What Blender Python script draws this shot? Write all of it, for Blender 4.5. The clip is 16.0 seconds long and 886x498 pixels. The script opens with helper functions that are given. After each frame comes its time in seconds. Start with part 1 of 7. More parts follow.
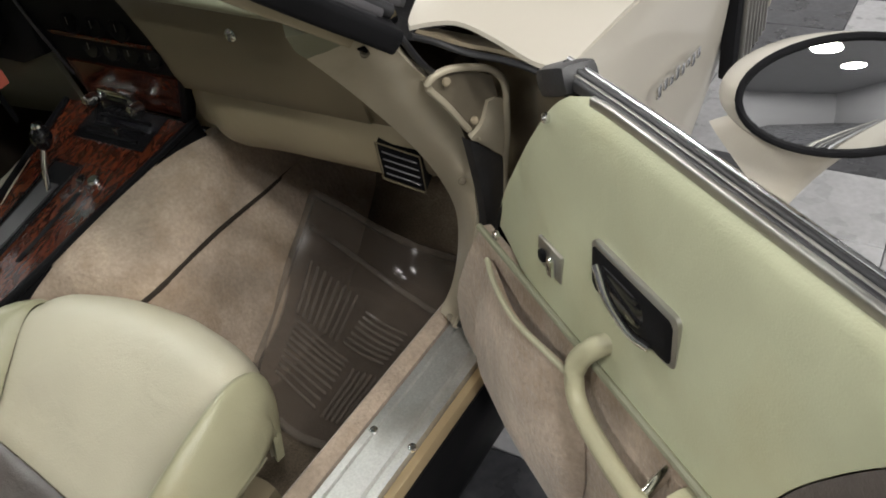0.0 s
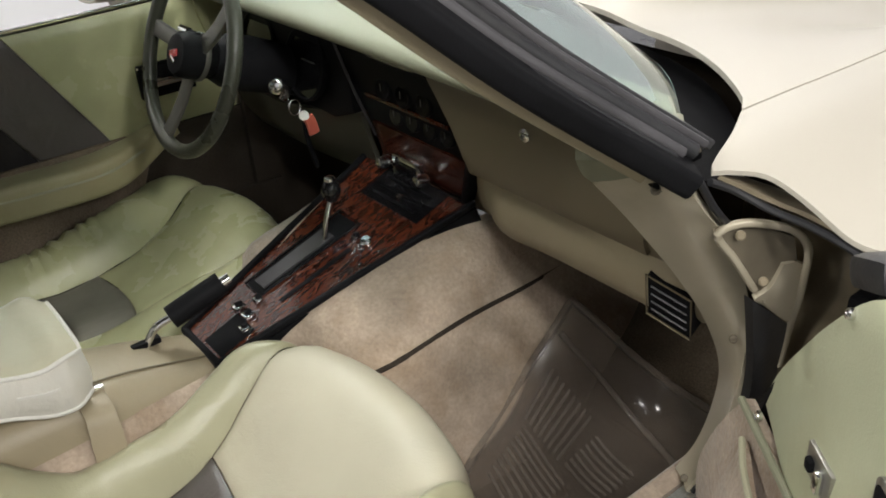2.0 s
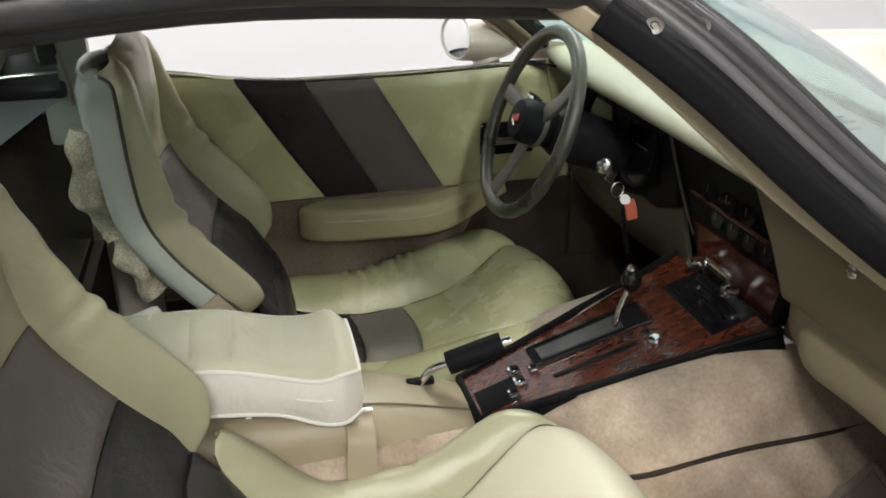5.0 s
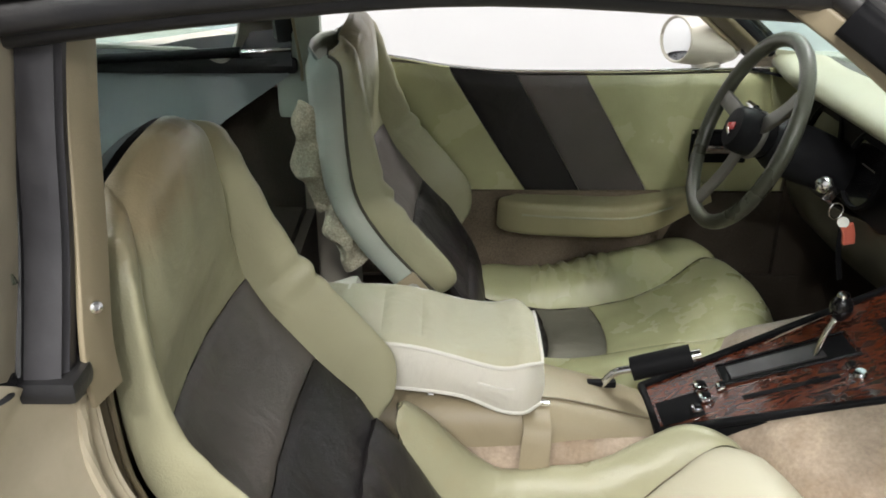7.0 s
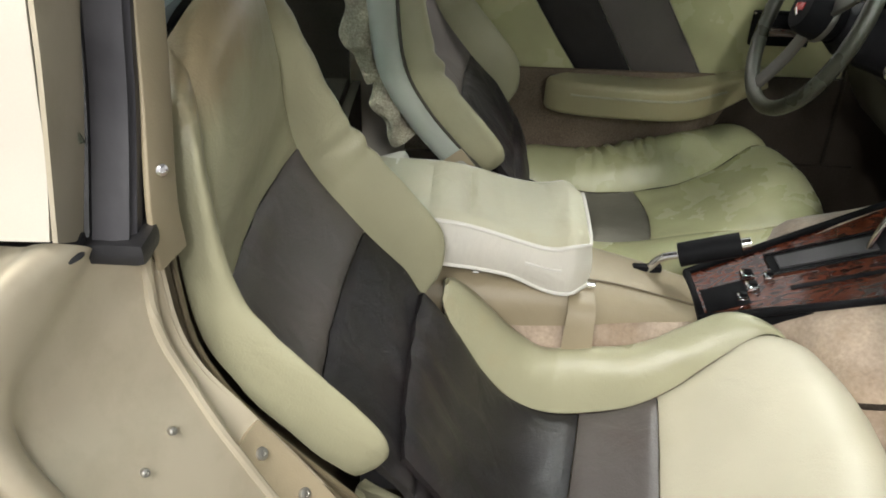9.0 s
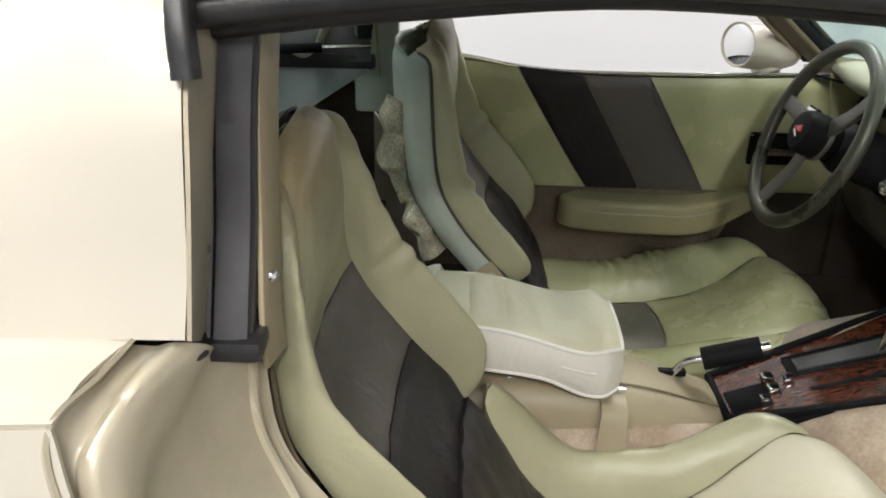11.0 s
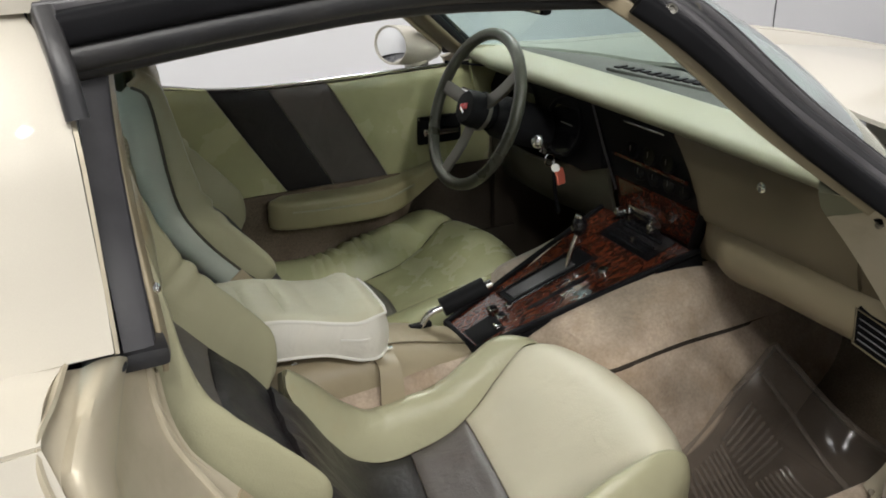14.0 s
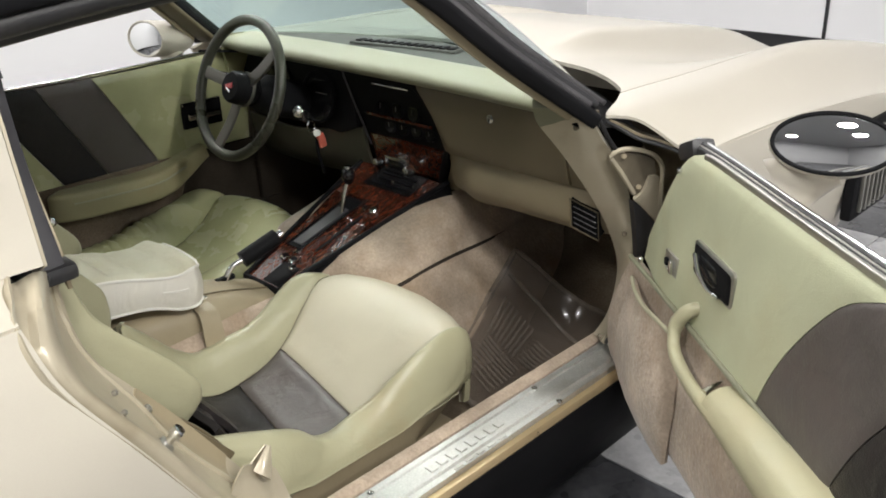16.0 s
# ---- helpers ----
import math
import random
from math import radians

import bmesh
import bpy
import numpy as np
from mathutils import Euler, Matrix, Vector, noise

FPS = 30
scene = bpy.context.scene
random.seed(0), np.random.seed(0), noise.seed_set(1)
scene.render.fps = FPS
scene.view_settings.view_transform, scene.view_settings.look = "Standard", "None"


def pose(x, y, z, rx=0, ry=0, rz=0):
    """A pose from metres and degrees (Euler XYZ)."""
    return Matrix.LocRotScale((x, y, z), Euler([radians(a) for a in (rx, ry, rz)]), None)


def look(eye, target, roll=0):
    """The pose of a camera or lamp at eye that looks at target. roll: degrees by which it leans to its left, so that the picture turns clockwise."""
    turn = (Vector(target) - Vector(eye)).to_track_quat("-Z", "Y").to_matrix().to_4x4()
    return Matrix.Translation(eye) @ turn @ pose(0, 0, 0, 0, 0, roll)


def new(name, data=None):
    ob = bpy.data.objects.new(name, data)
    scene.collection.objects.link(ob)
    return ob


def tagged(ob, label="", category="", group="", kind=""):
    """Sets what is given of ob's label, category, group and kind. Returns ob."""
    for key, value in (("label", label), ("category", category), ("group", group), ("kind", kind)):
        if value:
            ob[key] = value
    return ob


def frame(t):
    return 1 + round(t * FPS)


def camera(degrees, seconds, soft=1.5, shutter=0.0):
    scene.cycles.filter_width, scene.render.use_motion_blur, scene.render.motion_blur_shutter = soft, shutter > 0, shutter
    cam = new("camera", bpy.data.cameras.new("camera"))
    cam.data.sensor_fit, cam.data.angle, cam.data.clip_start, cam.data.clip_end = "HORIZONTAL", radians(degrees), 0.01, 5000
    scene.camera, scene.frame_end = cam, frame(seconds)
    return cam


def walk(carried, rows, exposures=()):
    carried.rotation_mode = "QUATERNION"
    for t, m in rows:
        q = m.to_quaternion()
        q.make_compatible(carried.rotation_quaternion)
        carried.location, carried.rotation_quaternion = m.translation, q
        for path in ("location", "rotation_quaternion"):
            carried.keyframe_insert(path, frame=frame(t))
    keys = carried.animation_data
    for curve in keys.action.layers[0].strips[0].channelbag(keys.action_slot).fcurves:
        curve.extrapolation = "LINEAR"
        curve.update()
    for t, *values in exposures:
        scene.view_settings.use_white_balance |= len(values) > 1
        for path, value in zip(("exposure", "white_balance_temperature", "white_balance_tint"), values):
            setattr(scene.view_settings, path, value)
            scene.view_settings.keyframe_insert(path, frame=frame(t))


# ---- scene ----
# Car frame: x towards the bonnet, y towards the driver's side, z up.
PATH = [
    (0, (0.101, -1.293, 1.250), (0.7710, -0.8427, 0.6593), -6.98),
    (0.5, (0.143, -1.269, 1.253), (0.7689, -0.7412, 0.6790), -6.33),
    (1, (0.152, -1.256, 1.258), (0.7462, -0.6578, 0.7195), -5.29),
    (1.5, (0.170, -1.248, 1.260), (0.7227, -0.5957, 0.7410), -4.75),
    (2, (0.182, -1.238, 1.266), (0.6967, -0.5407, 0.7676), -3.96),
    (2.5, (0.197, -1.236, 1.266), (0.6705, -0.4910, 0.7961), -3.20),
    (3, (0.206, -1.234, 1.268), (0.6369, -0.4495, 0.8219), -2.57),
    (3.5, (0.218, -1.234, 1.268), (0.5945, -0.4145, 0.8362), -2.15),
    (4, (0.231, -1.234, 1.270), (0.5518, -0.3871, 0.8470), -1.60),
    (6.5, (0.214, -1.238, 1.263), (0.2658, -0.3255, 0.8575), 0.17),
    (7, (0.211, -1.244, 1.263), (0.2141, -0.3333, 0.8497), 0.29),
    (7.5, (0.197, -1.237, 1.258), (0.1871, -0.3486, 0.7993), 0.82),
    (8, (0.194, -1.234, 1.253), (0.1773, -0.3706, 0.7497), 1.14),
    (8.5, (0.188, -1.232, 1.246), (0.1674, -0.3898, 0.7068), 1.30),
    (9, (0.175, -1.233, 1.250), (0.1506, -0.3878, 0.7165), 1.53),
    (9.5, (0.161, -1.247, 1.255), (0.1290, -0.3843, 0.7507), 1.46),
    (12, (0.003, -1.355, 1.283), (0.0817, -0.4361, 0.8954), 0.95),
    (12.5, (-0.041, -1.370, 1.287), (0.1104, -0.4617, 0.8972), 0.52),
    (13, (-0.088, -1.397, 1.293), (0.1425, -0.5057, 0.9029), -0.08),
    (13.5, (-0.131, -1.423, 1.294), (0.1756, -0.5555, 0.9034), -0.59),
    (14, (-0.167, -1.456, 1.296), (0.2297, -0.6261, 0.9040), -1.13),
    (14.5, (-0.202, -1.490, 1.298), (0.2763, -0.7041, 0.9055), -1.67),
    (15, (-0.250, -1.532, 1.299), (0.2937, -0.7912, 0.9056), -1.89),
    (15.5, (-0.343, -1.604, 1.302), (0.2658, -0.9141, 0.9096), -2.02),
    (16, (-0.456, -1.679, 1.304), (0.1844, -1.0232, 0.9048), -2.22),
]
cam = camera(53.83, 16.0, soft=1.8)
walk(cam, [(t, look(e, g, r)) for t, e, g, r in PATH],
     [(0, -0.22), (1, -0.12), (2.5, 0.03), (4, 0.14), (6.5, 0.33), (9.5, 0.31), (12, -0.12), (13, -0.18), (14.5, -0.11), (16, 0.06)])

# ---------------------------------------------------------------- light
GROUND = -0.05
CEIL = 4.2
world = bpy.data.worlds.new("world")
scene.world = world
world.use_nodes = True
world.node_tree.nodes["Background"].inputs[0].default_value = (0.9, 0.93, 1.0, 1)
world.node_tree.nodes["Background"].inputs[1].default_value = 0.05
scene.view_settings.exposure = 0.0


# ---------------------------------------------------------------- materials
def mat(name, col, rough=0.5, metal=0.0, var=0.12, scale=6.0, fine=0.0, fine_scale=300.0, bump=0.0, bump_scale=120.0,
        coat=0.0, stain=None, stain_amount=0.0, stain_scale=3.0, rough_var=0.08, spec=0.5, sheen=0.0, wrinkle=0.0, wrinkle_scale=11.0, stain_z=None):
    """A surface with broad tone changes, fine grain, optional stains and relief."""
    m = bpy.data.materials.new(name)
    m.use_nodes = True
    nt = m.node_tree
    b = nt.nodes["Principled BSDF"]
    tc = nt.nodes.new("ShaderNodeTexCoord")
    n1 = nt.nodes.new("ShaderNodeTexNoise")
    n1.inputs["Scale"].default_value, n1.inputs["Detail"].default_value = scale, 5.0
    nt.links.new(tc.outputs["Object"], n1.inputs["Vector"])
    ramp = nt.nodes.new("ShaderNodeMapRange")
    ramp.inputs[1].default_value, ramp.inputs[2].default_value = 0.3, 0.7
    ramp.inputs[3].default_value, ramp.inputs[4].default_value = 1 - var, 1 + var
    nt.links.new(n1.outputs["Fac"], ramp.inputs[0])
    mul = nt.nodes.new("ShaderNodeMix")
    mul.data_type, mul.blend_type = "RGBA", "MULTIPLY"
    mul.inputs[0].default_value = 1.0
    mul.inputs[6].default_value = (*col, 1)
    nt.links.new(ramp.outputs[0], mul.inputs[7])
    out = mul.outputs[2]
    n2 = nt.nodes.new("ShaderNodeTexNoise")
    n2.inputs["Scale"].default_value, n2.inputs["Detail"].default_value = fine_scale, 3.0
    nt.links.new(tc.outputs["Object"], n2.inputs["Vector"])
    if fine > 0:
        r2 = nt.nodes.new("ShaderNodeMapRange")
        r2.inputs[1].default_value, r2.inputs[2].default_value = 0.3, 0.7
        r2.inputs[3].default_value, r2.inputs[4].default_value = 1 - fine, 1 + fine
        nt.links.new(n2.outputs["Fac"], r2.inputs[0])
        mul2 = nt.nodes.new("ShaderNodeMix")
        mul2.data_type, mul2.blend_type = "RGBA", "MULTIPLY"
        mul2.inputs[0].default_value = 1.0
        nt.links.new(out, mul2.inputs[6])
        nt.links.new(r2.outputs[0], mul2.inputs[7])
        out = mul2.outputs[2]
    if stain is not None:
        n3 = nt.nodes.new("ShaderNodeTexNoise")
        n3.inputs["Scale"].default_value, n3.inputs["Detail"].default_value = stain_scale, 6.0
        n3.inputs["Roughness"].default_value = 0.65
        nt.links.new(tc.outputs["Object"], n3.inputs["Vector"])
        r3 = nt.nodes.new("ShaderNodeMapRange")
        r3.inputs[1].default_value, r3.inputs[2].default_value = 0.5, 0.72
        r3.inputs[3].default_value, r3.inputs[4].default_value = 0.0, stain_amount
        nt.links.new(n3.outputs["Fac"], r3.inputs[0])
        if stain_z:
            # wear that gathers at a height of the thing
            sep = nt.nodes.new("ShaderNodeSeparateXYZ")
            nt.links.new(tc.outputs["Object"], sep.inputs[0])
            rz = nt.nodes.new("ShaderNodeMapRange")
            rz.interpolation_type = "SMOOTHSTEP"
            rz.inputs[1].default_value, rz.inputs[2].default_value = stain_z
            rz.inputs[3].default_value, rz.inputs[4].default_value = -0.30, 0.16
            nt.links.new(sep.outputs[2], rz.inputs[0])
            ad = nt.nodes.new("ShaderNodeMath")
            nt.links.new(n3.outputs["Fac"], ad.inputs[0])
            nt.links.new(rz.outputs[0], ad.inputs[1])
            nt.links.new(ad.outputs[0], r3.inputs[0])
        mx = nt.nodes.new("ShaderNodeMix")
        mx.data_type = "RGBA"
        nt.links.new(r3.outputs[0], mx.inputs[0])
        nt.links.new(out, mx.inputs[6])
        mx.inputs[7].default_value = (*stain, 1)
        out = mx.outputs[2]
    nt.links.new(out, b.inputs["Base Color"])
    rr = nt.nodes.new("ShaderNodeMapRange")
    rr.inputs[1].default_value, rr.inputs[2].default_value = 0.3, 0.7
    rr.inputs[3].default_value, rr.inputs[4].default_value = max(0.02, rough - rough_var), min(1, rough + rough_var)
    nt.links.new(n1.outputs["Fac"], rr.inputs[0])
    nt.links.new(rr.outputs[0], b.inputs["Roughness"])
    b.inputs["Metallic"].default_value = metal
    b.inputs["Specular IOR Level"].default_value = spec
    b.inputs["Coat Weight"].default_value = coat
    b.inputs["Coat Roughness"].default_value = 0.04
    b.inputs["Sheen Weight"].default_value = sheen
    if bump > 0:
        n4 = nt.nodes.new("ShaderNodeTexNoise")
        n4.inputs["Scale"].default_value, n4.inputs["Detail"].default_value = bump_scale, 4.0
        nt.links.new(tc.outputs["Object"], n4.inputs["Vector"])
        bp = nt.nodes.new("ShaderNodeBump")
        bp.inputs["Strength"].default_value, bp.inputs["Distance"].default_value = bump, 0.003
        nt.links.new(n4.outputs["Fac"], bp.inputs["Height"])
        if wrinkle > 0:
            n5 = nt.nodes.new("ShaderNodeTexNoise")
            n5.inputs["Scale"].default_value, n5.inputs["Detail"].default_value, n5.inputs["Distortion"].default_value = wrinkle_scale, 3.0, 0.8
            nt.links.new(tc.outputs["Object"], n5.inputs["Vector"])
            bq = nt.nodes.new("ShaderNodeBump")
            bq.inputs["Strength"].default_value, bq.inputs["Distance"].default_value = wrinkle, 0.02
            nt.links.new(n5.outputs["Fac"], bq.inputs["Height"])
            nt.links.new(bq.outputs[0], bp.inputs["Normal"])
        nt.links.new(bp.outputs[0], b.inputs["Normal"])
    return m


def wood_mat():
    """Dark red burl veneer under a thick gloss."""
    m = bpy.data.materials.new("burl_veneer")
    m.use_nodes = True
    nt = m.node_tree
    b = nt.nodes["Principled BSDF"]
    tc = nt.nodes.new("ShaderNodeTexCoord")
    mp = nt.nodes.new("ShaderNodeMapping")
    mp.inputs["Scale"].default_value = (22, 75, 75)
    nt.links.new(tc.outputs["Object"], mp.inputs["Vector"])
    n = nt.nodes.new("ShaderNodeTexNoise")
    n.inputs["Scale"].default_value, n.inputs["Detail"].default_value, n.inputs["Distortion"].default_value = 1.0, 9.0, 1.4
    nt.links.new(mp.outputs[0], n.inputs["Vector"])
    r = nt.nodes.new("ShaderNodeValToRGB")
    r.color_ramp.elements[0].position, r.color_ramp.elements[0].color = 0.32, (0.014, 0.006, 0.004, 1)
    r.color_ramp.elements[1].position, r.color_ramp.elements[1].color = 0.78, (0.135, 0.034, 0.013, 1)
    e = r.color_ramp.elements.new(0.52)
    e.color = (0.072, 0.018, 0.009, 1)
    nt.links.new(n.outputs["Fac"], r.inputs[0])
    nt.links.new(r.outputs[0], b.inputs["Base Color"])
    b.inputs["Roughness"].default_value = 0.16
    b.inputs["Coat Weight"].default_value = 0.2
    b.inputs["Coat Roughness"].default_value = 0.06
    return m


def glass_mat(name, col, rough=0.0):
    m = bpy.data.materials.new(name)
    m.use_nodes = True
    nt = m.node_tree
    b = nt.nodes["Principled BSDF"]
    b.inputs["Base Color"].default_value = (*col, 1)
    b.inputs["Roughness"].default_value = rough
    b.inputs["Transmission Weight"].default_value = 1.0
    b.inputs["IOR"].default_value = 1.45
    return m


def emit_mat(name, col, strength):
    m = bpy.data.materials.new(name)
    m.use_nodes = True
    b = m.node_tree.nodes["Principled BSDF"]
    b.inputs["Base Color"].default_value = (0.8, 0.8, 0.8, 1)
    b.inputs["Emission Color"].default_value = (*col, 1)
    b.inputs["Emission Strength"].default_value = strength
    return m


GREEN = mat("green_vinyl", (0.475, 0.492, 0.338), 0.42, var=0.10, scale=5, bump=0.18, bump_scale=420, stain=(0.40, 0.34, 0.17), stain_amount=0.30, stain_scale=4, wrinkle=0.12)
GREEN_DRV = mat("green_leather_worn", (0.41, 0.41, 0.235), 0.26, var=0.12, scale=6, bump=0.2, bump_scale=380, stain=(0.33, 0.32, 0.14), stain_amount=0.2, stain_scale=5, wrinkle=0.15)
SAGE = mat("sage_leather", (0.345, 0.332, 0.218), 0.34, var=0.08, scale=5, bump=0.2, bump_scale=380, stain=(0.38, 0.27, 0.14), stain_amount=0.4, stain_scale=4.0, wrinkle=0.22)
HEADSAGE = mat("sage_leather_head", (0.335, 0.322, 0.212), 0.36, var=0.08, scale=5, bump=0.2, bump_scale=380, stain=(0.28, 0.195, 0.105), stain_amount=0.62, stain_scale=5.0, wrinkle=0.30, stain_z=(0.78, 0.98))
CREAM = mat("cream_leather", (0.50, 0.465, 0.355), 0.45, var=0.06, scale=5, bump=0.2, bump_scale=380, stain=(0.46, 0.41, 0.27), stain_amount=0.4, stain_scale=4, wrinkle=0.12)
DARK = mat("charcoal_leather", (0.019, 0.0175, 0.0185), 0.38, spec=0.24, var=0.2, scale=7, bump=0.25, bump_scale=330, stain=(0.07, 0.042, 0.034), stain_amount=0.2, stain_scale=5, wrinkle=0.3)
TANTOP = mat("pale_tan_vinyl", (0.42, 0.40, 0.265), 0.42, var=0.08, scale=5, bump=0.18, bump_scale=420, stain=(0.36, 0.29, 0.16), stain_amount=0.3, stain_scale=5, wrinkle=0.12)
TANARM = mat("tan_green_vinyl", (0.33, 0.30, 0.175), 0.4, var=0.12, scale=5, bump=0.2, bump_scale=380, stain=(0.24, 0.18, 0.09), stain_amount=0.45, stain_scale=5, wrinkle=0.15)
GREY = mat("grey_brown_leather", (0.085, 0.074, 0.070), 0.45, var=0.14, scale=6, bump=0.25, bump_scale=330, stain=(0.16, 0.10, 0.08), stain_amount=0.18, stain_scale=4, wrinkle=0.28)
GREYPALE = mat("faded_grey_leather", (0.150, 0.142, 0.115), 0.42, var=0.14, scale=6, bump=0.25, bump_scale=330, stain=(0.20, 0.17, 0.11), stain_amount=0.25, stain_scale=4, wrinkle=0.2)
PAD = mat("ivory_vinyl", (0.475, 0.455, 0.335), 0.45, var=0.05, scale=6, bump=0.22, bump_scale=420, stain=(0.50, 0.43, 0.28), stain_amount=0.4, stain_scale=5, wrinkle=0.35)
PADSIDE = mat("white_vinyl", (0.62, 0.60, 0.54), 0.45, var=0.05, scale=6, bump=0.2, bump_scale=420, stain=(0.60, 0.55, 0.45), stain_amount=0.3, stain_scale=6, wrinkle=0.35)
PIPING = mat("white_piping", (0.66, 0.64, 0.59), 0.4, var=0.04)
THREAD = mat("seam_thread", (0.36, 0.34, 0.24), 0.6, var=0.1)
SHELL = mat("grey_green_shell", (0.40, 0.43, 0.38), 0.38, var=0.1, scale=5, bump=0.1, bump_scale=500)
# tan carpet with shade mixed into its colour, plus brown stains
CARPET_SHADED = mat("shaded_stained_carpet", (0.160, 0.126, 0.092), 0.95, var=0.3, scale=7, fine=0.25, fine_scale=300, bump=0.9, bump_scale=220, stain=(0.07, 0.052, 0.038), stain_amount=0.6, stain_scale=5, spec=0.1)
BEIGE = mat("beige_plastic", (0.30, 0.25, 0.165), 0.45, var=0.07, scale=5, bump=0.12, bump_scale=500, stain=(0.22, 0.18, 0.11), stain_amount=0.3, stain_scale=5, wrinkle=0.12)
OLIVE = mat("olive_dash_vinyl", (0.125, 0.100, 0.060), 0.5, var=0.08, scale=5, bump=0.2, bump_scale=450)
# dark for the seat welt; on the lower dash panel it paints shade
DUSK = mat("shaded_olive_and_dark_welt", (0.050, 0.046, 0.033), 0.55, var=0.15, scale=6, bump=0.15, bump_scale=450)
DASHTOP = mat("grey_green_dash_top", (0.060, 0.064, 0.058), 0.75, spec=0.2, var=0.1, bump=0.2, bump_scale=450)
DASHPAD = mat("pale_green_dash_pad", (0.20, 0.20, 0.138), 0.55, var=0.06, bump=0.15, bump_scale=450)
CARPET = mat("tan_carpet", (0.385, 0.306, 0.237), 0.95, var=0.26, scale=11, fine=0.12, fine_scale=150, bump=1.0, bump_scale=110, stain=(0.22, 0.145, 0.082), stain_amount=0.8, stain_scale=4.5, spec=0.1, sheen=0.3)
# dark cargo carpet; in the footwells this tone stands in for shade
CARPET_DK = mat("dark_cargo_footwell_shade", (0.040, 0.032, 0.025), 0.95, var=0.2, scale=8, fine=0.25, fine_scale=420, bump=0.8, bump_scale=480, spec=0.1)
FLEECE = mat("pale_fleece", (0.42, 0.39, 0.30), 0.95, var=0.3, scale=22, fine=0.3, fine_scale=260, bump=1.0, bump_scale=200, spec=0.1)
PAINT = mat("silver_beige_paint", (0.52, 0.485, 0.412), 0.48, metal=0.12, var=0.02, scale=2, fine=0.02, fine_scale=900, coat=0.45, rough_var=0.03)
JAMB = mat("beige_jamb_paint", (0.46, 0.41, 0.31), 0.36, metal=0.2, var=0.09, scale=6, coat=0.4, stain=(0.28, 0.23, 0.15), stain_amount=0.5, stain_scale=5)
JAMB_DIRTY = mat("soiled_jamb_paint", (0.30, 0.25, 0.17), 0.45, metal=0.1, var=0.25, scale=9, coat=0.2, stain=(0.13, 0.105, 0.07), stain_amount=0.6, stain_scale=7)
JAMB_GREY = mat("darker_jamb_tone", (0.17, 0.145, 0.105), 0.5, metal=0.1, var=0.15, scale=8, stain=(0.09, 0.075, 0.055), stain_amount=0.5, stain_scale=7)
RUBBER = mat("black_rubber", (0.018, 0.018, 0.02), 0.42, var=0.25, scale=10, bump=0.15, bump_scale=200, stain=(0.06, 0.055, 0.05), stain_amount=0.4, stain_scale=8)
SEALGREY = mat("worn_grey_rubber", (0.055, 0.052, 0.056), 0.36, var=0.2, scale=9, bump=0.1, bump_scale=200)
POSTSEAL = mat("scuffed_black_rubber", (0.026, 0.025, 0.029), 0.38, spec=0.3, var=0.2, scale=14, bump=0.08, bump_scale=90, stain=(0.07, 0.068, 0.072), stain_amount=0.25, stain_scale=9)
BLACK = mat("black_plastic", (0.008, 0.008, 0.009), 0.5, var=0.2, scale=8, bump=0.1, bump_scale=400, spec=0.06)
BLACKGLOSS = mat("gloss_black", (0.008, 0.008, 0.009), 0.12, var=0.1)
CHROME = mat("chrome", (0.78, 0.78, 0.78), 0.12, metal=1.0, var=0.05, rough_var=0.05)
ALU = mat("brushed_aluminium", (0.66, 0.66, 0.64), 0.50, metal=0.8, var=0.12, scale=9, fine=0.1, fine_scale=250, bump=0.15, bump_scale=160, stain=(0.35, 0.32, 0.27), stain_amount=0.5, stain_scale=6)
GOLD = mat("champagne_moulding", (0.58, 0.45, 0.27), 0.35, metal=0.6, var=0.1)
WOOD = wood_mat()
WHEELRIM = mat("olive_leather_rim", (0.040, 0.041, 0.029), 0.32, var=0.15, bump=0.3, bump_scale=300)
SPOKE = mat("dark_spoke", (0.12, 0.115, 0.10), 0.38, metal=0.5, var=0.1)
RED = mat("red_enamel", (0.45, 0.03, 0.03), 0.3)
SALMON = mat("salmon_leather", (0.50, 0.12, 0.08), 0.5, var=0.2)
WHITE = mat("white_enamel", (0.75, 0.75, 0.72), 0.35)
STEEL = mat("dull_steel", (0.42, 0.41, 0.38), 0.35, metal=0.9, var=0.1)
WALL = mat("white_wall_paint", (0.89, 0.89, 0.91), 0.7, var=0.02, scale=0.7)
KICK = mat("black_skirting", (0.02, 0.02, 0.022), 0.5)
TILE_DK = mat("dark_grey_tile", (0.055, 0.056, 0.062), 0.3, var=0.35, scale=9, fine=0.25, fine_scale=60, stain=(0.12, 0.12, 0.125), stain_amount=0.5, stain_scale=14)
TILE_LT = mat("pale_grey_tile", (0.42, 0.42, 0.43), 0.3, var=0.12, scale=9, fine=0.1, fine_scale=60)
WALLGREY = mat("grey_wall_paint", (0.38, 0.38, 0.39), 0.7, var=0.05, scale=0.7)
CEILM = mat("grey_ceiling", (0.34, 0.34, 0.35), 0.8, var=0.03)
GLASS = glass_mat("green_tinted_glass", (0.62, 0.79, 0.77))
MIRROR = mat("mirror_silver", (0.85, 0.86, 0.86), 0.02, metal=1.0, var=0.0, rough_var=0.0)
ROOFGLASS = mat("smoked_roof_glass", (0.012, 0.013, 0.014), 0.06, var=0.05)
MATPLASTIC = bpy.data.materials.new("smoky_clear_plastic")
MATPLASTIC.use_nodes = True
_b = MATPLASTIC.node_tree.nodes["Principled BSDF"]
_b.inputs["Base Color"].default_value = (0.13, 0.106, 0.088, 1)
_b.inputs["Roughness"].default_value = 0.14
_b.inputs["Alpha"].default_value = 0.36
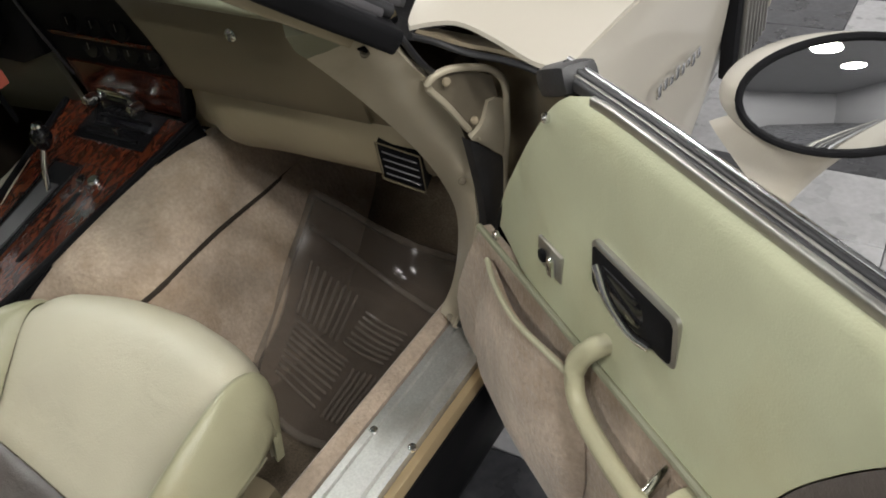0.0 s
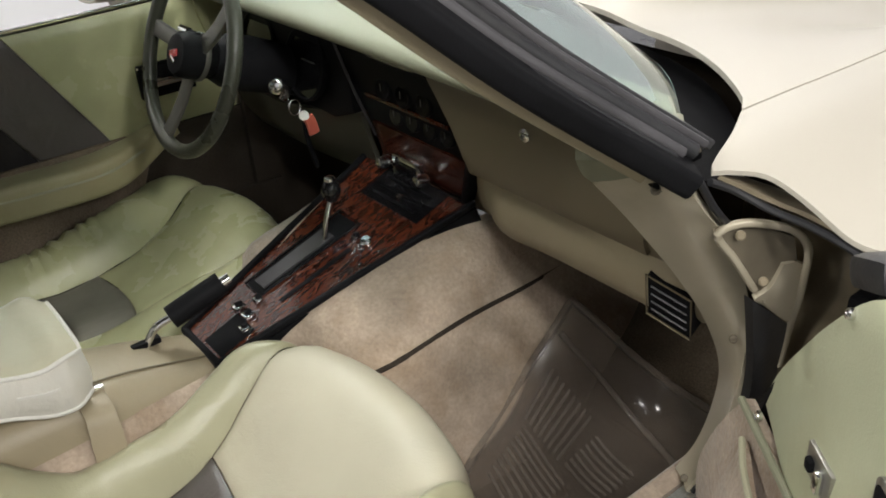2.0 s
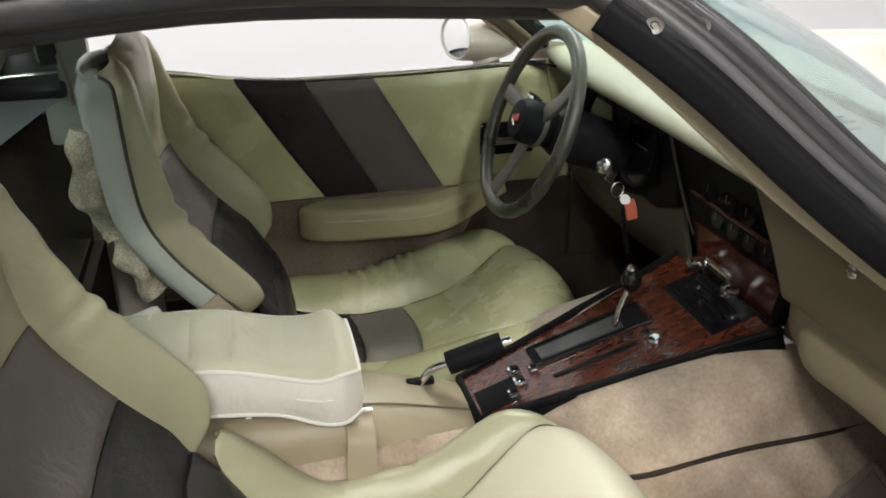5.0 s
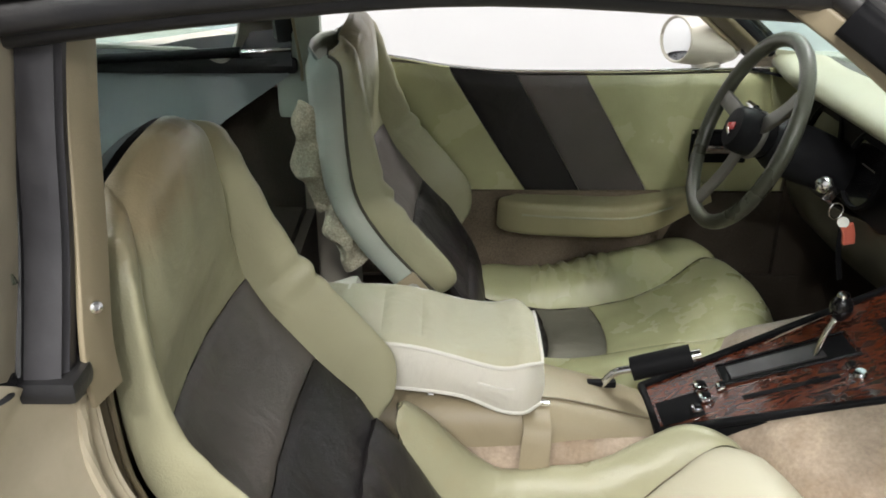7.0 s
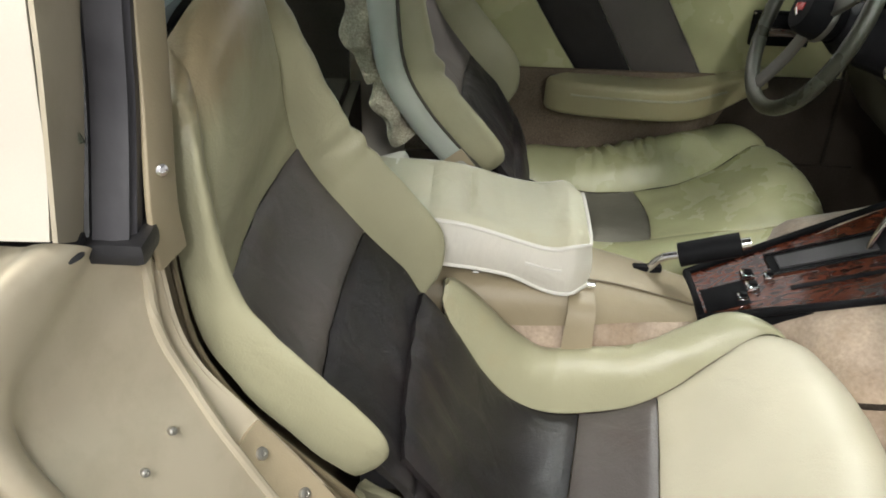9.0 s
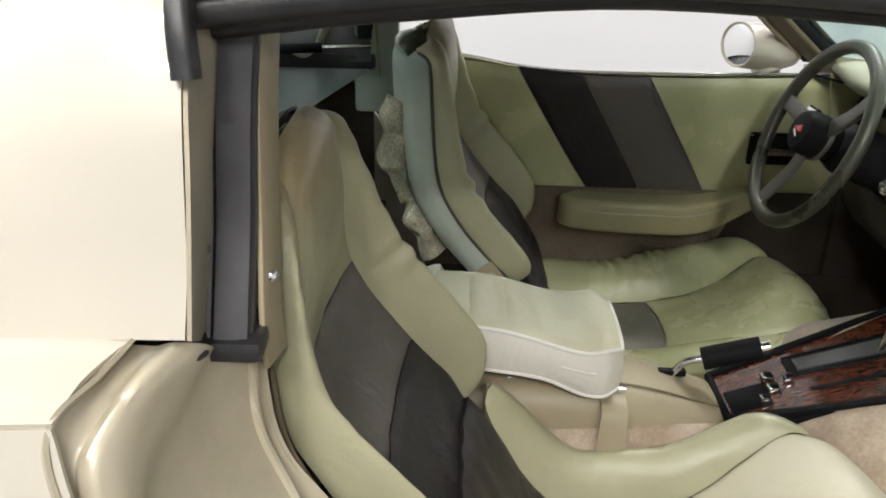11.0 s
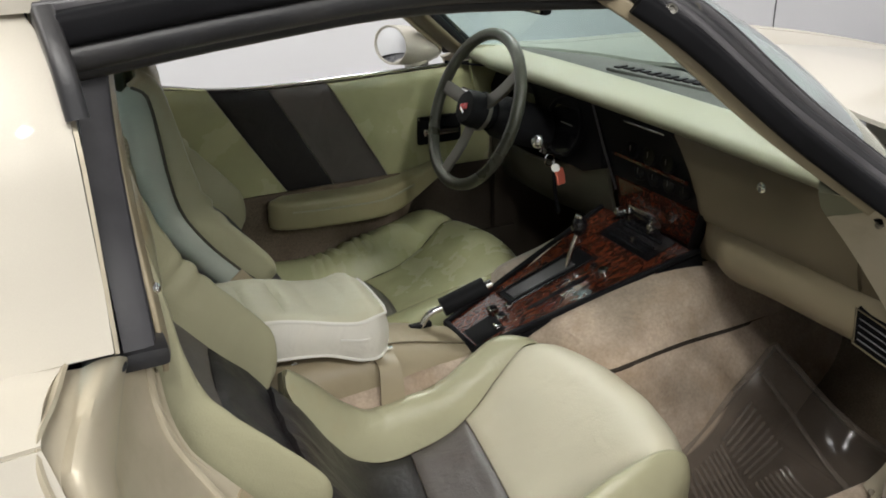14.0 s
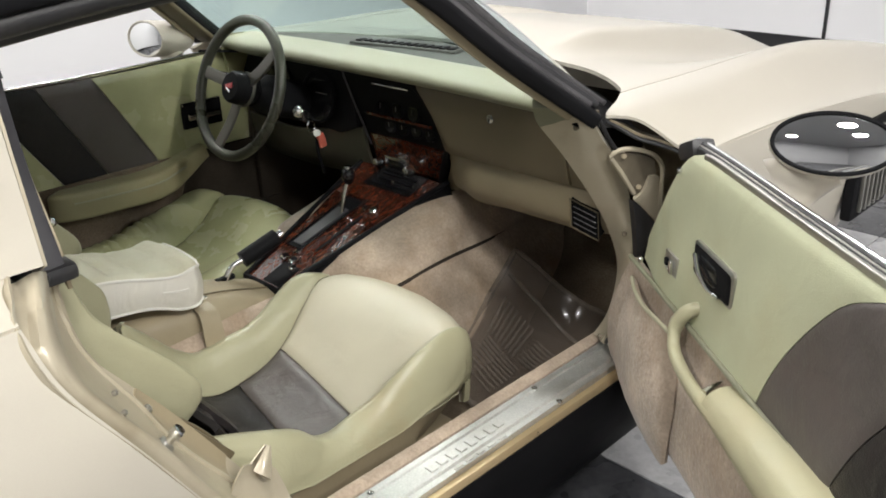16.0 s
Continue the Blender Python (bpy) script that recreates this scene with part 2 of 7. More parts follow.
RIBPLASTIC = MATPLASTIC.copy()
RIBPLASTIC.name = "smoky_plastic_ribs"
_b = RIBPLASTIC.node_tree.nodes["Principled BSDF"]
_b.inputs["Base Color"].default_value = (0.22, 0.185, 0.155, 1)
_b.inputs["Alpha"].default_value = 0.42


# ---------------------------------------------------------------- mesh helpers
def link(name, bm, material, parent=None, label="", smooth=True):
    me = bpy.data.meshes.new(name)
    bmesh.ops.recalc_face_normals(bm, faces=bm.faces)
    if smooth:
        for f in bm.faces:
            f.smooth = True
        for e in bm.edges:
            if len(e.link_faces) == 2 and e.calc_face_angle(0.0) > 0.7:
                e.smooth = False
    bm.to_mesh(me)
    bm.free()
    me.materials.append(material)
    ob = new(name, me)
    if parent is not None:
        ob.parent = parent
    if label:
        tagged(ob, label)
    return ob


def part(name, bm, material, parent, label=""):
    return link(name, bm, material, parent, label)


def thing(name, label, category, group="", kind="", at=(0, 0, 0)):
    ob = new(name, None)
    ob.location = at
    ob.empty_display_size = 0.05
    return tagged(ob, label, category, group, kind)


def spline(pts, n):
    """n points along a Catmull-Rom curve through pts."""
    p = [Vector(q) for q in pts]
    if len(p) == 2:
        return [p[0].lerp(p[1], i / (n - 1)) for i in range(n)]
    ext = [p[0] * 2 - p[1]] + p + [p[-1] * 2 - p[-2]]
    out = []
    for i in range(n):
        s = i / (n - 1) * (len(p) - 1)
        k = min(int(s), len(p) - 2)
        f = s - k
        a, b, c, d = ext[k:k + 4]
        out.append(0.5 * ((2 * b) + (c - a) * f + (2 * a - 5 * b + 4 * c - d) * f * f + (3 * b - a - 3 * c + d) * f ** 3))
    return out


def net(rows, nu, nv):
    """A fine grid of points through a coarse net of control points."""
    cols = [spline(r, nv) for r in rows]
    return [list(q) for q in zip(*[spline([c[j] for c in cols], nu) for j in range(nv)])]


def grid_bm(g, thick=0.0, bm=None, closed_v=False, flip=False):
    """A bmesh sheet from a grid of points, given a thickness on its back if asked."""
    bm = bm or bmesh.new()
    nu, nv = len(g), len(g[0])
    top = [[bm.verts.new(p) for p in r] for r in g]
    rng = nv if closed_v else nv - 1
    for i in range(nu - 1):
        for j in range(rng):
            bm.faces.new((top[i][j], top[i + 1][j], top[i + 1][(j + 1) % nv], top[i][(j + 1) % nv]))
    if thick:
        low = []
        for i in range(nu):
            r = []
            for j in range(nv):
                a = g[min(i + 1, nu - 1)][j] - g[max(i - 1, 0)][j]
                b = g[i][min(j + 1, nv - 1)] - g[i][max(j - 1, 0)]
                n = a.cross(b)
                n = n.normalized() if n.length > 1e-9 else Vector((0, 0, 1))
                r.append(bm.verts.new(g[i][j] - n * thick * (-1 if flip else 1)))
            low.append(r)
        for i in range(nu - 1):
            for j in range(nv - 1):
                bm.faces.new((low[i][j], low[i][j + 1], low[i + 1][j + 1], low[i + 1][j]))
        for i in range(nu - 1):
            for j in (0, nv - 1):
                bm.faces.new((top[i][j], top[i + 1][j], low[i + 1][j], low[i][j]))
        for j in range(nv - 1):
            for i in (0, nu - 1):
                bm.faces.new((top[i][j], top[i][j + 1], low[i][j + 1], low[i][j]))
    return bm


def sheet(rows, nu, nv, thick=0.004, flip=False):
    return grid_bm(net(rows, nu, nv), thick, flip=flip)


def sweep(path, profile, n=24, up=(0, 0, 1), closed=False, scales=None, bm=None, fine=True):
    """Sweeps a closed outline (pairs: side, up) along a curve."""
    bm = bm or bmesh.new()
    p = spline(path, n) if fine and len(path) > 1 else [Vector(q) for q in path]
    n = len(p)
    rings = []
    for i in range(n):
        a = p[(i + 1) % n] if closed else p[min(i + 1, n - 1)]
        b = p[(i - 1) % n] if closed else p[max(i - 1, 0)]
        t = (a - b).normalized()
        s = t.cross(Vector(up))
        s = s.normalized() if s.length > 1e-6 else Vector((1, 0, 0))
        w = s.cross(t)
        k = scales(i / (n - 1)) if scales else 1.0
        rings.append([bm.verts.new(p[i] + s * q[0] * k + w * q[1] * k) for q in profile])
    m = len(profile)
    for i in range(n if closed else n - 1):
        r0, r1 = rings[i], rings[(i + 1) % n]
        for j in range(m):
            bm.faces.new((r0[j], r0[(j + 1) % m], r1[(j + 1) % m], r1[j]))
    if not closed:
        bm.faces.new(rings[0])
        bm.faces.new(list(reversed(rings[-1])))
    return bm


def circ(r, n=12, ry=None):
    return [(r * math.cos(2 * math.pi * i / n), (ry or r) * math.sin(2 * math.pi * i / n)) for i in range(n)]


def rrect(w, h, r, k=3):
    out = []
    for cx, cy, a0 in ((w / 2 - r, h / 2 - r, 0), (-w / 2 + r, h / 2 - r, 90), (-w / 2 + r, -h / 2 + r, 180), (w / 2 - r, -h / 2 + r, 270)):
        for i in range(k + 1):
            a = radians(a0 + 90 * i / k)
            out.append((cx + r * math.cos(a), cy + r * math.sin(a)))
    return out


def box(bm, c, s, bevel=0.004, m=None, seg=2):
    """A bevelled block of size s about c, then turned by m."""
    r = bmesh.ops.create_cube(bm, size=1.0)
    vs = r["verts"]
    bmesh.ops.scale(bm, vec=s, verts=vs)
    if bevel:
        es = list({e for v in vs for e in v.link_edges})
        q = bmesh.ops.bevel(bm, geom=es, offset=min(bevel, min(s) * 0.45), segments=seg, affect="EDGES", profile=0.6)
        vs = list({v for f in q["faces"] for v in f.verts} | {v for v in vs if v.is_valid})
    bmesh.ops.translate(bm, vec=c, verts=vs)
    if m is not None:
        bmesh.ops.transform(bm, matrix=m, verts=vs)
    return vs


def block(c, s, bevel=0.004, m=None, seg=2):
    bm = bmesh.new()
    box(bm, c, s, bevel, m, seg)
    return bm


def lathe(profile, axis_m, n=20):
    """Turns an outline of (radius, height) about the local z of axis_m."""
    bm = bmesh.new()
    rings = [[bm.verts.new(axis_m @ Vector((r * math.cos(2 * math.pi * i / n), r * math.sin(2 * math.pi * i / n), h))) for i in range(n)] for r, h in profile]
    for a, b in zip(rings, rings[1:]):
        for i in range(n):
            bm.faces.new((a[i], a[(i + 1) % n], b[(i + 1) % n], b[i]))
    bm.faces.new(list(reversed(rings[0])))
    bm.faces.new(rings[-1])
    return bm


def facing(at, direction, up=(0, 0, 1)):
    """A frame at a place whose local z points along direction."""
    z = Vector(direction).normalized()
    x = Vector(up).cross(z)
    x = x.normalized() if x.length > 1e-6 else Vector((1, 0, 0))
    y = z.cross(x)
    m = Matrix((x, y, z)).transposed().to_4x4()
    return Matrix.Translation(at) @ m


def screw(at, direction, r=0.006, parent=None, name="screw", material=None):
    bm = lathe([(r * 0.9, -0.004), (r, 0.0), (r * 0.9, 0.002), (r * 0.45, 0.0028), (r * 0.4, 0.001)], facing(at, direction), 12)
    return part(name, bm, material or CHROME, parent)


def smooth_step(a, b, x):
    t = max(0.0, min(1.0, (x - a) / (b - a)))
    return t * t * (3 - 2 * t)


def interp(x, xs, ys):
    return float(np.interp(x, xs, ys))


def curve1(x, xs, ys):
    """Smooth interpolation of a height over a station."""
    pts = spline([(a, b, 0) for a, b in zip(xs, ys)], 60)
    return float(np.interp(x, [p.x for p in pts], [p.y for p in pts]))


# ---------------------------------------------------------------- the showroom
X_FRONT, Y_LEFT, X_BACK, Y_RIGHT = 6.16, 3.12, -6.5, -6.0


def slab(name, lo, hi, material, label, category, kind="structure"):
    c = [(a + b) / 2 for a, b in zip(lo, hi)]
    s = [b - a for a, b in zip(lo, hi)]
    ob = link(name, block(c, s, 0.0), material, smooth=False)
    return tagged(ob, label, category, kind=kind)


ground = slab("ground", (X_BACK - 0.3, Y_RIGHT - 0.3, GROUND - 0.2), (X_FRONT + 0.3, Y_LEFT + 0.3, GROUND - 0.006), TILE_DK, "dark grey showroom floor under the car", "floor")
slab("wall_front", (X_FRONT, Y_RIGHT, GROUND - 0.1), (X_FRONT + 0.15, Y_LEFT + 0.15, CEIL), WALL, "plain white showroom wall with panel joints", "wall")
slab("wall_left", (X_BACK, Y_LEFT, GROUND - 0.1), (X_FRONT, Y_LEFT + 0.15, CEIL), WALL, "plain white showroom wall beyond the driver's side", "wall")
slab("wall_back", (X_BACK - 0.15, Y_RIGHT, GROUND - 0.1), (X_BACK, Y_LEFT + 0.15, CEIL), WALLGREY, "plain grey rear wall of the showroom", "wall")
slab("wall_right", (X_BACK - 0.15, Y_RIGHT - 0.15, GROUND - 0.1), (X_FRONT + 0.15, Y_RIGHT, CEIL), WALLGREY, "plain grey wall on the open side of the showroom", "wall")
slab("ceiling", (X_BACK - 0.15, Y_RIGHT - 0.15, CEIL), (X_FRONT + 0.15, Y_LEFT + 0.15, CEIL + 0.15), CEILM, "grey showroom ceiling", "ceiling")
slab("baseboard", (X_FRONT - 0.02, Y_RIGHT, GROUND - 0.002), (X_FRONT - 0.002, Y_LEFT - 0.002, GROUND + 0.10), KICK, "black skirting along the white front wall", "skirting")
slab("baseboard", (X_BACK, Y_LEFT - 0.02, GROUND - 0.002), (X_FRONT - 0.022, Y_LEFT - 0.002, GROUND + 0.10), KICK, "black skirting along the white side wall", "skirting")
for yj in (0.97, -1.5, -3.9):
    slab("trim", (X_FRONT - 0.012, yj - 0.012, GROUND + 0.1), (X_FRONT - 0.001, yj + 0.012, CEIL), KICK, "dark joint strip between white wall panels", "trim")
for xj in (4.6,):
    slab("trim", (xj - 0.003, Y_LEFT - 0.006, GROUND + 0.1), (xj + 0.003, Y_LEFT - 0.001, CEIL), SEALGREY, "thin joint in the white wall", "trim")

# floor tiles beside and ahead of the open door
tile_mesh = {}
for key, m in (("d", TILE_DK), ("l", TILE_LT)):
    o = link("tile", block((0, 0, 0), (0.302, 0.302, 0.006), 0.002, seg=1), m, ground, smooth=False)
    tile_mesh[key] = o.data
    bpy.data.objects.remove(o)
for i in range(-4, 14):
    for j in range(-10, 0):
        tx, ty = 0.60 + i * 0.305, -0.20 + j * 0.305
        lt = (i // 2 + j // 2) % 2 == 0 and i >= 2
        o = new("tile", tile_mesh["l" if lt else "d"])
        o.location = (tx, ty, GROUND - 0.003)
        o.parent = ground


# ceiling lamps: round high-bay fittings
def ceiling_lamp(x, y, power):
    t = thing("ceiling_light", "round white high-bay lamp under the grey ceiling", "ceiling light", "showroom lamps", at=(x, y, CEIL - 0.25))
    part("housing", lathe([(0.09, 0.2495), (0.09, 0.16), (0.30, 0.03), (0.31, 0.0), (0.30, 0.0), (0.28, 0.02)], Matrix.Identity(4), 24), WHITE, t)
    part("diffuser", lathe([(0.275, 0.018), (0.275, 0.012)], Matrix.Identity(4), 24), LAMP, t)
    d = bpy.data.lights.new("lamp", "AREA")
    d.shape, d.size, d.energy, d.color = "DISK", 0.55, power, (1.0, 0.98, 0.94)
    o = new("lamp", d)
    o.location = (x, y, CEIL - 0.262)
    return t


LAMP = emit_mat("lamp_diffuser", (1.0, 0.98, 0.94), 12.0)
# lamps spread over the room, each with its own output
# the one at (-1.5, 2.5) is an unseen addition that brightens the left wall
for lx, ly, power in ((-3.6, -1.2, 80.0), (-2.4, 0.0, 79.0), (-1.5, -3.4, 55.0), (-0.6, -4.4, 106.0), (-0.6, -2.3, 66.0), (0.6, -5.2, 155.0),
                      (3.0, -5.2, 60.0), (1.8, 2.4, 80.0), (-1.5, 2.5, 32.0), (3.0, 1.2, 11.0), (4.9, 2.4, 32.0)):
    ceiling_lamp(lx, ly, power)


# ---------------------------------------------------------------- car body
car = thing("car", "silver-beige coupe with its passenger door standing open", "car", at=(0, 0, GROUND))


def cpart(name, bm, material, label=""):
    ob = part(name, bm, material, car, label)
    ob.matrix_parent_inverse = Matrix.Translation((0, 0, -GROUND))
    return ob


for s in (-1, 1):
    # quarter and sail panel in one sweep, from the rocker up to the roof
    def hull(x, y, z):
        if s > 0 and x < -0.17 and z > 0.90:
            z = 0.892
        return (x, s * y, z)
    cpart("sail_panel", sheet([
        [hull(-0.138, 0.686, 0.896), hull(-0.136, 0.668, 0.953), hull(-0.136, 0.655, 1.012), hull(-0.136, 0.638, 1.085), hull(-0.138, 0.605, 1.150), hull(-0.16, 0.560, 1.198)],
        [hull(-0.21, 0.694, 0.899), hull(-0.20, 0.677, 0.955), hull(-0.20, 0.663, 1.014), hull(-0.20, 0.644, 1.085), hull(-0.205, 0.610, 1.150), hull(-0.22, 0.560, 1.196)],
        [hull(-0.40, 0.715, 0.906), hull(-0.38, 0.697, 0.955), hull(-0.37, 0.680, 1.003), hull(-0.36, 0.655, 1.055), hull(-0.34, 0.622, 1.100), hull(-0.33, 0.575, 1.152)],
        [hull(-0.82, 0.752, 0.914), hull(-0.80, 0.735, 0.938), hull(-0.77, 0.715, 0.960), hull(-0.74, 0.692, 0.978), hull(-0.70, 0.665, 0.993), hull(-0.66, 0.63, 1.012)],
        [hull(-1.55, 0.740, 0.900), hull(-1.50, 0.72, 0.908), hull(-1.47, 0.70, 0.912), hull(-1.45, 0.68, 0.916), hull(-1.40, 0.65, 0.922), hull(-1.35, 0.62, 0.925)],
    ], 34, 30, 0.006, flip=s < 0), PAINT, "silver-beige sail panel of the roof post")
    cpart("quarter_shoulder", sheet([
        [hull(-0.209, 0.788, 0.882), hull(-0.204, 0.745, 0.890), hull(-0.195, 0.710, 0.892), hull(-0.182, 0.688, 0.897)],
        [hull(-0.26, 0.795, 0.884), hull(-0.25, 0.755, 0.893), hull(-0.245, 0.716, 0.896), hull(-0.235, 0.696, 0.901)],
        [hull(-0.42, 0.815, 0.887), hull(-0.41, 0.775, 0.898), hull(-0.405, 0.738, 0.901), hull(-0.40, 0.715, 0.906)],
        [hull(-0.85, 0.842, 0.885), hull(-0.83, 0.805, 0.902), hull(-0.825, 0.772, 0.908), hull(-0.82, 0.752, 0.914)],
        [hull(-1.60, 0.815, 0.880), hull(-1.57, 0.785, 0.890), hull(-1.56, 0.76, 0.895), hull(-1.55, 0.740, 0.900)],
    ], 34, 14, 0.006, flip=s < 0), PAINT, "silver-beige shoulder of the rear quarter")
    cpart("quarter_panel", sheet([
        [hull(0.16, 0.765, 0.20), hull(0.000, 0.804, 0.48), hull(-0.117, 0.824, 0.684), hull(-0.185, 0.811, 0.80), hull(-0.209, 0.791, 0.879)],
        [hull(-0.10, 0.785, 0.20), hull(-0.14, 0.815, 0.48), hull(-0.22, 0.838, 0.67), hull(-0.265, 0.822, 0.80), hull(-0.262, 0.798, 0.880)],
        [hull(-0.42, 0.805, 0.20), hull(-0.42, 0.840, 0.48), hull(-0.42, 0.862, 0.67), hull(-0.42, 0.846, 0.80), hull(-0.42, 0.818, 0.883)],
        [hull(-0.85, 0.820, 0.20), hull(-0.85, 0.855, 0.48), hull(-0.85, 0.876, 0.67), hull(-0.85, 0.866, 0.80), hull(-0.85, 0.845, 0.881)],
        [hull(-1.60, 0.790, 0.25), hull(-1.60, 0.825, 0.48), hull(-1.60, 0.846, 0.67), hull(-1.60, 0.842, 0.80), hull(-1.60, 0.819, 0.875)],
    ], 34, 40, 0.006, flip=s < 0), PAINT, "silver-beige rear quarter panel")

# lock pillar of the open door: flange, ridge and flat face with a beaded inner lip
# stations down the pillar: outer edge, foot of the ridge, shoulder of the ridge, inner lip
LP = [
    ((-0.178, -0.690, 0.897), (-0.158, -0.675, 0.886), (-0.128, -0.643, 0.862), (-0.104, -0.600, 0.832)),
    ((-0.192, -0.735, 0.888), (-0.169, -0.728, 0.880), (-0.141, -0.672, 0.838), (-0.105, -0.603, 0.802)),
    ((-0.209, -0.786, 0.880), (-0.185, -0.767, 0.860), (-0.151, -0.705, 0.818), (-0.103, -0.610, 0.775)),
    ((-0.205, -0.805, 0.840), (-0.192, -0.789, 0.835), (-0.160, -0.745, 0.800), (-0.096, -0.613, 0.741)),
    ((-0.184, -0.812, 0.790), (-0.176, -0.800, 0.785), (-0.150, -0.768, 0.755), (-0.080, -0.616, 0.704)),
    ((-0.117, -0.822, 0.684), (-0.107, -0.808, 0.676), (-0.085, -0.775, 0.650), (-0.043, -0.628, 0.635)),
    ((-0.022, -0.806, 0.520), (-0.015, -0.796, 0.515), (0.000, -0.765, 0.500), (0.022, -0.628, 0.510)),
    ((0.130, -0.775, 0.280), (0.135, -0.765, 0.280), (0.145, -0.745, 0.280), (0.190, -0.650, 0.285)),
]
LPN = Vector((0.72, -0.45, 0.52)).normalized()
fine_cols = [spline([row[k] for row in LP], 56) for k in range(4)]
lgrid = []
for i in range(56):
    a, b, c, d = (q[i] for q in fine_cols)
    row = [a, a.lerp(b, 0.06) - LPN * 0.012]
    row += [a.lerp(b, k / 5) - LPN * (0.015 - 0.002 * k / 5) for k in range(1, 5)] + [b.lerp(a, 0.05) - LPN * 0.011]
    wide = min(1.0, (c - b).length / 0.05)
    row += [b.lerp(c, k / 12) + LPN * (0.014 * wide * math.sin(math.pi * k / 12) ** 0.5) for k in range(13)]
    row += [c.lerp(d, k / 10) - LPN * (0.005 * math.sin(math.pi * k / 10)) for k in range(1, 11)]
    lgrid.append(row)
cpart("lock_pillar", grid_bm(lgrid, 0.004), JAMB, "beige painted lock pillar with a flange, ridge and beaded lip")
LIP = [row[3] for row in LP]
cpart("pillar_lip", sweep(LIP, circ(0.0055, 8), 50), JAMB)
FLANGE = [(-0.094, -0.590, 0.815), (-0.092, -0.590, 0.782), (-0.088, -0.592, 0.752), (-0.080, -0.592, 0.722), (-0.066, -0.591, 0.692), (-0.030, -0.590, 0.641), (0.046, -0.590, 0.532), (0.196, -0.600, 0.285)]
lip_line, flange_line = spline(LIP, 56), spline(FLANGE, 56)


def on_flange(i, k, out=0.0):
    """A place on the inner flange of the pillar: station, share of its width, height above it."""
    return lip_line[i].lerp(flange_line[i], k) + LPN * (out - 0.006 * math.sin(math.pi * k))


cpart("pillar_inner", grid_bm([[on_flange(i, k / 6) for k in range(7)] + [flange_line[i] + Vector((-0.006, 0.003, -0.012)), flange_line[i] + Vector((-0.016, 0.004, -0.030))] for i in range(56)], 0.004), JAMB, "beige inner flange of the lock pillar")
for p in ((-0.0805, -0.666, 0.686), (-0.091, -0.712, 0.681)):
    ob = screw(p, (0.72, -0.55, 0.42), 0.0042, car, "rivet", STEEL)
    ob.matrix_parent_inverse = Matrix.Translation((0, 0, -GROUND))
def on_pillar(i, k, out=0.0):
    """A place on the flat face of the lock pillar: station, share of its width, height above it."""
    return fine_cols[2][i].lerp(fine_cols[3][i], k) + LPN * (out - 0.005 * math.sin(math.pi * k))


cpart("striker_plate", grid_bm([[on_flange(i, k, 0.004) for k in (0.08, 0.3, 0.5, 0.7, 0.94)] for i in range(40, 51)], 0.004), BEIGE, "pinkish beige striker plate")
sk = on_pillar(43, 0.62)
cpart("striker_washer", lathe([(0.013, -0.002), (0.013, 0.004), (0.009, 0.006), (0.002, 0.0065)], facing(sk, LPN), 18), STEEL)
cpart("latch_striker", lathe([(0.0065, 0.0), (0.0065, 0.018), (0.010, 0.020), (0.010, 0.030), (0.0085, 0.033), (0.001, 0.034)], facing(sk, (0.62, -0.35, 0.70)), 16), CHROME, "bright steel door latch striker pin")
for i, k in ((46, 0.55), (42, 0.45)):
    ob = screw(on_flange(i, k, 0.006), LPN, 0.007, car, "bolt", STEEL)
    ob.matrix_parent_inverse = Matrix.Translation((0, 0, -GROUND))
apex = Vector((0.139, -0.655, 0.476))
curl_axis = (Vector((0.112, -0.666, 0.446)) - apex)
cu = curl_axis.cross(Vector((0.3, -0.7, 0.6))).normalized()
cv = curl_axis.cross(cu).normalized()
curl = []
for k in range(9):
    f = k / 8
    r = 0.003 + 0.017 * f ** 0.9
    curl.append([apex + curl_axis * f * (1.0 + 0.18 * math.sin(a * 0.5)) + (cu * math.cos(a) + cv * math.sin(a) * 0.8) * r for a in [0.4 + 5.3 * j / 16 for j in range(17)]])
cpart("torn_flap", grid_bm(curl, 0.0025), JAMB, "torn curl of beige sill trim")
cpart("torn_flap", sheet([
    [(0.088, -0.664, 0.470), (0.115, -0.655, 0.455), (0.138, -0.648, 0.440), (0.152, -0.650, 0.420)],
    [(0.062, -0.670, 0.448), (0.102, -0.664, 0.432), (0.135, -0.658, 0.412), (0.158, -0.658, 0.390)],
    [(0.050, -0.680, 0.420), (0.100, -0.674, 0.400), (0.140, -0.668, 0.375), (0.166, -0.668, 0.350)],
    [(0.080, -0.690, 0.350), (0.120, -0.684, 0.335), (0.155, -0.678, 0.315), (0.180, -0.676, 0.300)],
], 14, 12, 0.003), JAMB, "loose tongue of beige sill trim")
# sill
XS0, XS1 = 0.17, 1.06
cpart("sill_carpet", sweep([(XS0, -0.667, 0.302), (XS1, -0.667, 0.302)], [(-0.017, -0.05), (-0.017, 0.004), (-0.010, 0.012), (0.006, 0.013), (0.016, 0.006), (0.017, -0.05)], 2, fine=False), CARPET, "tan carpet edging along the sill")
cpart("sill_plate", sweep([(XS0, -0.7285, 0.298), (XS1, -0.7285, 0.298)], [(-0.040, -0.03), (-0.040, 0.010), (-0.028, 0.010), (-0.026, 0.006), (-0.012, 0.006), (-0.010, 0.011), (0.020, 0.011), (0.023, 0.006), (0.030, 0.006), (0.033, 0.011), (0.041, 0.011), (0.041, -0.03)], 2, fine=False), ALU, "scuffed brushed aluminium sill plate with raised letters")
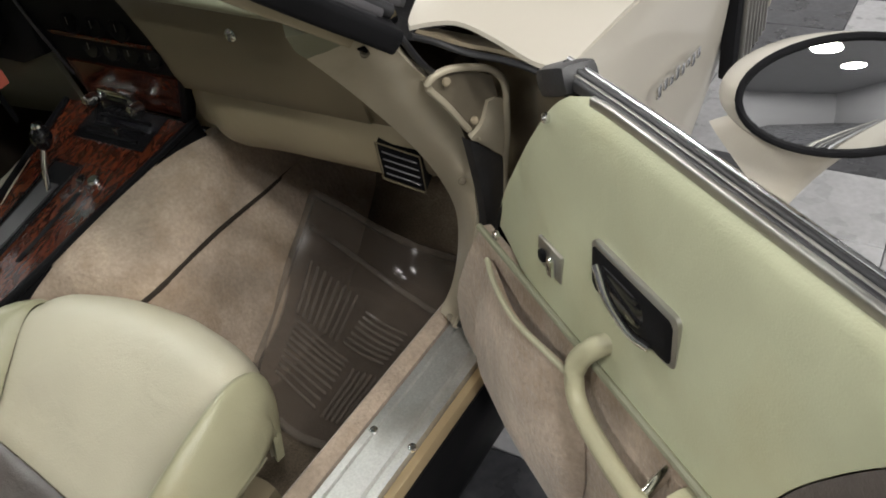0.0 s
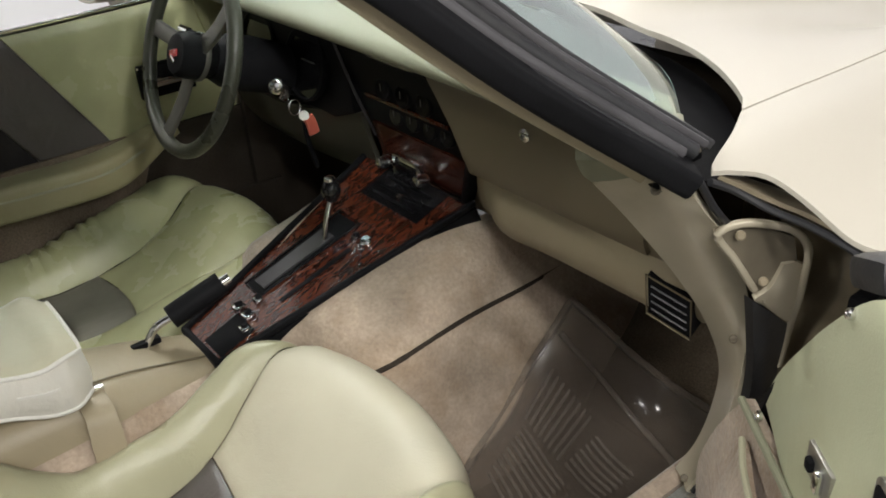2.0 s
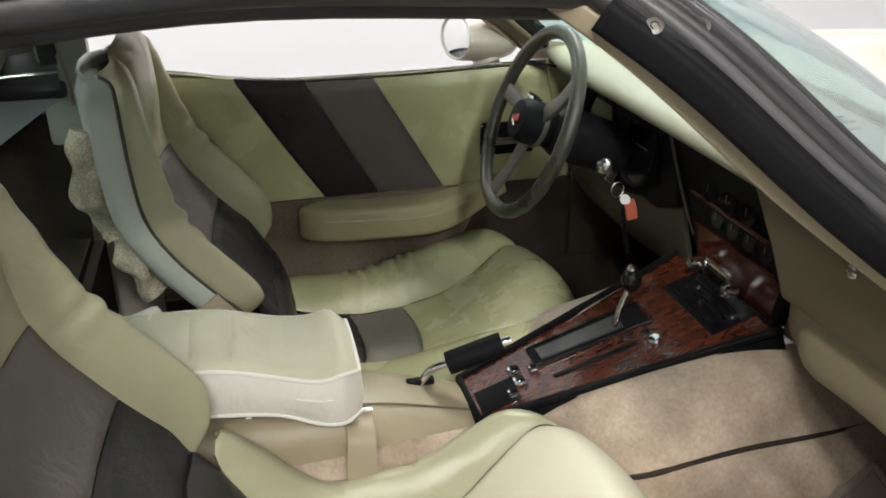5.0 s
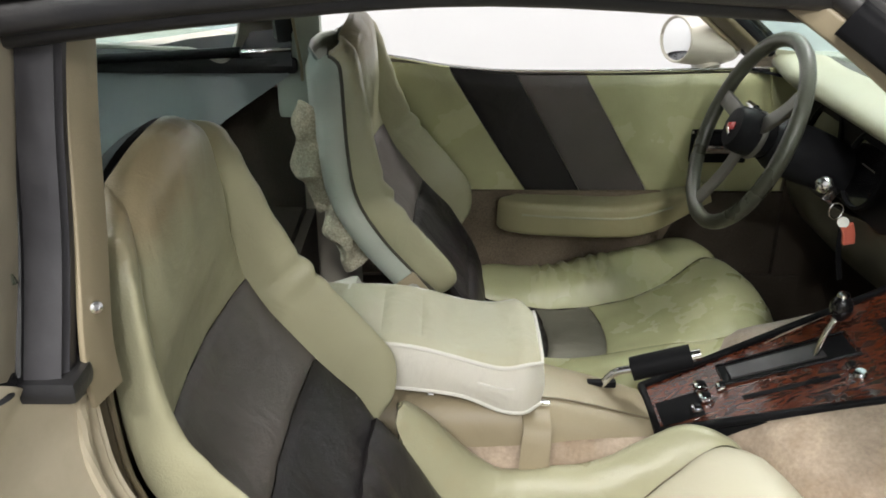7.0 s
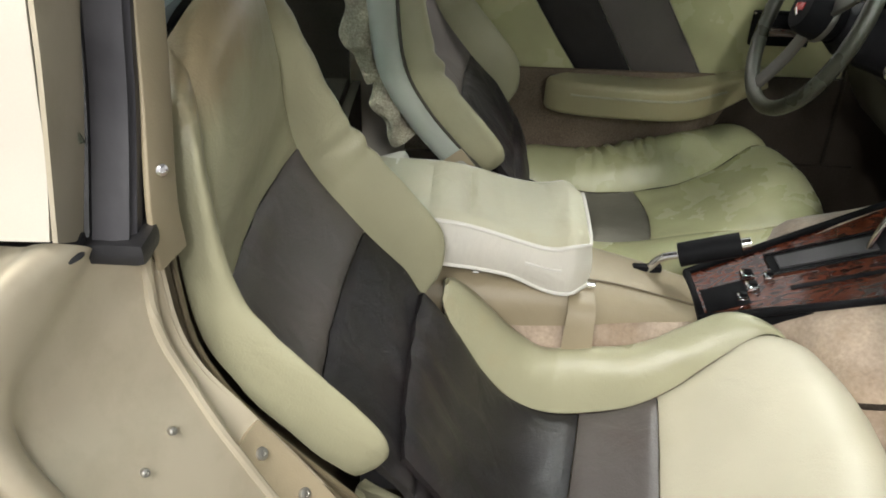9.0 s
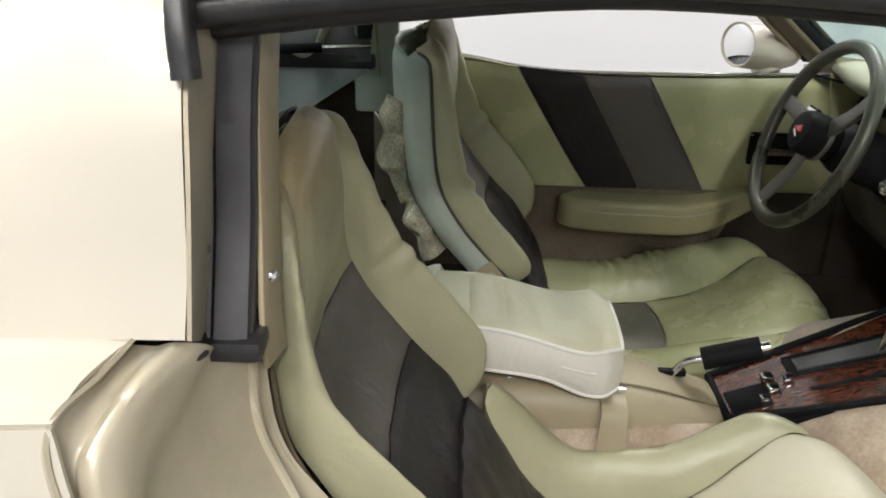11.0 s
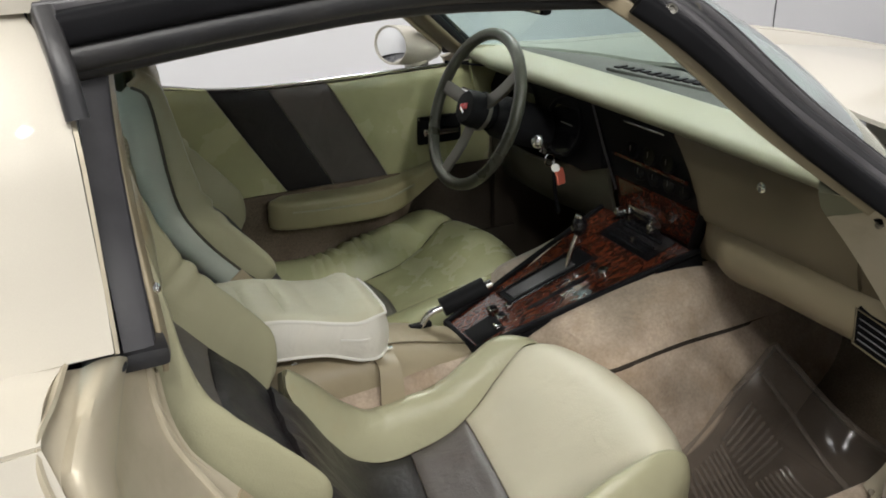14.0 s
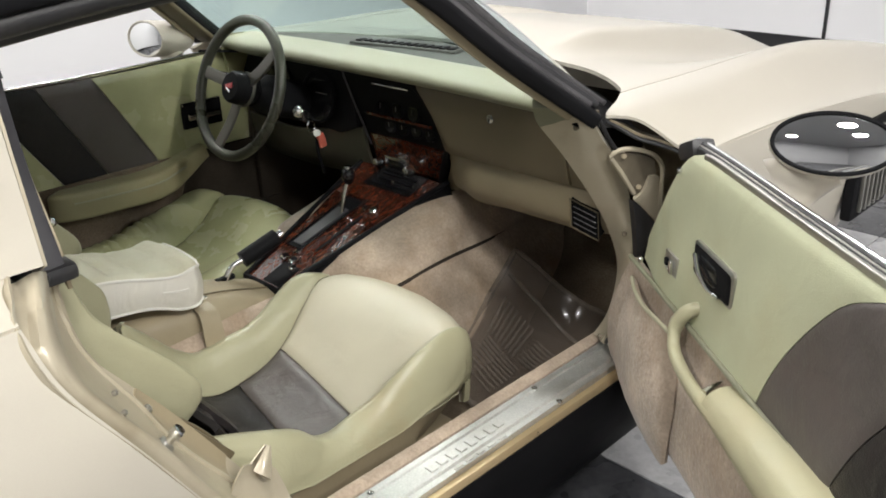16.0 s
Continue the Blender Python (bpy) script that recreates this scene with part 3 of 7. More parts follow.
cpart("sill_moulding", sweep([(XS0, -0.780, 0.290), (XS1 - 0.02, -0.780, 0.290)], [(-0.009, -0.02), (-0.009, 0.008), (0.004, 0.008), (0.010, 0.0), (0.010, -0.02)], 2, fine=False), GOLD, "champagne coloured moulding at the sill edge")
cpart("rocker_panel", sheet([
    [(0.16, -0.788, 0.285), (0.16, -0.798, 0.24), (0.16, -0.788, 0.15), (0.16, -0.74, 0.08), (0.16, -0.60, 0.07)],
    [(1.5, -0.788, 0.285), (1.5, -0.798, 0.24), (1.5, -0.788, 0.15), (1.5, -0.74, 0.08), (1.5, -0.60, 0.07)],
], 4, 16, 0.006), BLACK, "black rocker panel under the sill")
for p in ((0.749, -0.700, 0.309), (0.745, -0.768, 0.309), (0.30, -0.700, 0.309), (0.30, -0.768, 0.309)):
    ob = screw(p, (0, 0, 1), 0.007, car)
    ob.matrix_parent_inverse = Matrix.Translation((0, 0, -GROUND))

for i in range(8):
    cpart("raised_letter", block((0.42 + 0.026 * i, -0.7305, 0.3105), (0.017, 0.020 - 0.003 * (i % 2), 0.004), 0.001, seg=1), ALU)
for i in range(5):
    cpart("raised_letter", block((0.455 + 0.030 * i, -0.764, 0.3105), (0.020, 0.006, 0.003), 0.001, seg=1), ALU)
# hinge pillar of the open door
cpart("pillar_trim", sheet([
    [(0.836, -0.640, 0.836), (0.846, -0.694, 0.862), (0.868, -0.737, 0.860)],
    [(0.872, -0.650, 0.792), (0.884, -0.706, 0.812), (0.905, -0.739, 0.812)],
    [(0.914, -0.659, 0.738), (0.926, -0.712, 0.762), (0.952, -0.738, 0.762)],
    [(0.970, -0.667, 0.664), (0.982, -0.715, 0.682), (1.005, -0.737, 0.680)],
    [(1.024, -0.675, 0.580), (1.024, -0.715, 0.596), (1.033, -0.735, 0.600)],
    [(1.065, -0.677, 0.490), (1.046, -0.710, 0.502), (1.034, -0.732, 0.510)],
    [(1.068, -0.674, 0.420), (1.042, -0.705, 0.434), (1.020, -0.727, 0.440)],
    [(1.045, -0.670, 0.355), (1.022, -0.700, 0.366), (1.000, -0.721, 0.372)],
    [(1.005, -0.664, 0.318), (0.990, -0.690, 0.322), (0.975, -0.706, 0.324)],
], 48, 12, 0.010), JAMB, "beige painted hinge pillar edge, scuffed")
cpart("pillar_seal", sweep([(0.884, -0.742, 0.860), (0.918, -0.744, 0.812), (0.966, -0.744, 0.760), (1.018, -0.744, 0.680), (1.042, -0.744, 0.600), (1.043, -0.741, 0.510), (1.029, -0.736, 0.440), (1.008, -0.729, 0.370), (0.982, -0.713, 0.322)], circ(0.0045, 8), 40), RUBBER, "black rubber seal round the door opening")
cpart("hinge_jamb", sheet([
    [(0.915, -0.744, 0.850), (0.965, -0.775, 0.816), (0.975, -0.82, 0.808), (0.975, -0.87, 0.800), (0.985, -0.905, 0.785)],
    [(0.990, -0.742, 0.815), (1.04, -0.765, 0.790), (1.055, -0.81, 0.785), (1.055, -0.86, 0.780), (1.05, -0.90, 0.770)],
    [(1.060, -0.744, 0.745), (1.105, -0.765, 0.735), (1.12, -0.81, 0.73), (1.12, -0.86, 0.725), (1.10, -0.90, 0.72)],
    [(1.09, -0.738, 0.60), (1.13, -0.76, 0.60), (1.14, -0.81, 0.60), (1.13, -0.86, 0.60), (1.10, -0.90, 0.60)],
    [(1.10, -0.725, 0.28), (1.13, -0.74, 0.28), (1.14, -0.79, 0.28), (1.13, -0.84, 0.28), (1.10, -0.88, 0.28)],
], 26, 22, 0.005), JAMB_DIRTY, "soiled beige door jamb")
# recess drawn in a darker tone than the jamb round it
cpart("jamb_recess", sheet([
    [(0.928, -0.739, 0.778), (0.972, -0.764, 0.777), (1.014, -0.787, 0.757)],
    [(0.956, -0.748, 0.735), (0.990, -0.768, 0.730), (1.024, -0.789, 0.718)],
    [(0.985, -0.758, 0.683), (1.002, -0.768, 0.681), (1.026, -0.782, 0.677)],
], 14, 12, 0.008), JAMB_GREY, "darker grey-brown recess in the door jamb")
cpart("jamb_bracket", sweep([(0.990, -0.760, 0.684), (0.958, -0.749, 0.735), (0.932, -0.741, 0.772), (0.946, -0.753, 0.786), (0.972, -0.770, 0.784), (1.008, -0.789, 0.768), (1.030, -0.797, 0.740), (1.036, -0.795, 0.702), (1.058, -0.781, 0.645), (1.080, -0.764, 0.590), (1.082, -0.756, 0.520)], rrect(0.009, 0.009, 0.003), 44), JAMB, "beige painted rim of the jamb")
cpart("jamb_cheek", sheet([
    [(1.006, -0.784, 0.722), (1.020, -0.790, 0.722), (1.036, -0.794, 0.712)],
    [(1.000, -0.776, 0.690), (1.020, -0.784, 0.685), (1.044, -0.788, 0.678)],
    [(0.988, -0.764, 0.672), (1.022, -0.772, 0.654), (1.058, -0.780, 0.640)],
    [(1.000, -0.763, 0.662), (1.036, -0.766, 0.630), (1.078, -0.765, 0.594)],
], 14, 10, 0.008), JAMB, "beige cheek of the door jamb")
cpart("wiring_boot", sheet([
    [(0.990, -0.760, 0.668), (1.032, -0.764, 0.632), (1.076, -0.763, 0.594)],
    [(1.010, -0.757, 0.600), (1.044, -0.760, 0.570), (1.080, -0.759, 0.540)],
    [(1.030, -0.752, 0.520), (1.054, -0.755, 0.500), (1.080, -0.755, 0.480)],
    [(1.034, -0.745, 0.430), (1.056, -0.748, 0.420), (1.078, -0.750, 0.410)],
], 16, 10, 0.014), RUBBER, "black rubber boot in the door jamb")
cpart("jamb_bolt", lathe([(0.006, 0.0), (0.006, 0.003), (0.004, 0.005)], facing((0.990, -0.770, 0.700), (-0.6, -0.75, 0.3)), 12), JAMB_DIRTY)
cpart("jamb_bolt", lathe([(0.006, 0.0), (0.006, 0.003), (0.004, 0.005)], facing((0.951, -0.757, 0.772), (-0.6, -0.75, 0.3)), 12), JAMB_DIRTY)
cpart("door_hinge", block((1.055, -0.872, 0.66), (0.05, 0.04, 0.08), 0.006), BLACK)
cpart("door_hinge", block((1.055, -0.855, 0.42), (0.05, 0.04, 0.08), 0.006), BLACK)
cpart("fender_seal", sweep([(0.900, -0.746, 0.852), (0.935, -0.756, 0.832), (0.958, -0.785, 0.812), (0.964, -0.83, 0.806), (0.962, -0.875, 0.800), (0.972, -0.91, 0.780)], circ(0.0045, 8), 24), RUBBER, "black rubber seal under the fender edge")
for p, d in (((0.862, -0.706, 0.842), (-0.5, -0.6, 0.6)), ((1.022, -0.722, 0.575), (-0.7, -0.7, 0.1)), ((0.988, -0.694, 0.330), (-0.5, -0.7, 0.5))):
    ob = screw(p, d, 0.006, car, "screw", JAMB_GREY)
    ob.matrix_parent_inverse = Matrix.Translation((0, 0, -GROUND))


# fenders and bonnet
def body_z(x, y):
    """Height of the front body over the plan."""
    a = abs(y)
    base = curve1(x, (0.9, 1.3, 1.8, 2.3, 2.9), (0.866, 0.856, 0.806, 0.728, 0.60))
    hump = 0.058 * math.exp(-((a - 0.70) / 0.13) ** 2) * smooth_step(1.2, 2.0, x)
    bulge = 0.055 * (1 - smooth_step(0.22, 0.36, a)) * (1 - smooth_step(2.3, 2.8, x)) * smooth_step(1.15, 1.65, x)
    valley = -0.042 * math.exp(-((a - 0.47) / 0.12) ** 2) * smooth_step(1.3, 1.9, x)
    side = -0.058 * smooth_step(0.70, 0.915, a) ** 1.3
    return base + hump + bulge + valley + side


def cowl_x(y):
    """Rear edge of the bonnet, behind which the wiper well lies open."""
    return curve1(abs(y), (0.0, 0.15, 0.35, 0.45, 0.53, 0.59, 0.64, 0.664), (1.31, 1.30, 1.27, 1.24, 1.195, 1.15, 1.105, 1.07))


def front_grid(y0, y1, x0f, x1, nx, ny, dz=0.0):
    g = []
    for i in range(nx):
        r = []
        for j in range(ny):
            y = y0 + (y1 - y0) * j / (ny - 1)
            x0 = x0f(y)
            x = x0 + (x1 - x0) * i / (nx - 1)
            r.append(Vector((x, y, body_z(x, y) + dz)))
        g.append(r)
    return g


YB = 0.664
cpart("bonnet", grid_bm(front_grid(-YB, YB, cowl_x, 2.72, 40, 60), 0.009), PAINT, "silver-beige bonnet with a raised centre")
for s in (-1, 1):
    def fx(y):
        return curve1(abs(y), (0.668, 0.70, 0.74, 0.755, 0.78, 0.83, 0.88, 0.915), (1.062, 1.0, 0.908, 0.925, 0.955, 0.962, 0.958, 0.970))
    cpart("front_fender", grid_bm(front_grid(s * 0.668, s * 0.915, fx, 2.74, 44, 30), 0.006, flip=s < 0), PAINT)
    cpart("fender_side", sheet([
        [(0.970, s * 0.916, body_z(0.97, 0.915)), (1.02, s * 0.915, 0.70), (1.06, s * 0.89, 0.50), (1.08, s * 0.84, 0.15)],
        [(1.55, s * 0.918, body_z(1.55, 0.915)), (1.55, s * 0.915, 0.70), (1.55, s * 0.895, 0.50), (1.55, s * 0.84, 0.15)],
        [(2.05, s * 0.918, body_z(2.05, 0.915)), (2.05, s * 0.92, 0.70), (2.05, s * 0.91, 0.56), (2.05, s * 0.88, 0.50)],
        [(2.74, s * 0.915, body_z(2.74, 0.915)), (2.74, s * 0.90, 0.55), (2.74, s * 0.88, 0.45), (2.74, s * 0.84, 0.30)],
    ], 30, 16, 0.006, flip=s < 0), PAINT)
cpart("cowl_well", sheet([
    [(0.88, -0.70, 0.835), (1.08, -0.4, 0.83), (1.16, 0.0, 0.83), (1.08, 0.4, 0.83), (0.88, 0.70, 0.835)],
    [(1.06, -0.71, 0.80), (1.32, -0.4, 0.79), (1.40, 0.0, 0.79), (1.32, 0.4, 0.79), (1.06, 0.71, 0.80)],
], 4, 30, 0.006), BLACK, "open black wiper well below the windscreen")
cpart("nose", sheet([
    [(2.72, -0.915, 0.60), (2.74, -0.4, 0.62), (2.75, 0, 0.63), (2.74, 0.4, 0.62), (2.72, 0.915, 0.60)],
    [(2.80, -0.85, 0.45), (2.90, -0.4, 0.45), (2.93, 0, 0.45), (2.90, 0.4, 0.45), (2.80, 0.85, 0.45)],
    [(2.72, -0.80, 0.20), (2.80, -0.4, 0.20), (2.82, 0, 0.20), (2.80, 0.4, 0.20), (2.72, 0.80, 0.20)],
], 12, 20, 0.006), PAINT)
# script badge and gill louvres on the fender side
for i in range(8):
    xb = 1.295 + i * 0.030
    cpart("badge_letter", block((xb, -0.921, 0.620 - 0.004 * i + 0.003 * (i % 2)), (0.017, 0.006, 0.022 - 0.004 * (i % 3)), 0.002), CHROME)
cpart("gill_recess", block((1.86, -0.915, 0.56), (0.24, 0.03, 0.26), 0.01), BLACK, "black gill opening in the fender side")
for i in range(7):
    cpart("gill_slat", block((1.78 + 0.030 * i, -0.934, 0.56), (0.010, 0.012, 0.22), 0.003, ), STEEL)

# windscreen, its pillars and the roof
glass = tagged(link("windscreen", sheet([
    [(0.905, -0.712, 0.872), (1.15, -0.44, 0.864), (1.24, 0.0, 0.864), (1.15, 0.44, 0.864), (0.905, 0.712, 0.872)],
    [(0.745, -0.632, 1.020), (0.91, -0.42, 1.040), (0.975, 0.0, 1.050), (0.91, 0.42, 1.040), (0.745, 0.632, 1.020)],
    [(0.565, -0.545, 1.170), (0.64, -0.40, 1.192), (0.675, 0.0, 1.205), (0.64, 0.40, 1.192), (0.565, 0.545, 1.170)],
], 18, 30, 0.005), GLASS, car), "green tinted curved windscreen")
glass.matrix_parent_inverse = Matrix.Translation((0, 0, -GROUND))
glass.visible_shadow = False
for s in (-1, 1):
    base = [(0.885, 0.722, 0.878), (0.725, 0.652, 1.005), (0.60, 0.602, 1.118), (0.53, 0.565, 1.172)]
    ahead = 0.04 if s > 0 else 0.0
    def off(dx, dy, dz):
        return [(x + dx + ahead, s * (y + dy), z + dz) for x, y, z in base]
    upv = (0.55, s * 0.45, 0.7)
    cpart("windscreen_pillar", sweep(off(0.0, -0.004, -0.014), rrect(0.088, 0.030, 0.008), 20, up=upv), BLACK, "black windscreen pillar")
    cpart("pillar_cover", sweep(off(-0.050, -0.010, -0.006), rrect(0.011, 0.022, 0.004), 20, up=upv), BEIGE, "thin beige edge of the windscreen pillar trim")
    cpart("pillar_weatherstrip", sweep(off(-0.028, 0.002, 0.004), circ(0.014, 12, 0.012), 20), RUBBER, "black rubber weatherstrip")
    cpart("pillar_weatherstrip", sweep(off(-0.010, 0.004, 0.008), circ(0.006, 10, 0.008), 20), SEALGREY, "worn grey lip of the weatherstrip")
    cpart("pillar_weatherstrip", sweep(off(0.010, 0.003, 0.004), circ(0.010, 10, 0.010), 20), RUBBER)
    cpart("drip_moulding", sweep(off(0.030, 0.002, 0.006), rrect(0.012, 0.010, 0.003), 20), SEALGREY, "grey drip moulding")
    if s > 0:
        cpart("pillar_lining", sweep(off(-0.008, -0.028, -0.018), rrect(0.050, 0.016, 0.006), 20, up=upv), OLIVE, "olive lining of the windscreen pillar")
    cpart("glass_seal", sweep(off(0.045, -0.002, 0.0), rrect(0.012, 0.012, 0.003), 20), RUBBER)
    # roof edge over the door
    rail = [(0.540, s * 0.558, 1.194), (0.25, s * 0.572, 1.210), (0.05, s * 0.577, 1.197), (-0.145, s * 0.585, 1.176)]
    cpart("roof_rail", sweep(rail, rrect(0.055, 0.030, 0.008), 16), BLACK, "black roof rail over the door")
    cpart("roof_seal", sweep([(x, y + s * 0.006, z - 0.026) for x, y, z in rail], circ(0.014, 10, 0.016), 16), RUBBER, "black rubber roof seal")
    cpart("roof_seal", sweep([(x, y - s * 0.026, z - 0.047) for x, y, z in rail], circ(0.010, 10, 0.009), 16), RUBBER, "inner lip of the roof seal")
    # seal and trim on the rear door post
    cpart("post_seal", sweep([(-0.106, s * 0.530, 1.150), (-0.111, s * 0.552, 1.06), (-0.112, s * 0.580, 0.96), (-0.112, s * 0.624, 0.862)], [(-0.018, -0.016), (-0.018, 0.008), (-0.014, 0.015), (-0.008, 0.010), (-0.004, 0.017), (0.008, 0.017), (0.013, 0.010), (0.017, 0.014), (0.019, 0.004), (0.019, -0.016)], 20, up=(1, 0, 0)), POSTSEAL, "worn black rubber post seal with ribs")
    cpart("post_seal", sweep([(-0.130, s * 0.545, 1.150), (-0.134, s * 0.566, 1.06), (-0.135, s * 0.594, 0.96), (-0.135, s * 0.636, 0.866)], circ(0.005, 8), 20), RUBBER)
    cpart("seal_foot", block((-0.112, s * 0.626, 0.860), (0.056, 0.044, 0.022), 0.008), RUBBER)
    cpart("post_trim", sweep([(-0.088, s * 0.508, 1.150), (-0.091, s * 0.530, 1.06), (-0.090, s * 0.556, 0.96), (-0.086, s * 0.590, 0.875), (-0.084, s * 0.592, 0.825)], rrect(0.044, 0.006, 0.002), 20, up=(s * 0.97, 0.22, 0)), BEIGE, "beige rear door post trim")
    cpart("post_face", sheet([
        [(-0.137, s * 0.684, 0.894), (-0.139, s * 0.66, 0.880), (-0.140, s * 0.635, 0.868)],
        [(-0.135, s * 0.654, 1.012), (-0.136, s * 0.61, 1.005), (-0.136, s * 0.570, 1.00)],
        [(-0.135, s * 0.637, 1.083), (-0.134, s * 0.60, 1.080), (-0.132, s * 0.555, 1.078)],
        [(-0.138, s * 0.604, 1.150), (-0.132, s * 0.575, 1.148), (-0.128, s * 0.540, 1.146)],
    ], 14, 6, 0.004, flip=s > 0), JAMB)
for p in ((0.545, -0.612, 1.146), (0.592, -0.600, 1.142)):
    ob = screw(p, (-0.3, -0.75, 0.6), 0.008, car, "latch_pin", SPOKE)
    ob.matrix_parent_inverse = Matrix.Translation((0, 0, -GROUND))
ob = screw((-0.083, -0.585, 0.908), (0.55, -0.75, 0.25), 0.006, car)
ob.matrix_parent_inverse = Matrix.Translation((0, 0, -GROUND))
for p0, r0 in (((-0.146, -0.642, 0.868), 0.018), ((-0.140, -0.660, 0.872), 0.012)):
    bmt = bmesh.new()
    bmesh.ops.create_icosphere(bmt, subdivisions=3, radius=r0)
    for v in bmt.verts:
        v.co = Vector((v.co.x * 1.0, v.co.y * 1.3, v.co.z * 0.5)) * (1 + 0.6 * noise.noise(v.co * 90)) + Vector(p0)
    cpart("torn_rubber", bmt, RUBBER, "torn shred of black rubber")
cpart("rail_corner", sweep([(-0.140, -0.590, 1.190), (-0.134, -0.625, 1.150), (-0.130, -0.636, 1.105)], rrect(0.030, 0.020, 0.006), 10, up=(1, 0, 0)), RUBBER, "black rubber corner of the roof seal")
cpart("roof_bar", sheet([
    [(0.64, -0.055, 1.205), (0.64, 0.055, 1.205)], [(0.2, -0.055, 1.228), (0.2, 0.055, 1.228)], [(-0.15, -0.055, 1.222), (-0.15, 0.055, 1.222)],
], 12, 4, 0.03), PAINT)
cpart("header", sweep([(0.53, -0.56, 1.168), (0.62, -0.30, 1.196), (0.65, 0, 1.204), (0.62, 0.30, 1.196), (0.53, 0.56, 1.168)], rrect(0.05, 0.03, 0.008), 24), BLACK, "black windscreen header")
cpart("roof_hoop", sheet([
    [(-0.14, -0.58, 1.192), (-0.15, -0.30, 1.222), (-0.15, 0.0, 1.228), (-0.15, 0.30, 1.222), (-0.14, 0.58, 1.192)],
    [(-0.27, -0.575, 1.190), (-0.29, -0.30, 1.215), (-0.30, 0.0, 1.222), (-0.29, 0.30, 1.215), (-0.27, 0.575, 1.190)],
], 6, 24, 0.03), PAINT, "silver-beige roof hoop behind the seats")
# roof panels
for s in (-1, 1):
    t = thing("roof_panel", "smoked glass lift-out roof panel in a black frame", "roof panel", "roof panels", at=(0.2, s * 0.31, 1.215))
    g = net([[(0.35, s * 0.245, -0.026), (0.41, 0.0, 0.0), (0.44, -s * 0.25, 0.008)], [(0.0, s * 0.262, -0.005), (0, 0, 0.022), (0, -s * 0.25, 0.028)], [(-0.34, s * 0.265, -0.022), (-0.34, 0, 0.012), (-0.34, -s * 0.25, 0.022)]], 14, 12)
    part("pane", grid_bm(g, 0.006, flip=s < 0), ROOFGLASS, t)
    edge = [g[i][0] for i in range(14)] + [g[13][j] for j in range(1, 12)] + [g[i][11] for i in range(12, -1, -1)] + [g[0][j] for j in range(10, 0, -1)]
    part("frame", sweep(edge, rrect(0.024, 0.016, 0.004), closed=True, fine=False), SEALGREY, t, "dark grey frame")
# rear hatch
hatch = thing("hatch", "rear hatch with curved glass and a dark frame", "hatch", at=(-0.3, 0, 1.2))
part("pane", sheet([
    [(0.01, -0.56, -0.015), (-0.01, -0.3, 0.012), (-0.02, 0, 0.018), (-0.01, 0.3, 0.012), (0.01, 0.56, -0.015)],
    [(-0.15, -0.585, -0.10), (-0.20, -0.3, -0.05), (-0.22, 0, -0.04), (-0.20, 0.3, -0.05), (-0.15, 0.585, -0.10)],
    [(-0.65, -0.64, -0.22), (-0.85, -0.3, -0.20), (-0.90, 0, -0.19), (-0.85, 0.3, -0.20), (-0.65, 0.64, -0.22)],
    [(-0.95, -0.66, -0.27), (-1.2, -0.3, -0.27), (-1.25, 0, -0.27), (-1.2, 0.3, -0.27), (-0.95, 0.66, -0.27)],
], 18, 26, 0.005), GLASS, hatch)
for s in (-1, 1):
    part("pane", sheet([
        [(0.17, s * 0.612, -0.255), (0.10, s * 0.600, -0.10), (0.02, s * 0.570, -0.022)],
        [(-0.15, s * 0.632, -0.305), (-0.15, s * 0.620, -0.20), (-0.15, s * 0.592, -0.106)],
        [(-0.60, s * 0.650, -0.345), (-0.60, s * 0.648, -0.28), (-0.62, s * 0.642, -0.222)],
    ], 14, 8, 0.004, flip=s > 0), GLASS, hatch)
    part("frame", sweep([(0.01, s * 0.562, -0.015), (-0.15, s * 0.587, -0.10), (-0.65, s * 0.642, -0.22), (-0.95, s * 0.662, -0.27)], rrect(0.03, 0.02, 0.005), 20), RUBBER, hatch)
SHADE = mat("grey_shade_board", (0.27, 0.29, 0.295), 0.6, var=0.08)
THREAD2 = mat("grey_thread", (0.085, 0.08, 0.075), 0.6)


# ---------------------------------------------------------------- cabin floor, tunnel and rear
cabin = thing("cabin_floor", "cabin floor pan and tunnel covered in tan carpet", "car floor", kind="structure", at=(0, 0, 0))
# passenger floor takes the darker carpet, its footwell shade painted in
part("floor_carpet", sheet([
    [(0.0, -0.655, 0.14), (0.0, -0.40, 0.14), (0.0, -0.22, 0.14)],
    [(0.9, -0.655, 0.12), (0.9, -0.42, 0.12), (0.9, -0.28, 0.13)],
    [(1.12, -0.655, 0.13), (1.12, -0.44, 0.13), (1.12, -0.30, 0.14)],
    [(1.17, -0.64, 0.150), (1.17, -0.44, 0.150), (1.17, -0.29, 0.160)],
], 30, 12, 0.006), CARPET_SHADED, cabin)
part("floor_carpet", sheet([
    [(0.0, 0.63, 0.14), (0.0, 0.40, 0.14), (0.0, 0.22, 0.14)],
    [(0.9, 0.63, 0.12), (0.9, 0.42, 0.12), (0.9, 0.28, 0.13)],
    [(1.12, 0.64, 0.13), (1.12, 0.44, 0.13), (1.12, 0.30, 0.14)],
    [(1.17, 0.64, 0.150), (1.17, 0.44, 0.150), (1.17, 0.29, 0.160)],
], 30, 12, 0.006, flip=True), CARPET, cabin)
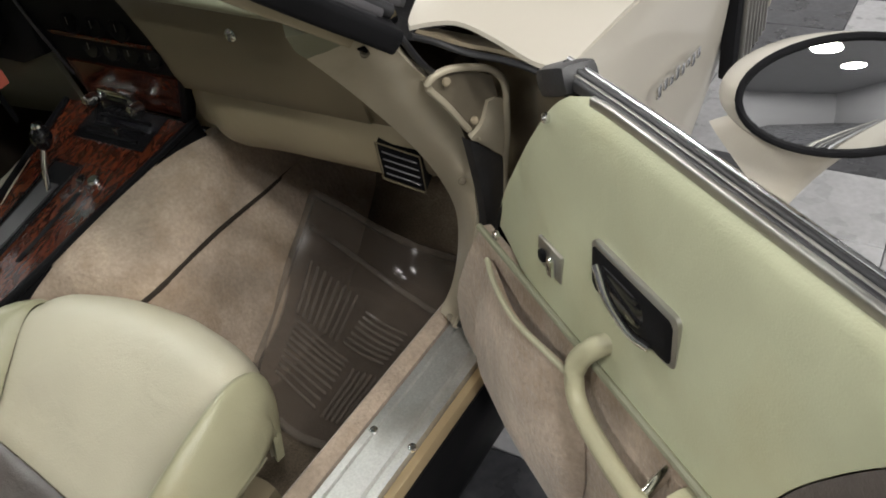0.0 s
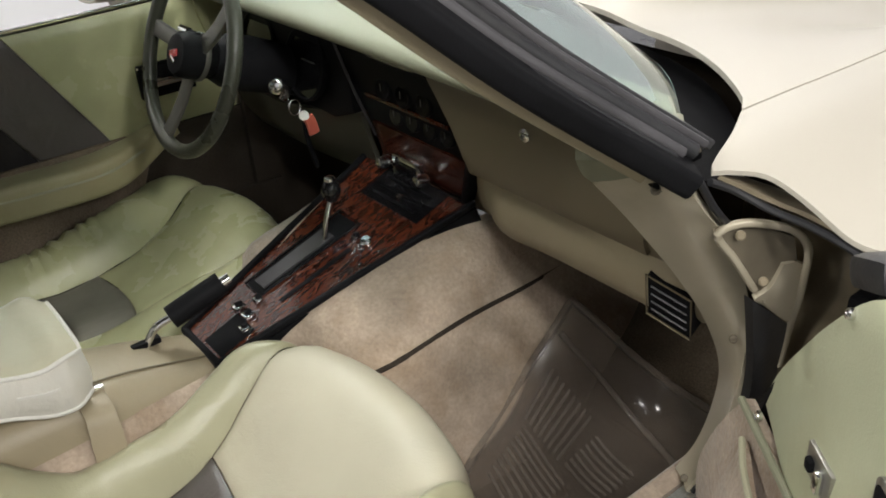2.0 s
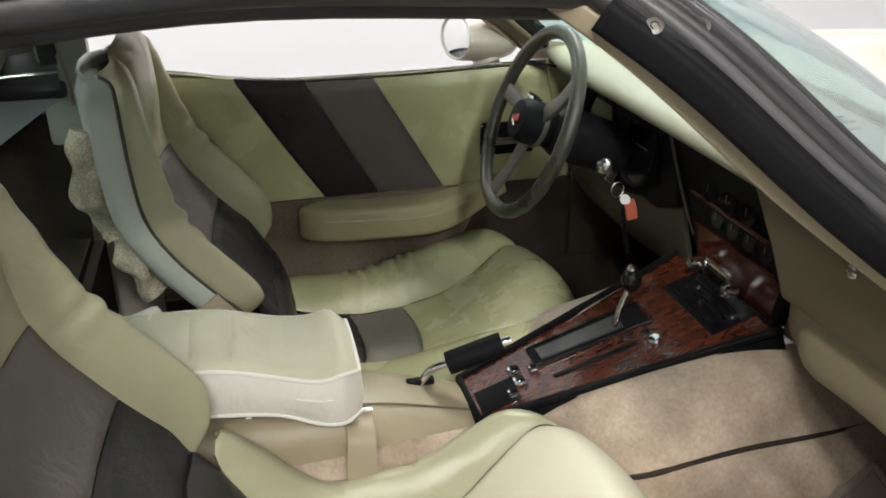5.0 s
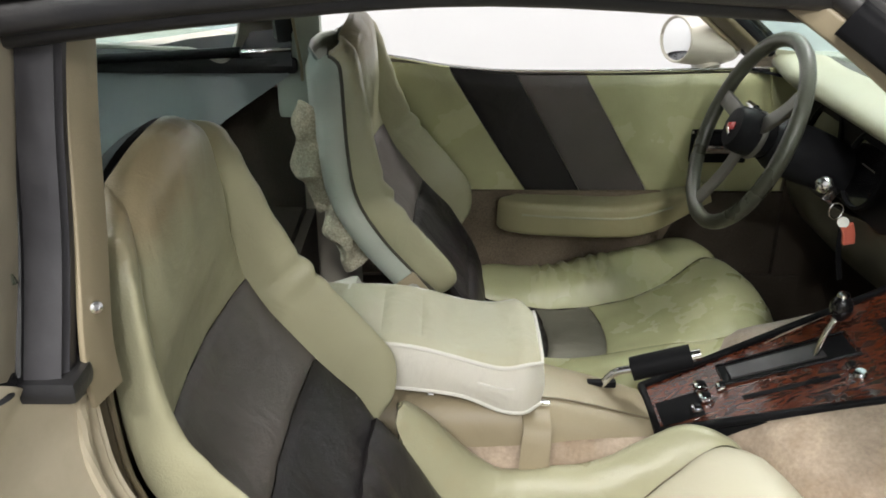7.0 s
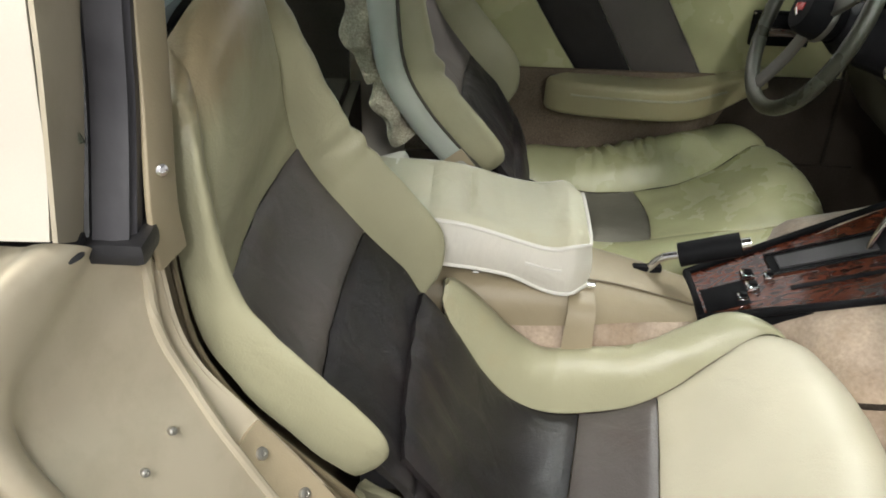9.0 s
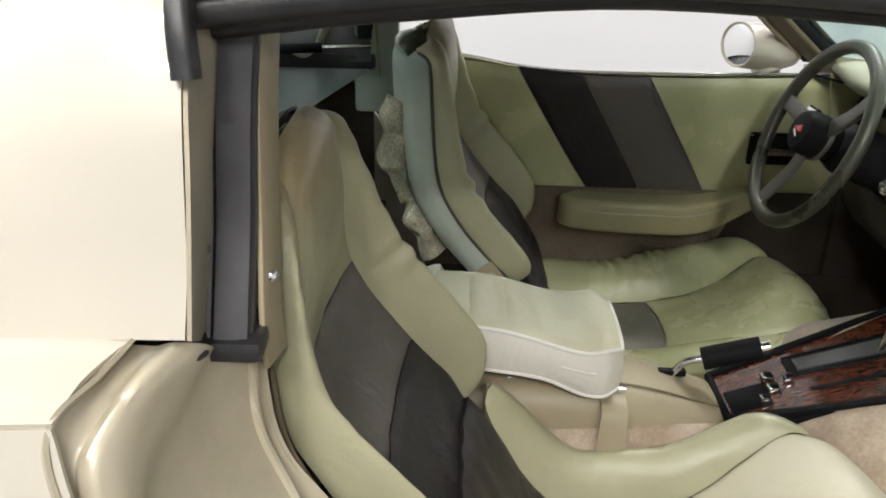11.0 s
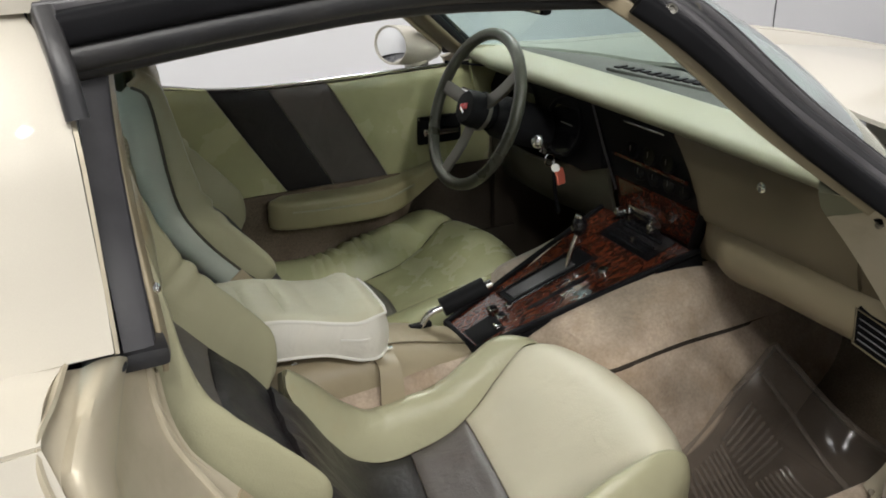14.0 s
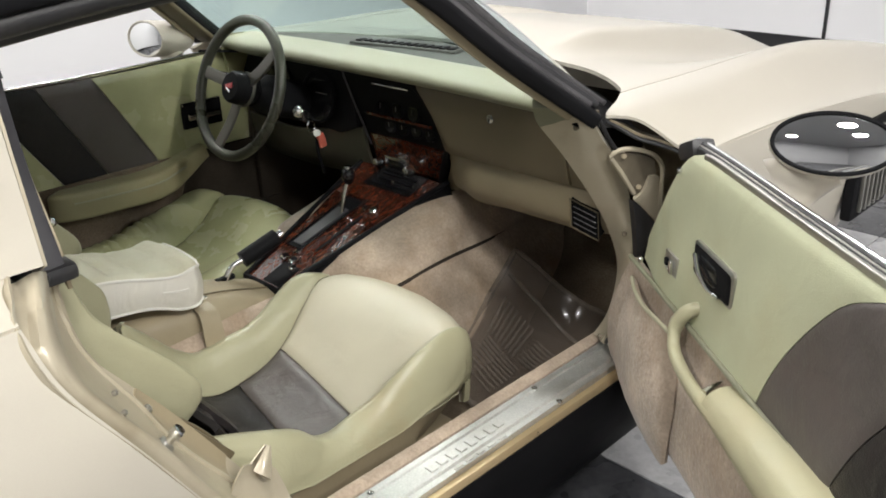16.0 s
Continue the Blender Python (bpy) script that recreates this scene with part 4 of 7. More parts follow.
# toe boards, firewall and driver's side walls: footwell shade is in the colour
for sg in (-1, 1):
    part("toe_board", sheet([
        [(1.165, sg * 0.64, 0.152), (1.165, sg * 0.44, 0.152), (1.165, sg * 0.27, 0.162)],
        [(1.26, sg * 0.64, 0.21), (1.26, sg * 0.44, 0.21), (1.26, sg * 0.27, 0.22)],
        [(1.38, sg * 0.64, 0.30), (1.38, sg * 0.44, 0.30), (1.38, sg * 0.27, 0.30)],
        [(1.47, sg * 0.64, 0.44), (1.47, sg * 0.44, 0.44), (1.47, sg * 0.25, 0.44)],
    ], 16, 8, 0.006, flip=sg > 0), CARPET_SHADED if sg < 0 else CARPET_DK, cabin, "carpeted toe board with footwell shade in its colour")
part("firewall", block((1.46, 0, 0.50), (0.03, 1.30, 0.5), 0.0), CARPET_DK, cabin, "carpeted firewall with footwell shade in its colour")
part("kick_panel", block((1.29, -0.665, 0.42), (0.36, 0.02, 0.60), 0.004), CARPET_SHADED, cabin, "kick panel with footwell shade in its colour")
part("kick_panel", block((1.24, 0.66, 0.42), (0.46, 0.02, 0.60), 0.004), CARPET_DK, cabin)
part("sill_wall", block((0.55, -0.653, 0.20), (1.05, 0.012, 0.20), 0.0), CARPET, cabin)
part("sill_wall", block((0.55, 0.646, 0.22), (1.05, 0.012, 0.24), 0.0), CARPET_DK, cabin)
# tunnel: upper shoulder and lower flank meet in a crease, drawn as a dark line
UP = [[(0.20, -0.05, 0.410), (0.20, -0.085, 0.36), (0.20, -0.100, 0.28), (0.20, -0.115, 0.20)],
      [(0.42, -0.05, 0.400), (0.42, -0.085, 0.370), (0.42, -0.102, 0.30), (0.42, -0.115, 0.22)],
      [(0.62, -0.05, 0.372), (0.62, -0.082, 0.370), (0.62, -0.092, 0.345), (0.62, -0.100, 0.27)],
      [(0.71, -0.075, 0.422), (0.71, -0.094, 0.412), (0.71, -0.102, 0.365), (0.71, -0.125, 0.30)],
      [(0.775, -0.10, 0.455), (0.775, -0.155, 0.445), (0.775, -0.208, 0.425), (0.775, -0.249, 0.387)],
      [(0.95, -0.14, 0.515), (0.95, -0.18, 0.495), (0.95, -0.215, 0.45), (0.95, -0.238, 0.395)],
      [(1.10, -0.16, 0.525), (1.10, -0.19, 0.505), (1.10, -0.215, 0.45), (1.10, -0.228, 0.390)],
      [(1.30, -0.15, 0.520), (1.30, -0.18, 0.49), (1.30, -0.20, 0.44), (1.30, -0.210, 0.38)],
      [(1.46, -0.15, 0.520), (1.46, -0.18, 0.49), (1.46, -0.20, 0.44), (1.46, -0.21, 0.40)]]
part("tunnel_carpet", sheet(UP, 40, 18, 0.006), CARPET, cabin)
part("tunnel_flank", sheet([
    [UP[0][3], (0.20, -0.15, 0.17), (0.20, -0.18, 0.13)],
    [UP[2][3], (0.62, -0.15, 0.19), (0.62, -0.20, 0.12)],
    [UP[4][3], (0.775, -0.290, 0.22), (0.775, -0.325, 0.12)],
    [UP[5][3], (0.95, -0.310, 0.24), (0.95, -0.35, 0.12)],
    [UP[6][3], (1.10, -0.300, 0.26), (1.10, -0.34, 0.13)],
    [UP[8][3], (1.46, -0.26, 0.34), (1.46, -0.30, 0.28)],
], 34, 12, 0.006), CARPET, cabin)
part("carpet_crease", sweep([Vector(UP[k][3]) + Vector((0, -0.004, 0.003)) for k in (3, 4, 5, 6, 7)], circ(0.0048, 8), 30), CARPET_DK, cabin, "dark line along the carpet crease")
part("tunnel_carpet", sheet([[(x, -y, z) for x, y, z in r] for r in UP], 40, 18, 0.006, flip=True), CARPET, cabin)
part("tunnel_flank", sheet([
    [(0.20, 0.115, 0.20), (0.20, 0.18, 0.13)], [(0.58, 0.195, 0.305), (0.58, 0.26, 0.12)], [(0.95, 0.262, 0.36), (0.95, 0.35, 0.12)], [(1.46, 0.21, 0.40), (1.46, 0.30, 0.28)],
], 20, 8, 0.006, flip=True), CARPET, cabin)

floor_mat = thing("floor_mat", "smoky clear plastic floor mat with moulded ribs in the footwell", "floor mat", at=(0.95, -0.46, 0.13))
mg = net([
    [(-0.15, -0.150, 0.006), (-0.155, -0.02, 0.002), (-0.125, 0.10, 0.020)],
    [(-0.03, -0.155, 0.008), (-0.03, -0.01, 0.004), (-0.03, 0.135, 0.055)],
    [(0.06, -0.165, 0.012), (0.06, 0.0, 0.008), (0.05, 0.150, 0.100)],
    [(0.15, -0.165, 0.016), (0.15, 0.0, 0.016), (0.12, 0.158, 0.145)],
    [(0.235, -0.165, 0.034), (0.235, 0.0, 0.044), (0.175, 0.160, 0.190)],
    [(0.285, -0.155, 0.085), (0.280, 0.01, 0.098), (0.210, 0.160, 0.225)],
], 36, 30)
for row in mg:
    for p in row:
        p.z += 0.012 + 0.003 * noise.noise(Vector((p.x * 18, p.y * 18, 0.3)))
part("sheet", grid_bm(mg, 0.003), MATPLASTIC, floor_mat)
rim = [mg[i][0] for i in range(36)] + [mg[35][j] for j in range(1, 30)] + [mg[i][29] for i in range(34, -1, -1)] + [mg[0][j] for j in range(28, 0, -1)]
part("rim", sweep([p + Vector((0, 0, 0.006)) for p in rim], circ(0.008, 8), closed=True, fine=False), RIBPLASTIC, floor_mat)


def on_mat(a, b):
    i, j = a * 35, b * 29
    i0, j0 = min(int(i), 34), min(int(j), 28)
    return mg[i0][j0].lerp(mg[i0 + 1][j0], i - i0).lerp(mg[i0][j0 + 1].lerp(mg[i0 + 1][j0 + 1], i - i0), j - j0) + Vector((0, 0, 0.003))


def rib(a0, b0, a1, b1):
    part("rib", sweep([on_mat(a0 + (a1 - a0) * k / 5, b0 + (b1 - b0) * k / 5) for k in range(6)], rrect(0.0055, 0.006, 0.0015, 1), fine=False), RIBPLASTIC, floor_mat)


for i in range(9):
    rib(0.10 + 0.028 * i, 0.50, 0.13 + 0.028 * i, 0.86)
for i in range(8):
    rib(0.08, 0.14 + 0.04 * i, 0.30, 0.16 + 0.04 * i)
for i in range(8):
    rib(0.38, 0.62 + 0.036 * i, 0.62, 0.66 + 0.036 * i)
for i in range(7):
    rib(0.38 + 0.03 * i, 0.30, 0.40 + 0.03 * i, 0.58)
part("fold", sweep([on_mat(0.66, 0.04), on_mat(0.71, 0.25), on_mat(0.75, 0.5), on_mat(0.77, 0.75), on_mat(0.77, 0.97)], circ(0.007, 10, 0.005), 24), RIBPLASTIC, floor_mat, "raised fold of the mat")
rib(0.06, 0.06, 0.70, 0.06)

# luggage space behind the seats
rear = thing("luggage_bay", "dark carpeted luggage bay behind the seats", "luggage bay", kind="structure", at=(-0.6, 0, 0.4))
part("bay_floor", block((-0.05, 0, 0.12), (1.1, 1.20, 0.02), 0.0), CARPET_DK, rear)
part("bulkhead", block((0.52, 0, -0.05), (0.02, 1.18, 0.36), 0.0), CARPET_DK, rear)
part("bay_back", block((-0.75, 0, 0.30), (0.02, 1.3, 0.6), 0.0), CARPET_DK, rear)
for s in (-1, 1):
    part("side_trim", sheet([
        [(0.49 if s > 0 else 0.40, s * 0.575, 0.440), (0.49 if s > 0 else 0.40, s * 0.577, 0.437), (0.49 if s > 0 else 0.40, s * 0.58, 0.434)],
        [(0.33, s * 0.59, 0.437), (0.33, s * 0.592, 0.38), (0.33, s * 0.595, 0.323)],
        [(0.12, s * 0.60, 0.435), (0.12, s * 0.605, 0.30), (0.12, s * 0.605, 0.17)],
        [(-0.75, s * 0.62, 0.43), (-0.75, s * 0.62, 0.25), (-0.75, s * 0.62, 0.05)],
    ], 14, 8, 0.006, flip=s < 0), SHADE, rear, "grey side trim panel")
    part("side_carpet", block((-0.30, s * 0.60, 0.12), (0.9, 0.02, 0.50), 0.0) if s < 0 else block((-0.10, 0.632, 0.12), (1.20, 0.02, 0.56), 0.0), CARPET_DK, rear)
    part("window_ledge", block((-0.12, s * 0.60, 0.455), (1.26, 0.05, 0.035), 0.01), RUBBER, rear, "black window ledge")
    part("window_sill", sheet([
        [(0.50, s * 0.580, 0.455), (0.50, s * 0.590, 0.50), (0.50, s * 0.600, 0.530)],
        [(0.30, s * 0.590, 0.450), (0.30, s * 0.598, 0.485), (0.30, s * 0.606, 0.506)],
        [(0.10, s * 0.598, 0.440), (0.10, s * 0.604, 0.465), (0.10, s * 0.612, 0.480)],
        [(-0.75, s * 0.622, 0.420), (-0.75, s * 0.634, 0.430), (-0.75, s * 0.65, 0.435)],
    ], 20, 8, 0.008, flip=s < 0), SEALGREY, rear, "dark moulded sill of the rear window")
    if s > 0:
        part("roof_post", block((0.512, 0.600, 0.555), (0.10, 0.03, 0.43), 0.012), SHELL, rear, "grey post trim")
strut = thing("gas_strut", "black gas strut with a bright rod under the hatch glass", "gas strut", at=(-0.3, 0.55, 0.885))
part("tube", sweep([(-0.45, 0, -0.025), (0.10, 0, 0.005)], circ(0.011, 10), 2, fine=False), BLACK, strut)
part("rod", sweep([(0.10, 0, 0.005), (0.205, 0, 0.011)], circ(0.005, 8), 2, fine=False), CHROME, strut)
fleece = thing("fleece_cover", "pale crumpled fleece hanging behind the driver's seat", "fleece", at=(0.020, 0.27, 0.70))
fp = [(-0.045, 0.0, 0.15), (-0.045, 0.0, 0.06), (-0.02, 0.01, -0.04), (0.02, 0.0, -0.13)]
for fold, fp in (("upper_fold", fp[:3]), ("lower_fold", [(-0.010, 0.004, -0.02), (0.006, 0.006, -0.08), (0.030, 0.0, -0.15)])):
    bmf = sweep(fp, circ(1.0, 26), 44, up=(1, 0, 0), scales=lambda k: 0.016 + 0.010 * math.sin(math.pi * min(1, k * 1.1)) + 0.008 * k)
    for v in bmf.verts:
        v.co += Vector((noise.noise(v.co * 28), noise.noise(v.co * 31 + Vector((5, 0, 0))), noise.noise(v.co * 25 + Vector((0, 7, 0))))) * 0.016
    part(fold, bmf, FLEECE, fleece)
bracket = thing("belt_reel", "pale plastic belt reel with a dark bolt behind the armrest", "belt reel", at=(0.045, 0.10, 0.545))
part("cover", block((0, 0, 0), (0.075, 0.07, 0.075), 0.014, Matrix.Rotation(radians(-18), 4, "Y")), PADSIDE, bracket)
part("bolt", lathe([(0.017, 0.0), (0.017, 0.008), (0.010, 0.012)], facing((-0.012, -0.038, 0.0), (0, -1, 0.2)), 16), BLACK, bracket, "dark bolt")
part("latch", block((0.045, -0.01, 0.005), (0.04, 0.05, 0.06), 0.012), BLACK, bracket, "black latch")

# ---------------------------------------------------------------- seats
CUSHION_LINE = [(0.118, 0.500), (0.160, 0.440), (0.215, 0.350), (0.275, 0.288), (0.360, 0.272), (0.480, 0.302), (0.590, 0.368), (0.670, 0.412), (0.712, 0.416), (0.738, 0.392), (0.748, 0.330), (0.738, 0.200)]
BACK_LINE = [(0.165, 0.36), (0.150, 0.41), (0.130, 0.455), (0.088, 0.52), (0.030, 0.585), (-0.022, 0.648), (-0.060, 0.715), (-0.072, 0.785), (-0.077, 0.86), (-0.081, 0.92), (-0.089, 0.962), (-0.116, 0.986)]


def even(pts, n):
    """n points at equal steps along the curve through pts."""
    p = spline(pts, 400)
    s = [0.0]
    for a, b in zip(p, p[1:]):
        s.append(s[-1] + (b - a).length)
    return [Vector([float(np.interp(s[-1] * i / (n - 1), s, [q[k] for q in p])) for k in range(3)]) for i in range(n)]


def on_line(line, v):
    """Place, direction and upper normal at a share of a line in the x-z plane."""
    n = len(line)
    k = max(0.0, min(1.0, v)) * (n - 1)
    i = int(min(k, n - 2))
    d = (line[min(i + 9, n - 1)] - line[max(i - 8, 0)]).normalized()
    return line[i].lerp(line[i + 1], k - i), Vector((-d.z, 0, d.x))


# outline of a cushion bolster: share of its width, share of its rise
HIP = spline([(0.0, 0.0, 0), (0.05, 0.22, 0), (0.17, 0.62, 0), (0.36, 0.92, 0), (0.56, 1.0, 0), (0.77, 0.86, 0), (0.93, 0.48, 0), (1.0, -0.06, 0)], 26)


def seat(name, at, label, head, side, bands, centre_mat, seams, crowns, split, slant=0.0, bow=0.0, wing=(1.0, 1.0), pleats=0.0, nose=0.0, hard=None, deep_shell=0.058, level=0.0, trim=(1.0, 1.0), droop=0.0, dip=0.0):
    """A bucket seat: scooped cushion, banded inserts, high back with bolsters and a hard shell.
    seams: half widths of the insert towards -y and +y, at the rear and at the front."""
    t = thing(name, label, "car seat", "bucket seats", at=at)
    line = even([(x - nose * smooth_step(0.5, 0.7, x), 0, z - level * (z - 0.30) * smooth_step(0.275, 0.20, x) + level * 0.030 * smooth_step(0.2, 0.35, x) * smooth_step(0.6, 0.4, x) - dip * smooth_step(0.48, 0.64, x)) for x, z in CUSHION_LINE], 240)
    bl = spline([(x, 0, z) for x, z in BACK_LINE], 200)

    def front(y, v):
        """How far the front edge draws back towards the corners."""
        a = abs(y)
        return (0.026 * min(1.0, a / 0.2) ** 2 + 0.060 * smooth_step(0.17, 0.275, a) ** 1.2) * smooth_step(0.42, 0.76, v)

    def seam_y(s, v):
        r, f = seams[0 if s < 0 else 1]
        return s * (r + (f - r) * smooth_step(0.42, 0.80, v))

    def half(v):
        return 0.262 - 0.030 * smooth_step(0.70, 0.95, v) - 0.014 * (1 - smooth_step(0.0, 0.16, v))

    def cushion(f, v, lift=0.0):
        """f: 0..1 between the two seams, v: 0..1 from the rear to the front."""
        c, n = on_line(line, v)
        y = seam_y(-1, v) * (1 - f) + seam_y(1, v) * f
        k = 2 * f - 1
        p = c + n * (lift + 0.014 * (1 - k * k) * smooth_step(0.46, 0.68, v) - 0.010 * (1 - k * k) * smooth_step(0.5, 0.3, v))
        return Vector((p.x - front(y, v), y, p.z))

    def hip(s, w, v):
        """w: 0..1 from the seam over the crown, then down the outer side."""
        c, n = on_line(line, v)
        ys, yo = seam_y(s, v), s * half(v)
        xs, rs = crowns[0 if s < 0 else 1]
        rise = curve1(v, xs, rs)
        k = min(1.0, w / 0.72) * 25
        i = int(min(k, 24))
        q = HIP[i].lerp(HIP[i + 1], k - i)
        y = ys + (yo - ys) * q.x
        h = rise * q.y
        h += 0.0022 * noise.noise(Vector((v * 16, q.x * 3, 3.0 + s + at[1])))
        if pleats and s > 0:
            h += pleats * (math.sin(v * 150 + 1.2 * math.sin(v * 31) + 3 * q.x) + 0.5 * noise.noise(Vector((v * 60, q.x * 4, 9)))) * smooth_step(0.14, 0.22, v) * smooth_step(0.50, 0.38, v) * math.sin(math.pi * min(1.0, q.x)) ** 0.6
        p = c + n * h
        p = Vector((p.x - front(y, v), y, p.z))
        if s < 0 and droop:
            # the outer hip falls away behind and runs on below the backrest
            k = smooth_step(-0.35, 0.25, q.x)
            p.z -= droop * (p.z - 0.30) * smooth_step(0.20, 0.02, v) * k
            p.x -= 0.10 * smooth_step(0.20, 0.0, v) * k
            foot_z = 0.302 + 0.25 * max(0.0, c.z - 0.302)
            if q.x > 0.5:
                a = min(1.0, (q.x - 0.5) / 0.5)
                top = c.z + n.z * rise
                top -= droop * (top - 0.30) * smooth_step(0.20, 0.02, v)
                p.z += (foot_z + (top - foot_z) * math.sqrt(max(0.0, 1 - a * a)) - p.z) * smooth_step(0.85, 0.74, v) * smooth_step(0.5, 0.6, q.x)
        if w > 0.72:
            g = (w - 0.72) / 0.28
            low = min(p.z, 0.298 if s < 0 and droop else 0.150)
            p.z += (low - p.z) * g
            p.y -= s * (0.012 * g * g - 0.004 * math.sin(math.pi * g))
        return p

    def back_frame(v):
        k = v * 199
        i = int(min(k, 198))
        c = bl[i].lerp(bl[i + 1], k - i)
        d = (bl[min(i + 26, 199)] - bl[max(i - 26, 0)]).normalized()
        n = Vector((d.z, 0, -d.x))
        hw = curve1(c.z, (0.36, 0.48, 0.58, 0.68, 0.78, 0.86, 0.92, 0.96, 0.99), (0.226, 0.240, 0.245, 0.243, 0.230, 0.218, 0.202, 0.182, 0.142))
        rise = curve1(c.z, (0.36, 0.44, 0.50, 0.56, 0.64, 0.72, 0.80, 0.88, 0.94, 0.99), (0.020, 0.044, 0.066, 0.080, 0.082, 0.074, 0.054, 0.032, 0.020, 0.010))
        return c, n, hw, rise

    def ub(v):
        """Share of the half width at which the seams run up the back."""
        return 0.80 - 0.06 * smooth_step(0.60, 0.80, v)

    def back(f, v, lift=0.0):
        u = (2 * f - 1) * ub(v)
        c, n, hw, rise = back_frame(v)
        k = abs(2 * f - 1)
        scoop = 0.022 * (1 - k ** 2.2) * smooth_step(0.12, 0.3, v) * (1 - smooth_step(0.58, 0.75, v))
        puff = 0.016 * (1 - k ** 2.5) * smooth_step(0.56, 0.68, v)
        p = c + n * (lift - scoop + puff)
        p.z -= 0.030 * abs(u) ** 2.5 * smooth_step(0.70, 1.0, v)
        p.y = u * hw
        return p

    # outline of a back bolster: share of its width, share of its rise, depth
    SEC = spline([(0.0, -0.10, 0.0), (0.07, 0.24, 0.0), (0.24, 0.68, 0.0), (0.48, 0.97, 0.0), (0.72, 1.0, 0.0), (0.98, 0.74, 0.0), (1.08, 0.34, 0.006), (1.08, 0.0, 0.014), (0.96, -0.10, 0.026)], 34)

    def bolster(s, w, v, lift=0.0, end=1.0):
        c, n, hw, rise = back_frame(v)
        k = w * 33
        i = int(min(k, 32))
        q = SEC[i].lerp(SEC[i + 1], k - i)
        x = ub(v) + ((0.985 - 0.10 * (1 - smooth_step(0.82, 0.95, v)) if trim[0 if s < 0 else 1] < 0.95 else 0.985) - ub(v)) * q.x
        lean = wing[0] * (1 - 0.55 * smooth_step(0.42, 0.66, v) * (trim[0] < 0.95)) if s < 0 else wing[1]
        p = c + n * (rise * lean * q.y * end - q.z + lift)
        p.z -= 0.030 * min(1.0, x) ** 2.5 * smooth_step(0.70, 1.0, v)
        p.y = s * hw * (x if end >= 1 else ub(v) + (x - ub(v)) * (0.35 + 0.65 * end))
        return p

    def panel(pname, fn, v0, v1, m, nu, nv, lab="", puff=0.007, folds=0.0):
        """A padded panel between the seams; its edges tuck down into them."""
        g = []
        for i in range(nv):
            r = []
            for j in range(nu):
                f, fv = j / (nu - 1), i / (nv - 1)
                a = v0(f) if callable(v0) else v0
                b = v1(f) if callable(v1) else v1
                v = a + (b - a) * fv
                e = min(f * 9, (1 - f) * 9, fv * (nv - 1) / 3.0, (1 - fv) * (nv - 1) / 3.0, 1.0)
                w = 0.0022 * noise.noise(Vector((f * 7 + at[1] * 9, v * 12, 1.7)))
                w += folds * noise.noise(Vector((f * 9 + 1.4 * math.sin(v * 14), v * 5.5, 4.1)))
                r.append(fn(f, v, puff * math.sqrt(max(0.0, e * (2 - e))) - 0.0015 + w))
            g.append(r)
        return part(pname, grid_bm(g, 0.012, flip=fn is back), m, t, lab)

    def edge(v):
        return lambda f: v + slant * (f - 0.5) + bow * (1 - (2 * f - 1) ** 2)

    def past(v):
        return lambda f: edge(v)(f) + 0.002

    panel("cushion_insert", cushion, past(split[1]), 0.965, centre_mat, 26, 40, "smooth pale front insert of the cushion")
    panel("cushion_band", cushion, past(split[0]), edge(split[1]), bands[2], 26, 18, "grey-brown leather band")
    panel("cushion_band", cushion, 0.0, edge(split[0]), bands[1], 26, 30, "charcoal leather band", folds=0.004)
    for s in (-1, 1):
        g = []
        for i in range(84):
            v = 0.02 + 0.925 * i / 83
            r = []
            for j in range(40):
                p = hip(s, j / 39, v)
                # both ends close in round
                e = math.sqrt(max(0.0, 1 - (1 - min(1.0, i / 7)) ** 2))
                c0 = hip(s, 0.30, v)
                r.append(p if s < 0 and droop else c0.lerp(p, 0.25 + 0.75 * e))
            g.append(r)
        part("cushion_bolster", grid_bm(g, 0.008, flip=s < 0), side, t)
    if droop:
        foot = [hip(-1, 1.0, 0.02 + 0.76 * i / 59) for i in range(60)]
        part("side_welt", sweep([p + Vector((0, -0.001, -0.001)) for p in foot], circ(0.0028, 6), fine=False), THREAD, t, "stitched welt low on the cushion side")
        g = []
        for i, p in enumerate(foot):
            k = smooth_step(42, 59, i)
            g.append([p + Vector((-0.10 * k * f, 0.004 + 0.022 * f * f + 0.05 * k * f, -(p.z - 0.15) * f)) for f in (0.0, 0.2, 0.45, 0.7, 1.0)])
        part("side_skirt", grid_bm(g, 0.005, flip=True), BEIGE, t, "tan vinyl skirt below the cushion")
    panel("back_band", back, 0.01, 0.18, bands[1], 26, 14, "charcoal leather band")
    panel("back_band", back, 0.182, 0.364, bands[1], 26, 20, "charcoal leather band with a worn seam", folds=0.004)
    panel("back_band", back, 0.366, 0.548, bands[0], 26, 20, "grey-brown leather band", folds=0.003)
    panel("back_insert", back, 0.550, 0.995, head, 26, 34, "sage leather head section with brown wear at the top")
    for s in (-1, 1):
        g = []
        for i in range(90):
            v = (0.27 if s < 0 else 0.215) + (0.725 if s < 0 else 0.78) * i / 89
            end = math.sqrt(max(0.0, 1 - (1 - min(1.0, i / 9.0, (89 - i) / 9.0)) ** 2))
            r = []
            for j in range(34):
                w = j / 33
                pull = math.exp(-((v - 0.515) / 0.055) ** 2) * smooth_step(0.85, 0.05, w) * (1.0 if s > 0 or not droop else 0.12)
                crease = 0.0085 * math.sin(v * 105 - w * 9 + s + 1.5 * math.sin(w * 5)) * pull + 0.0016 * noise.noise(Vector((v * 22, w * 4, s)))
                r.append(bolster(s, w, v, crease, end))
            g.append(r)
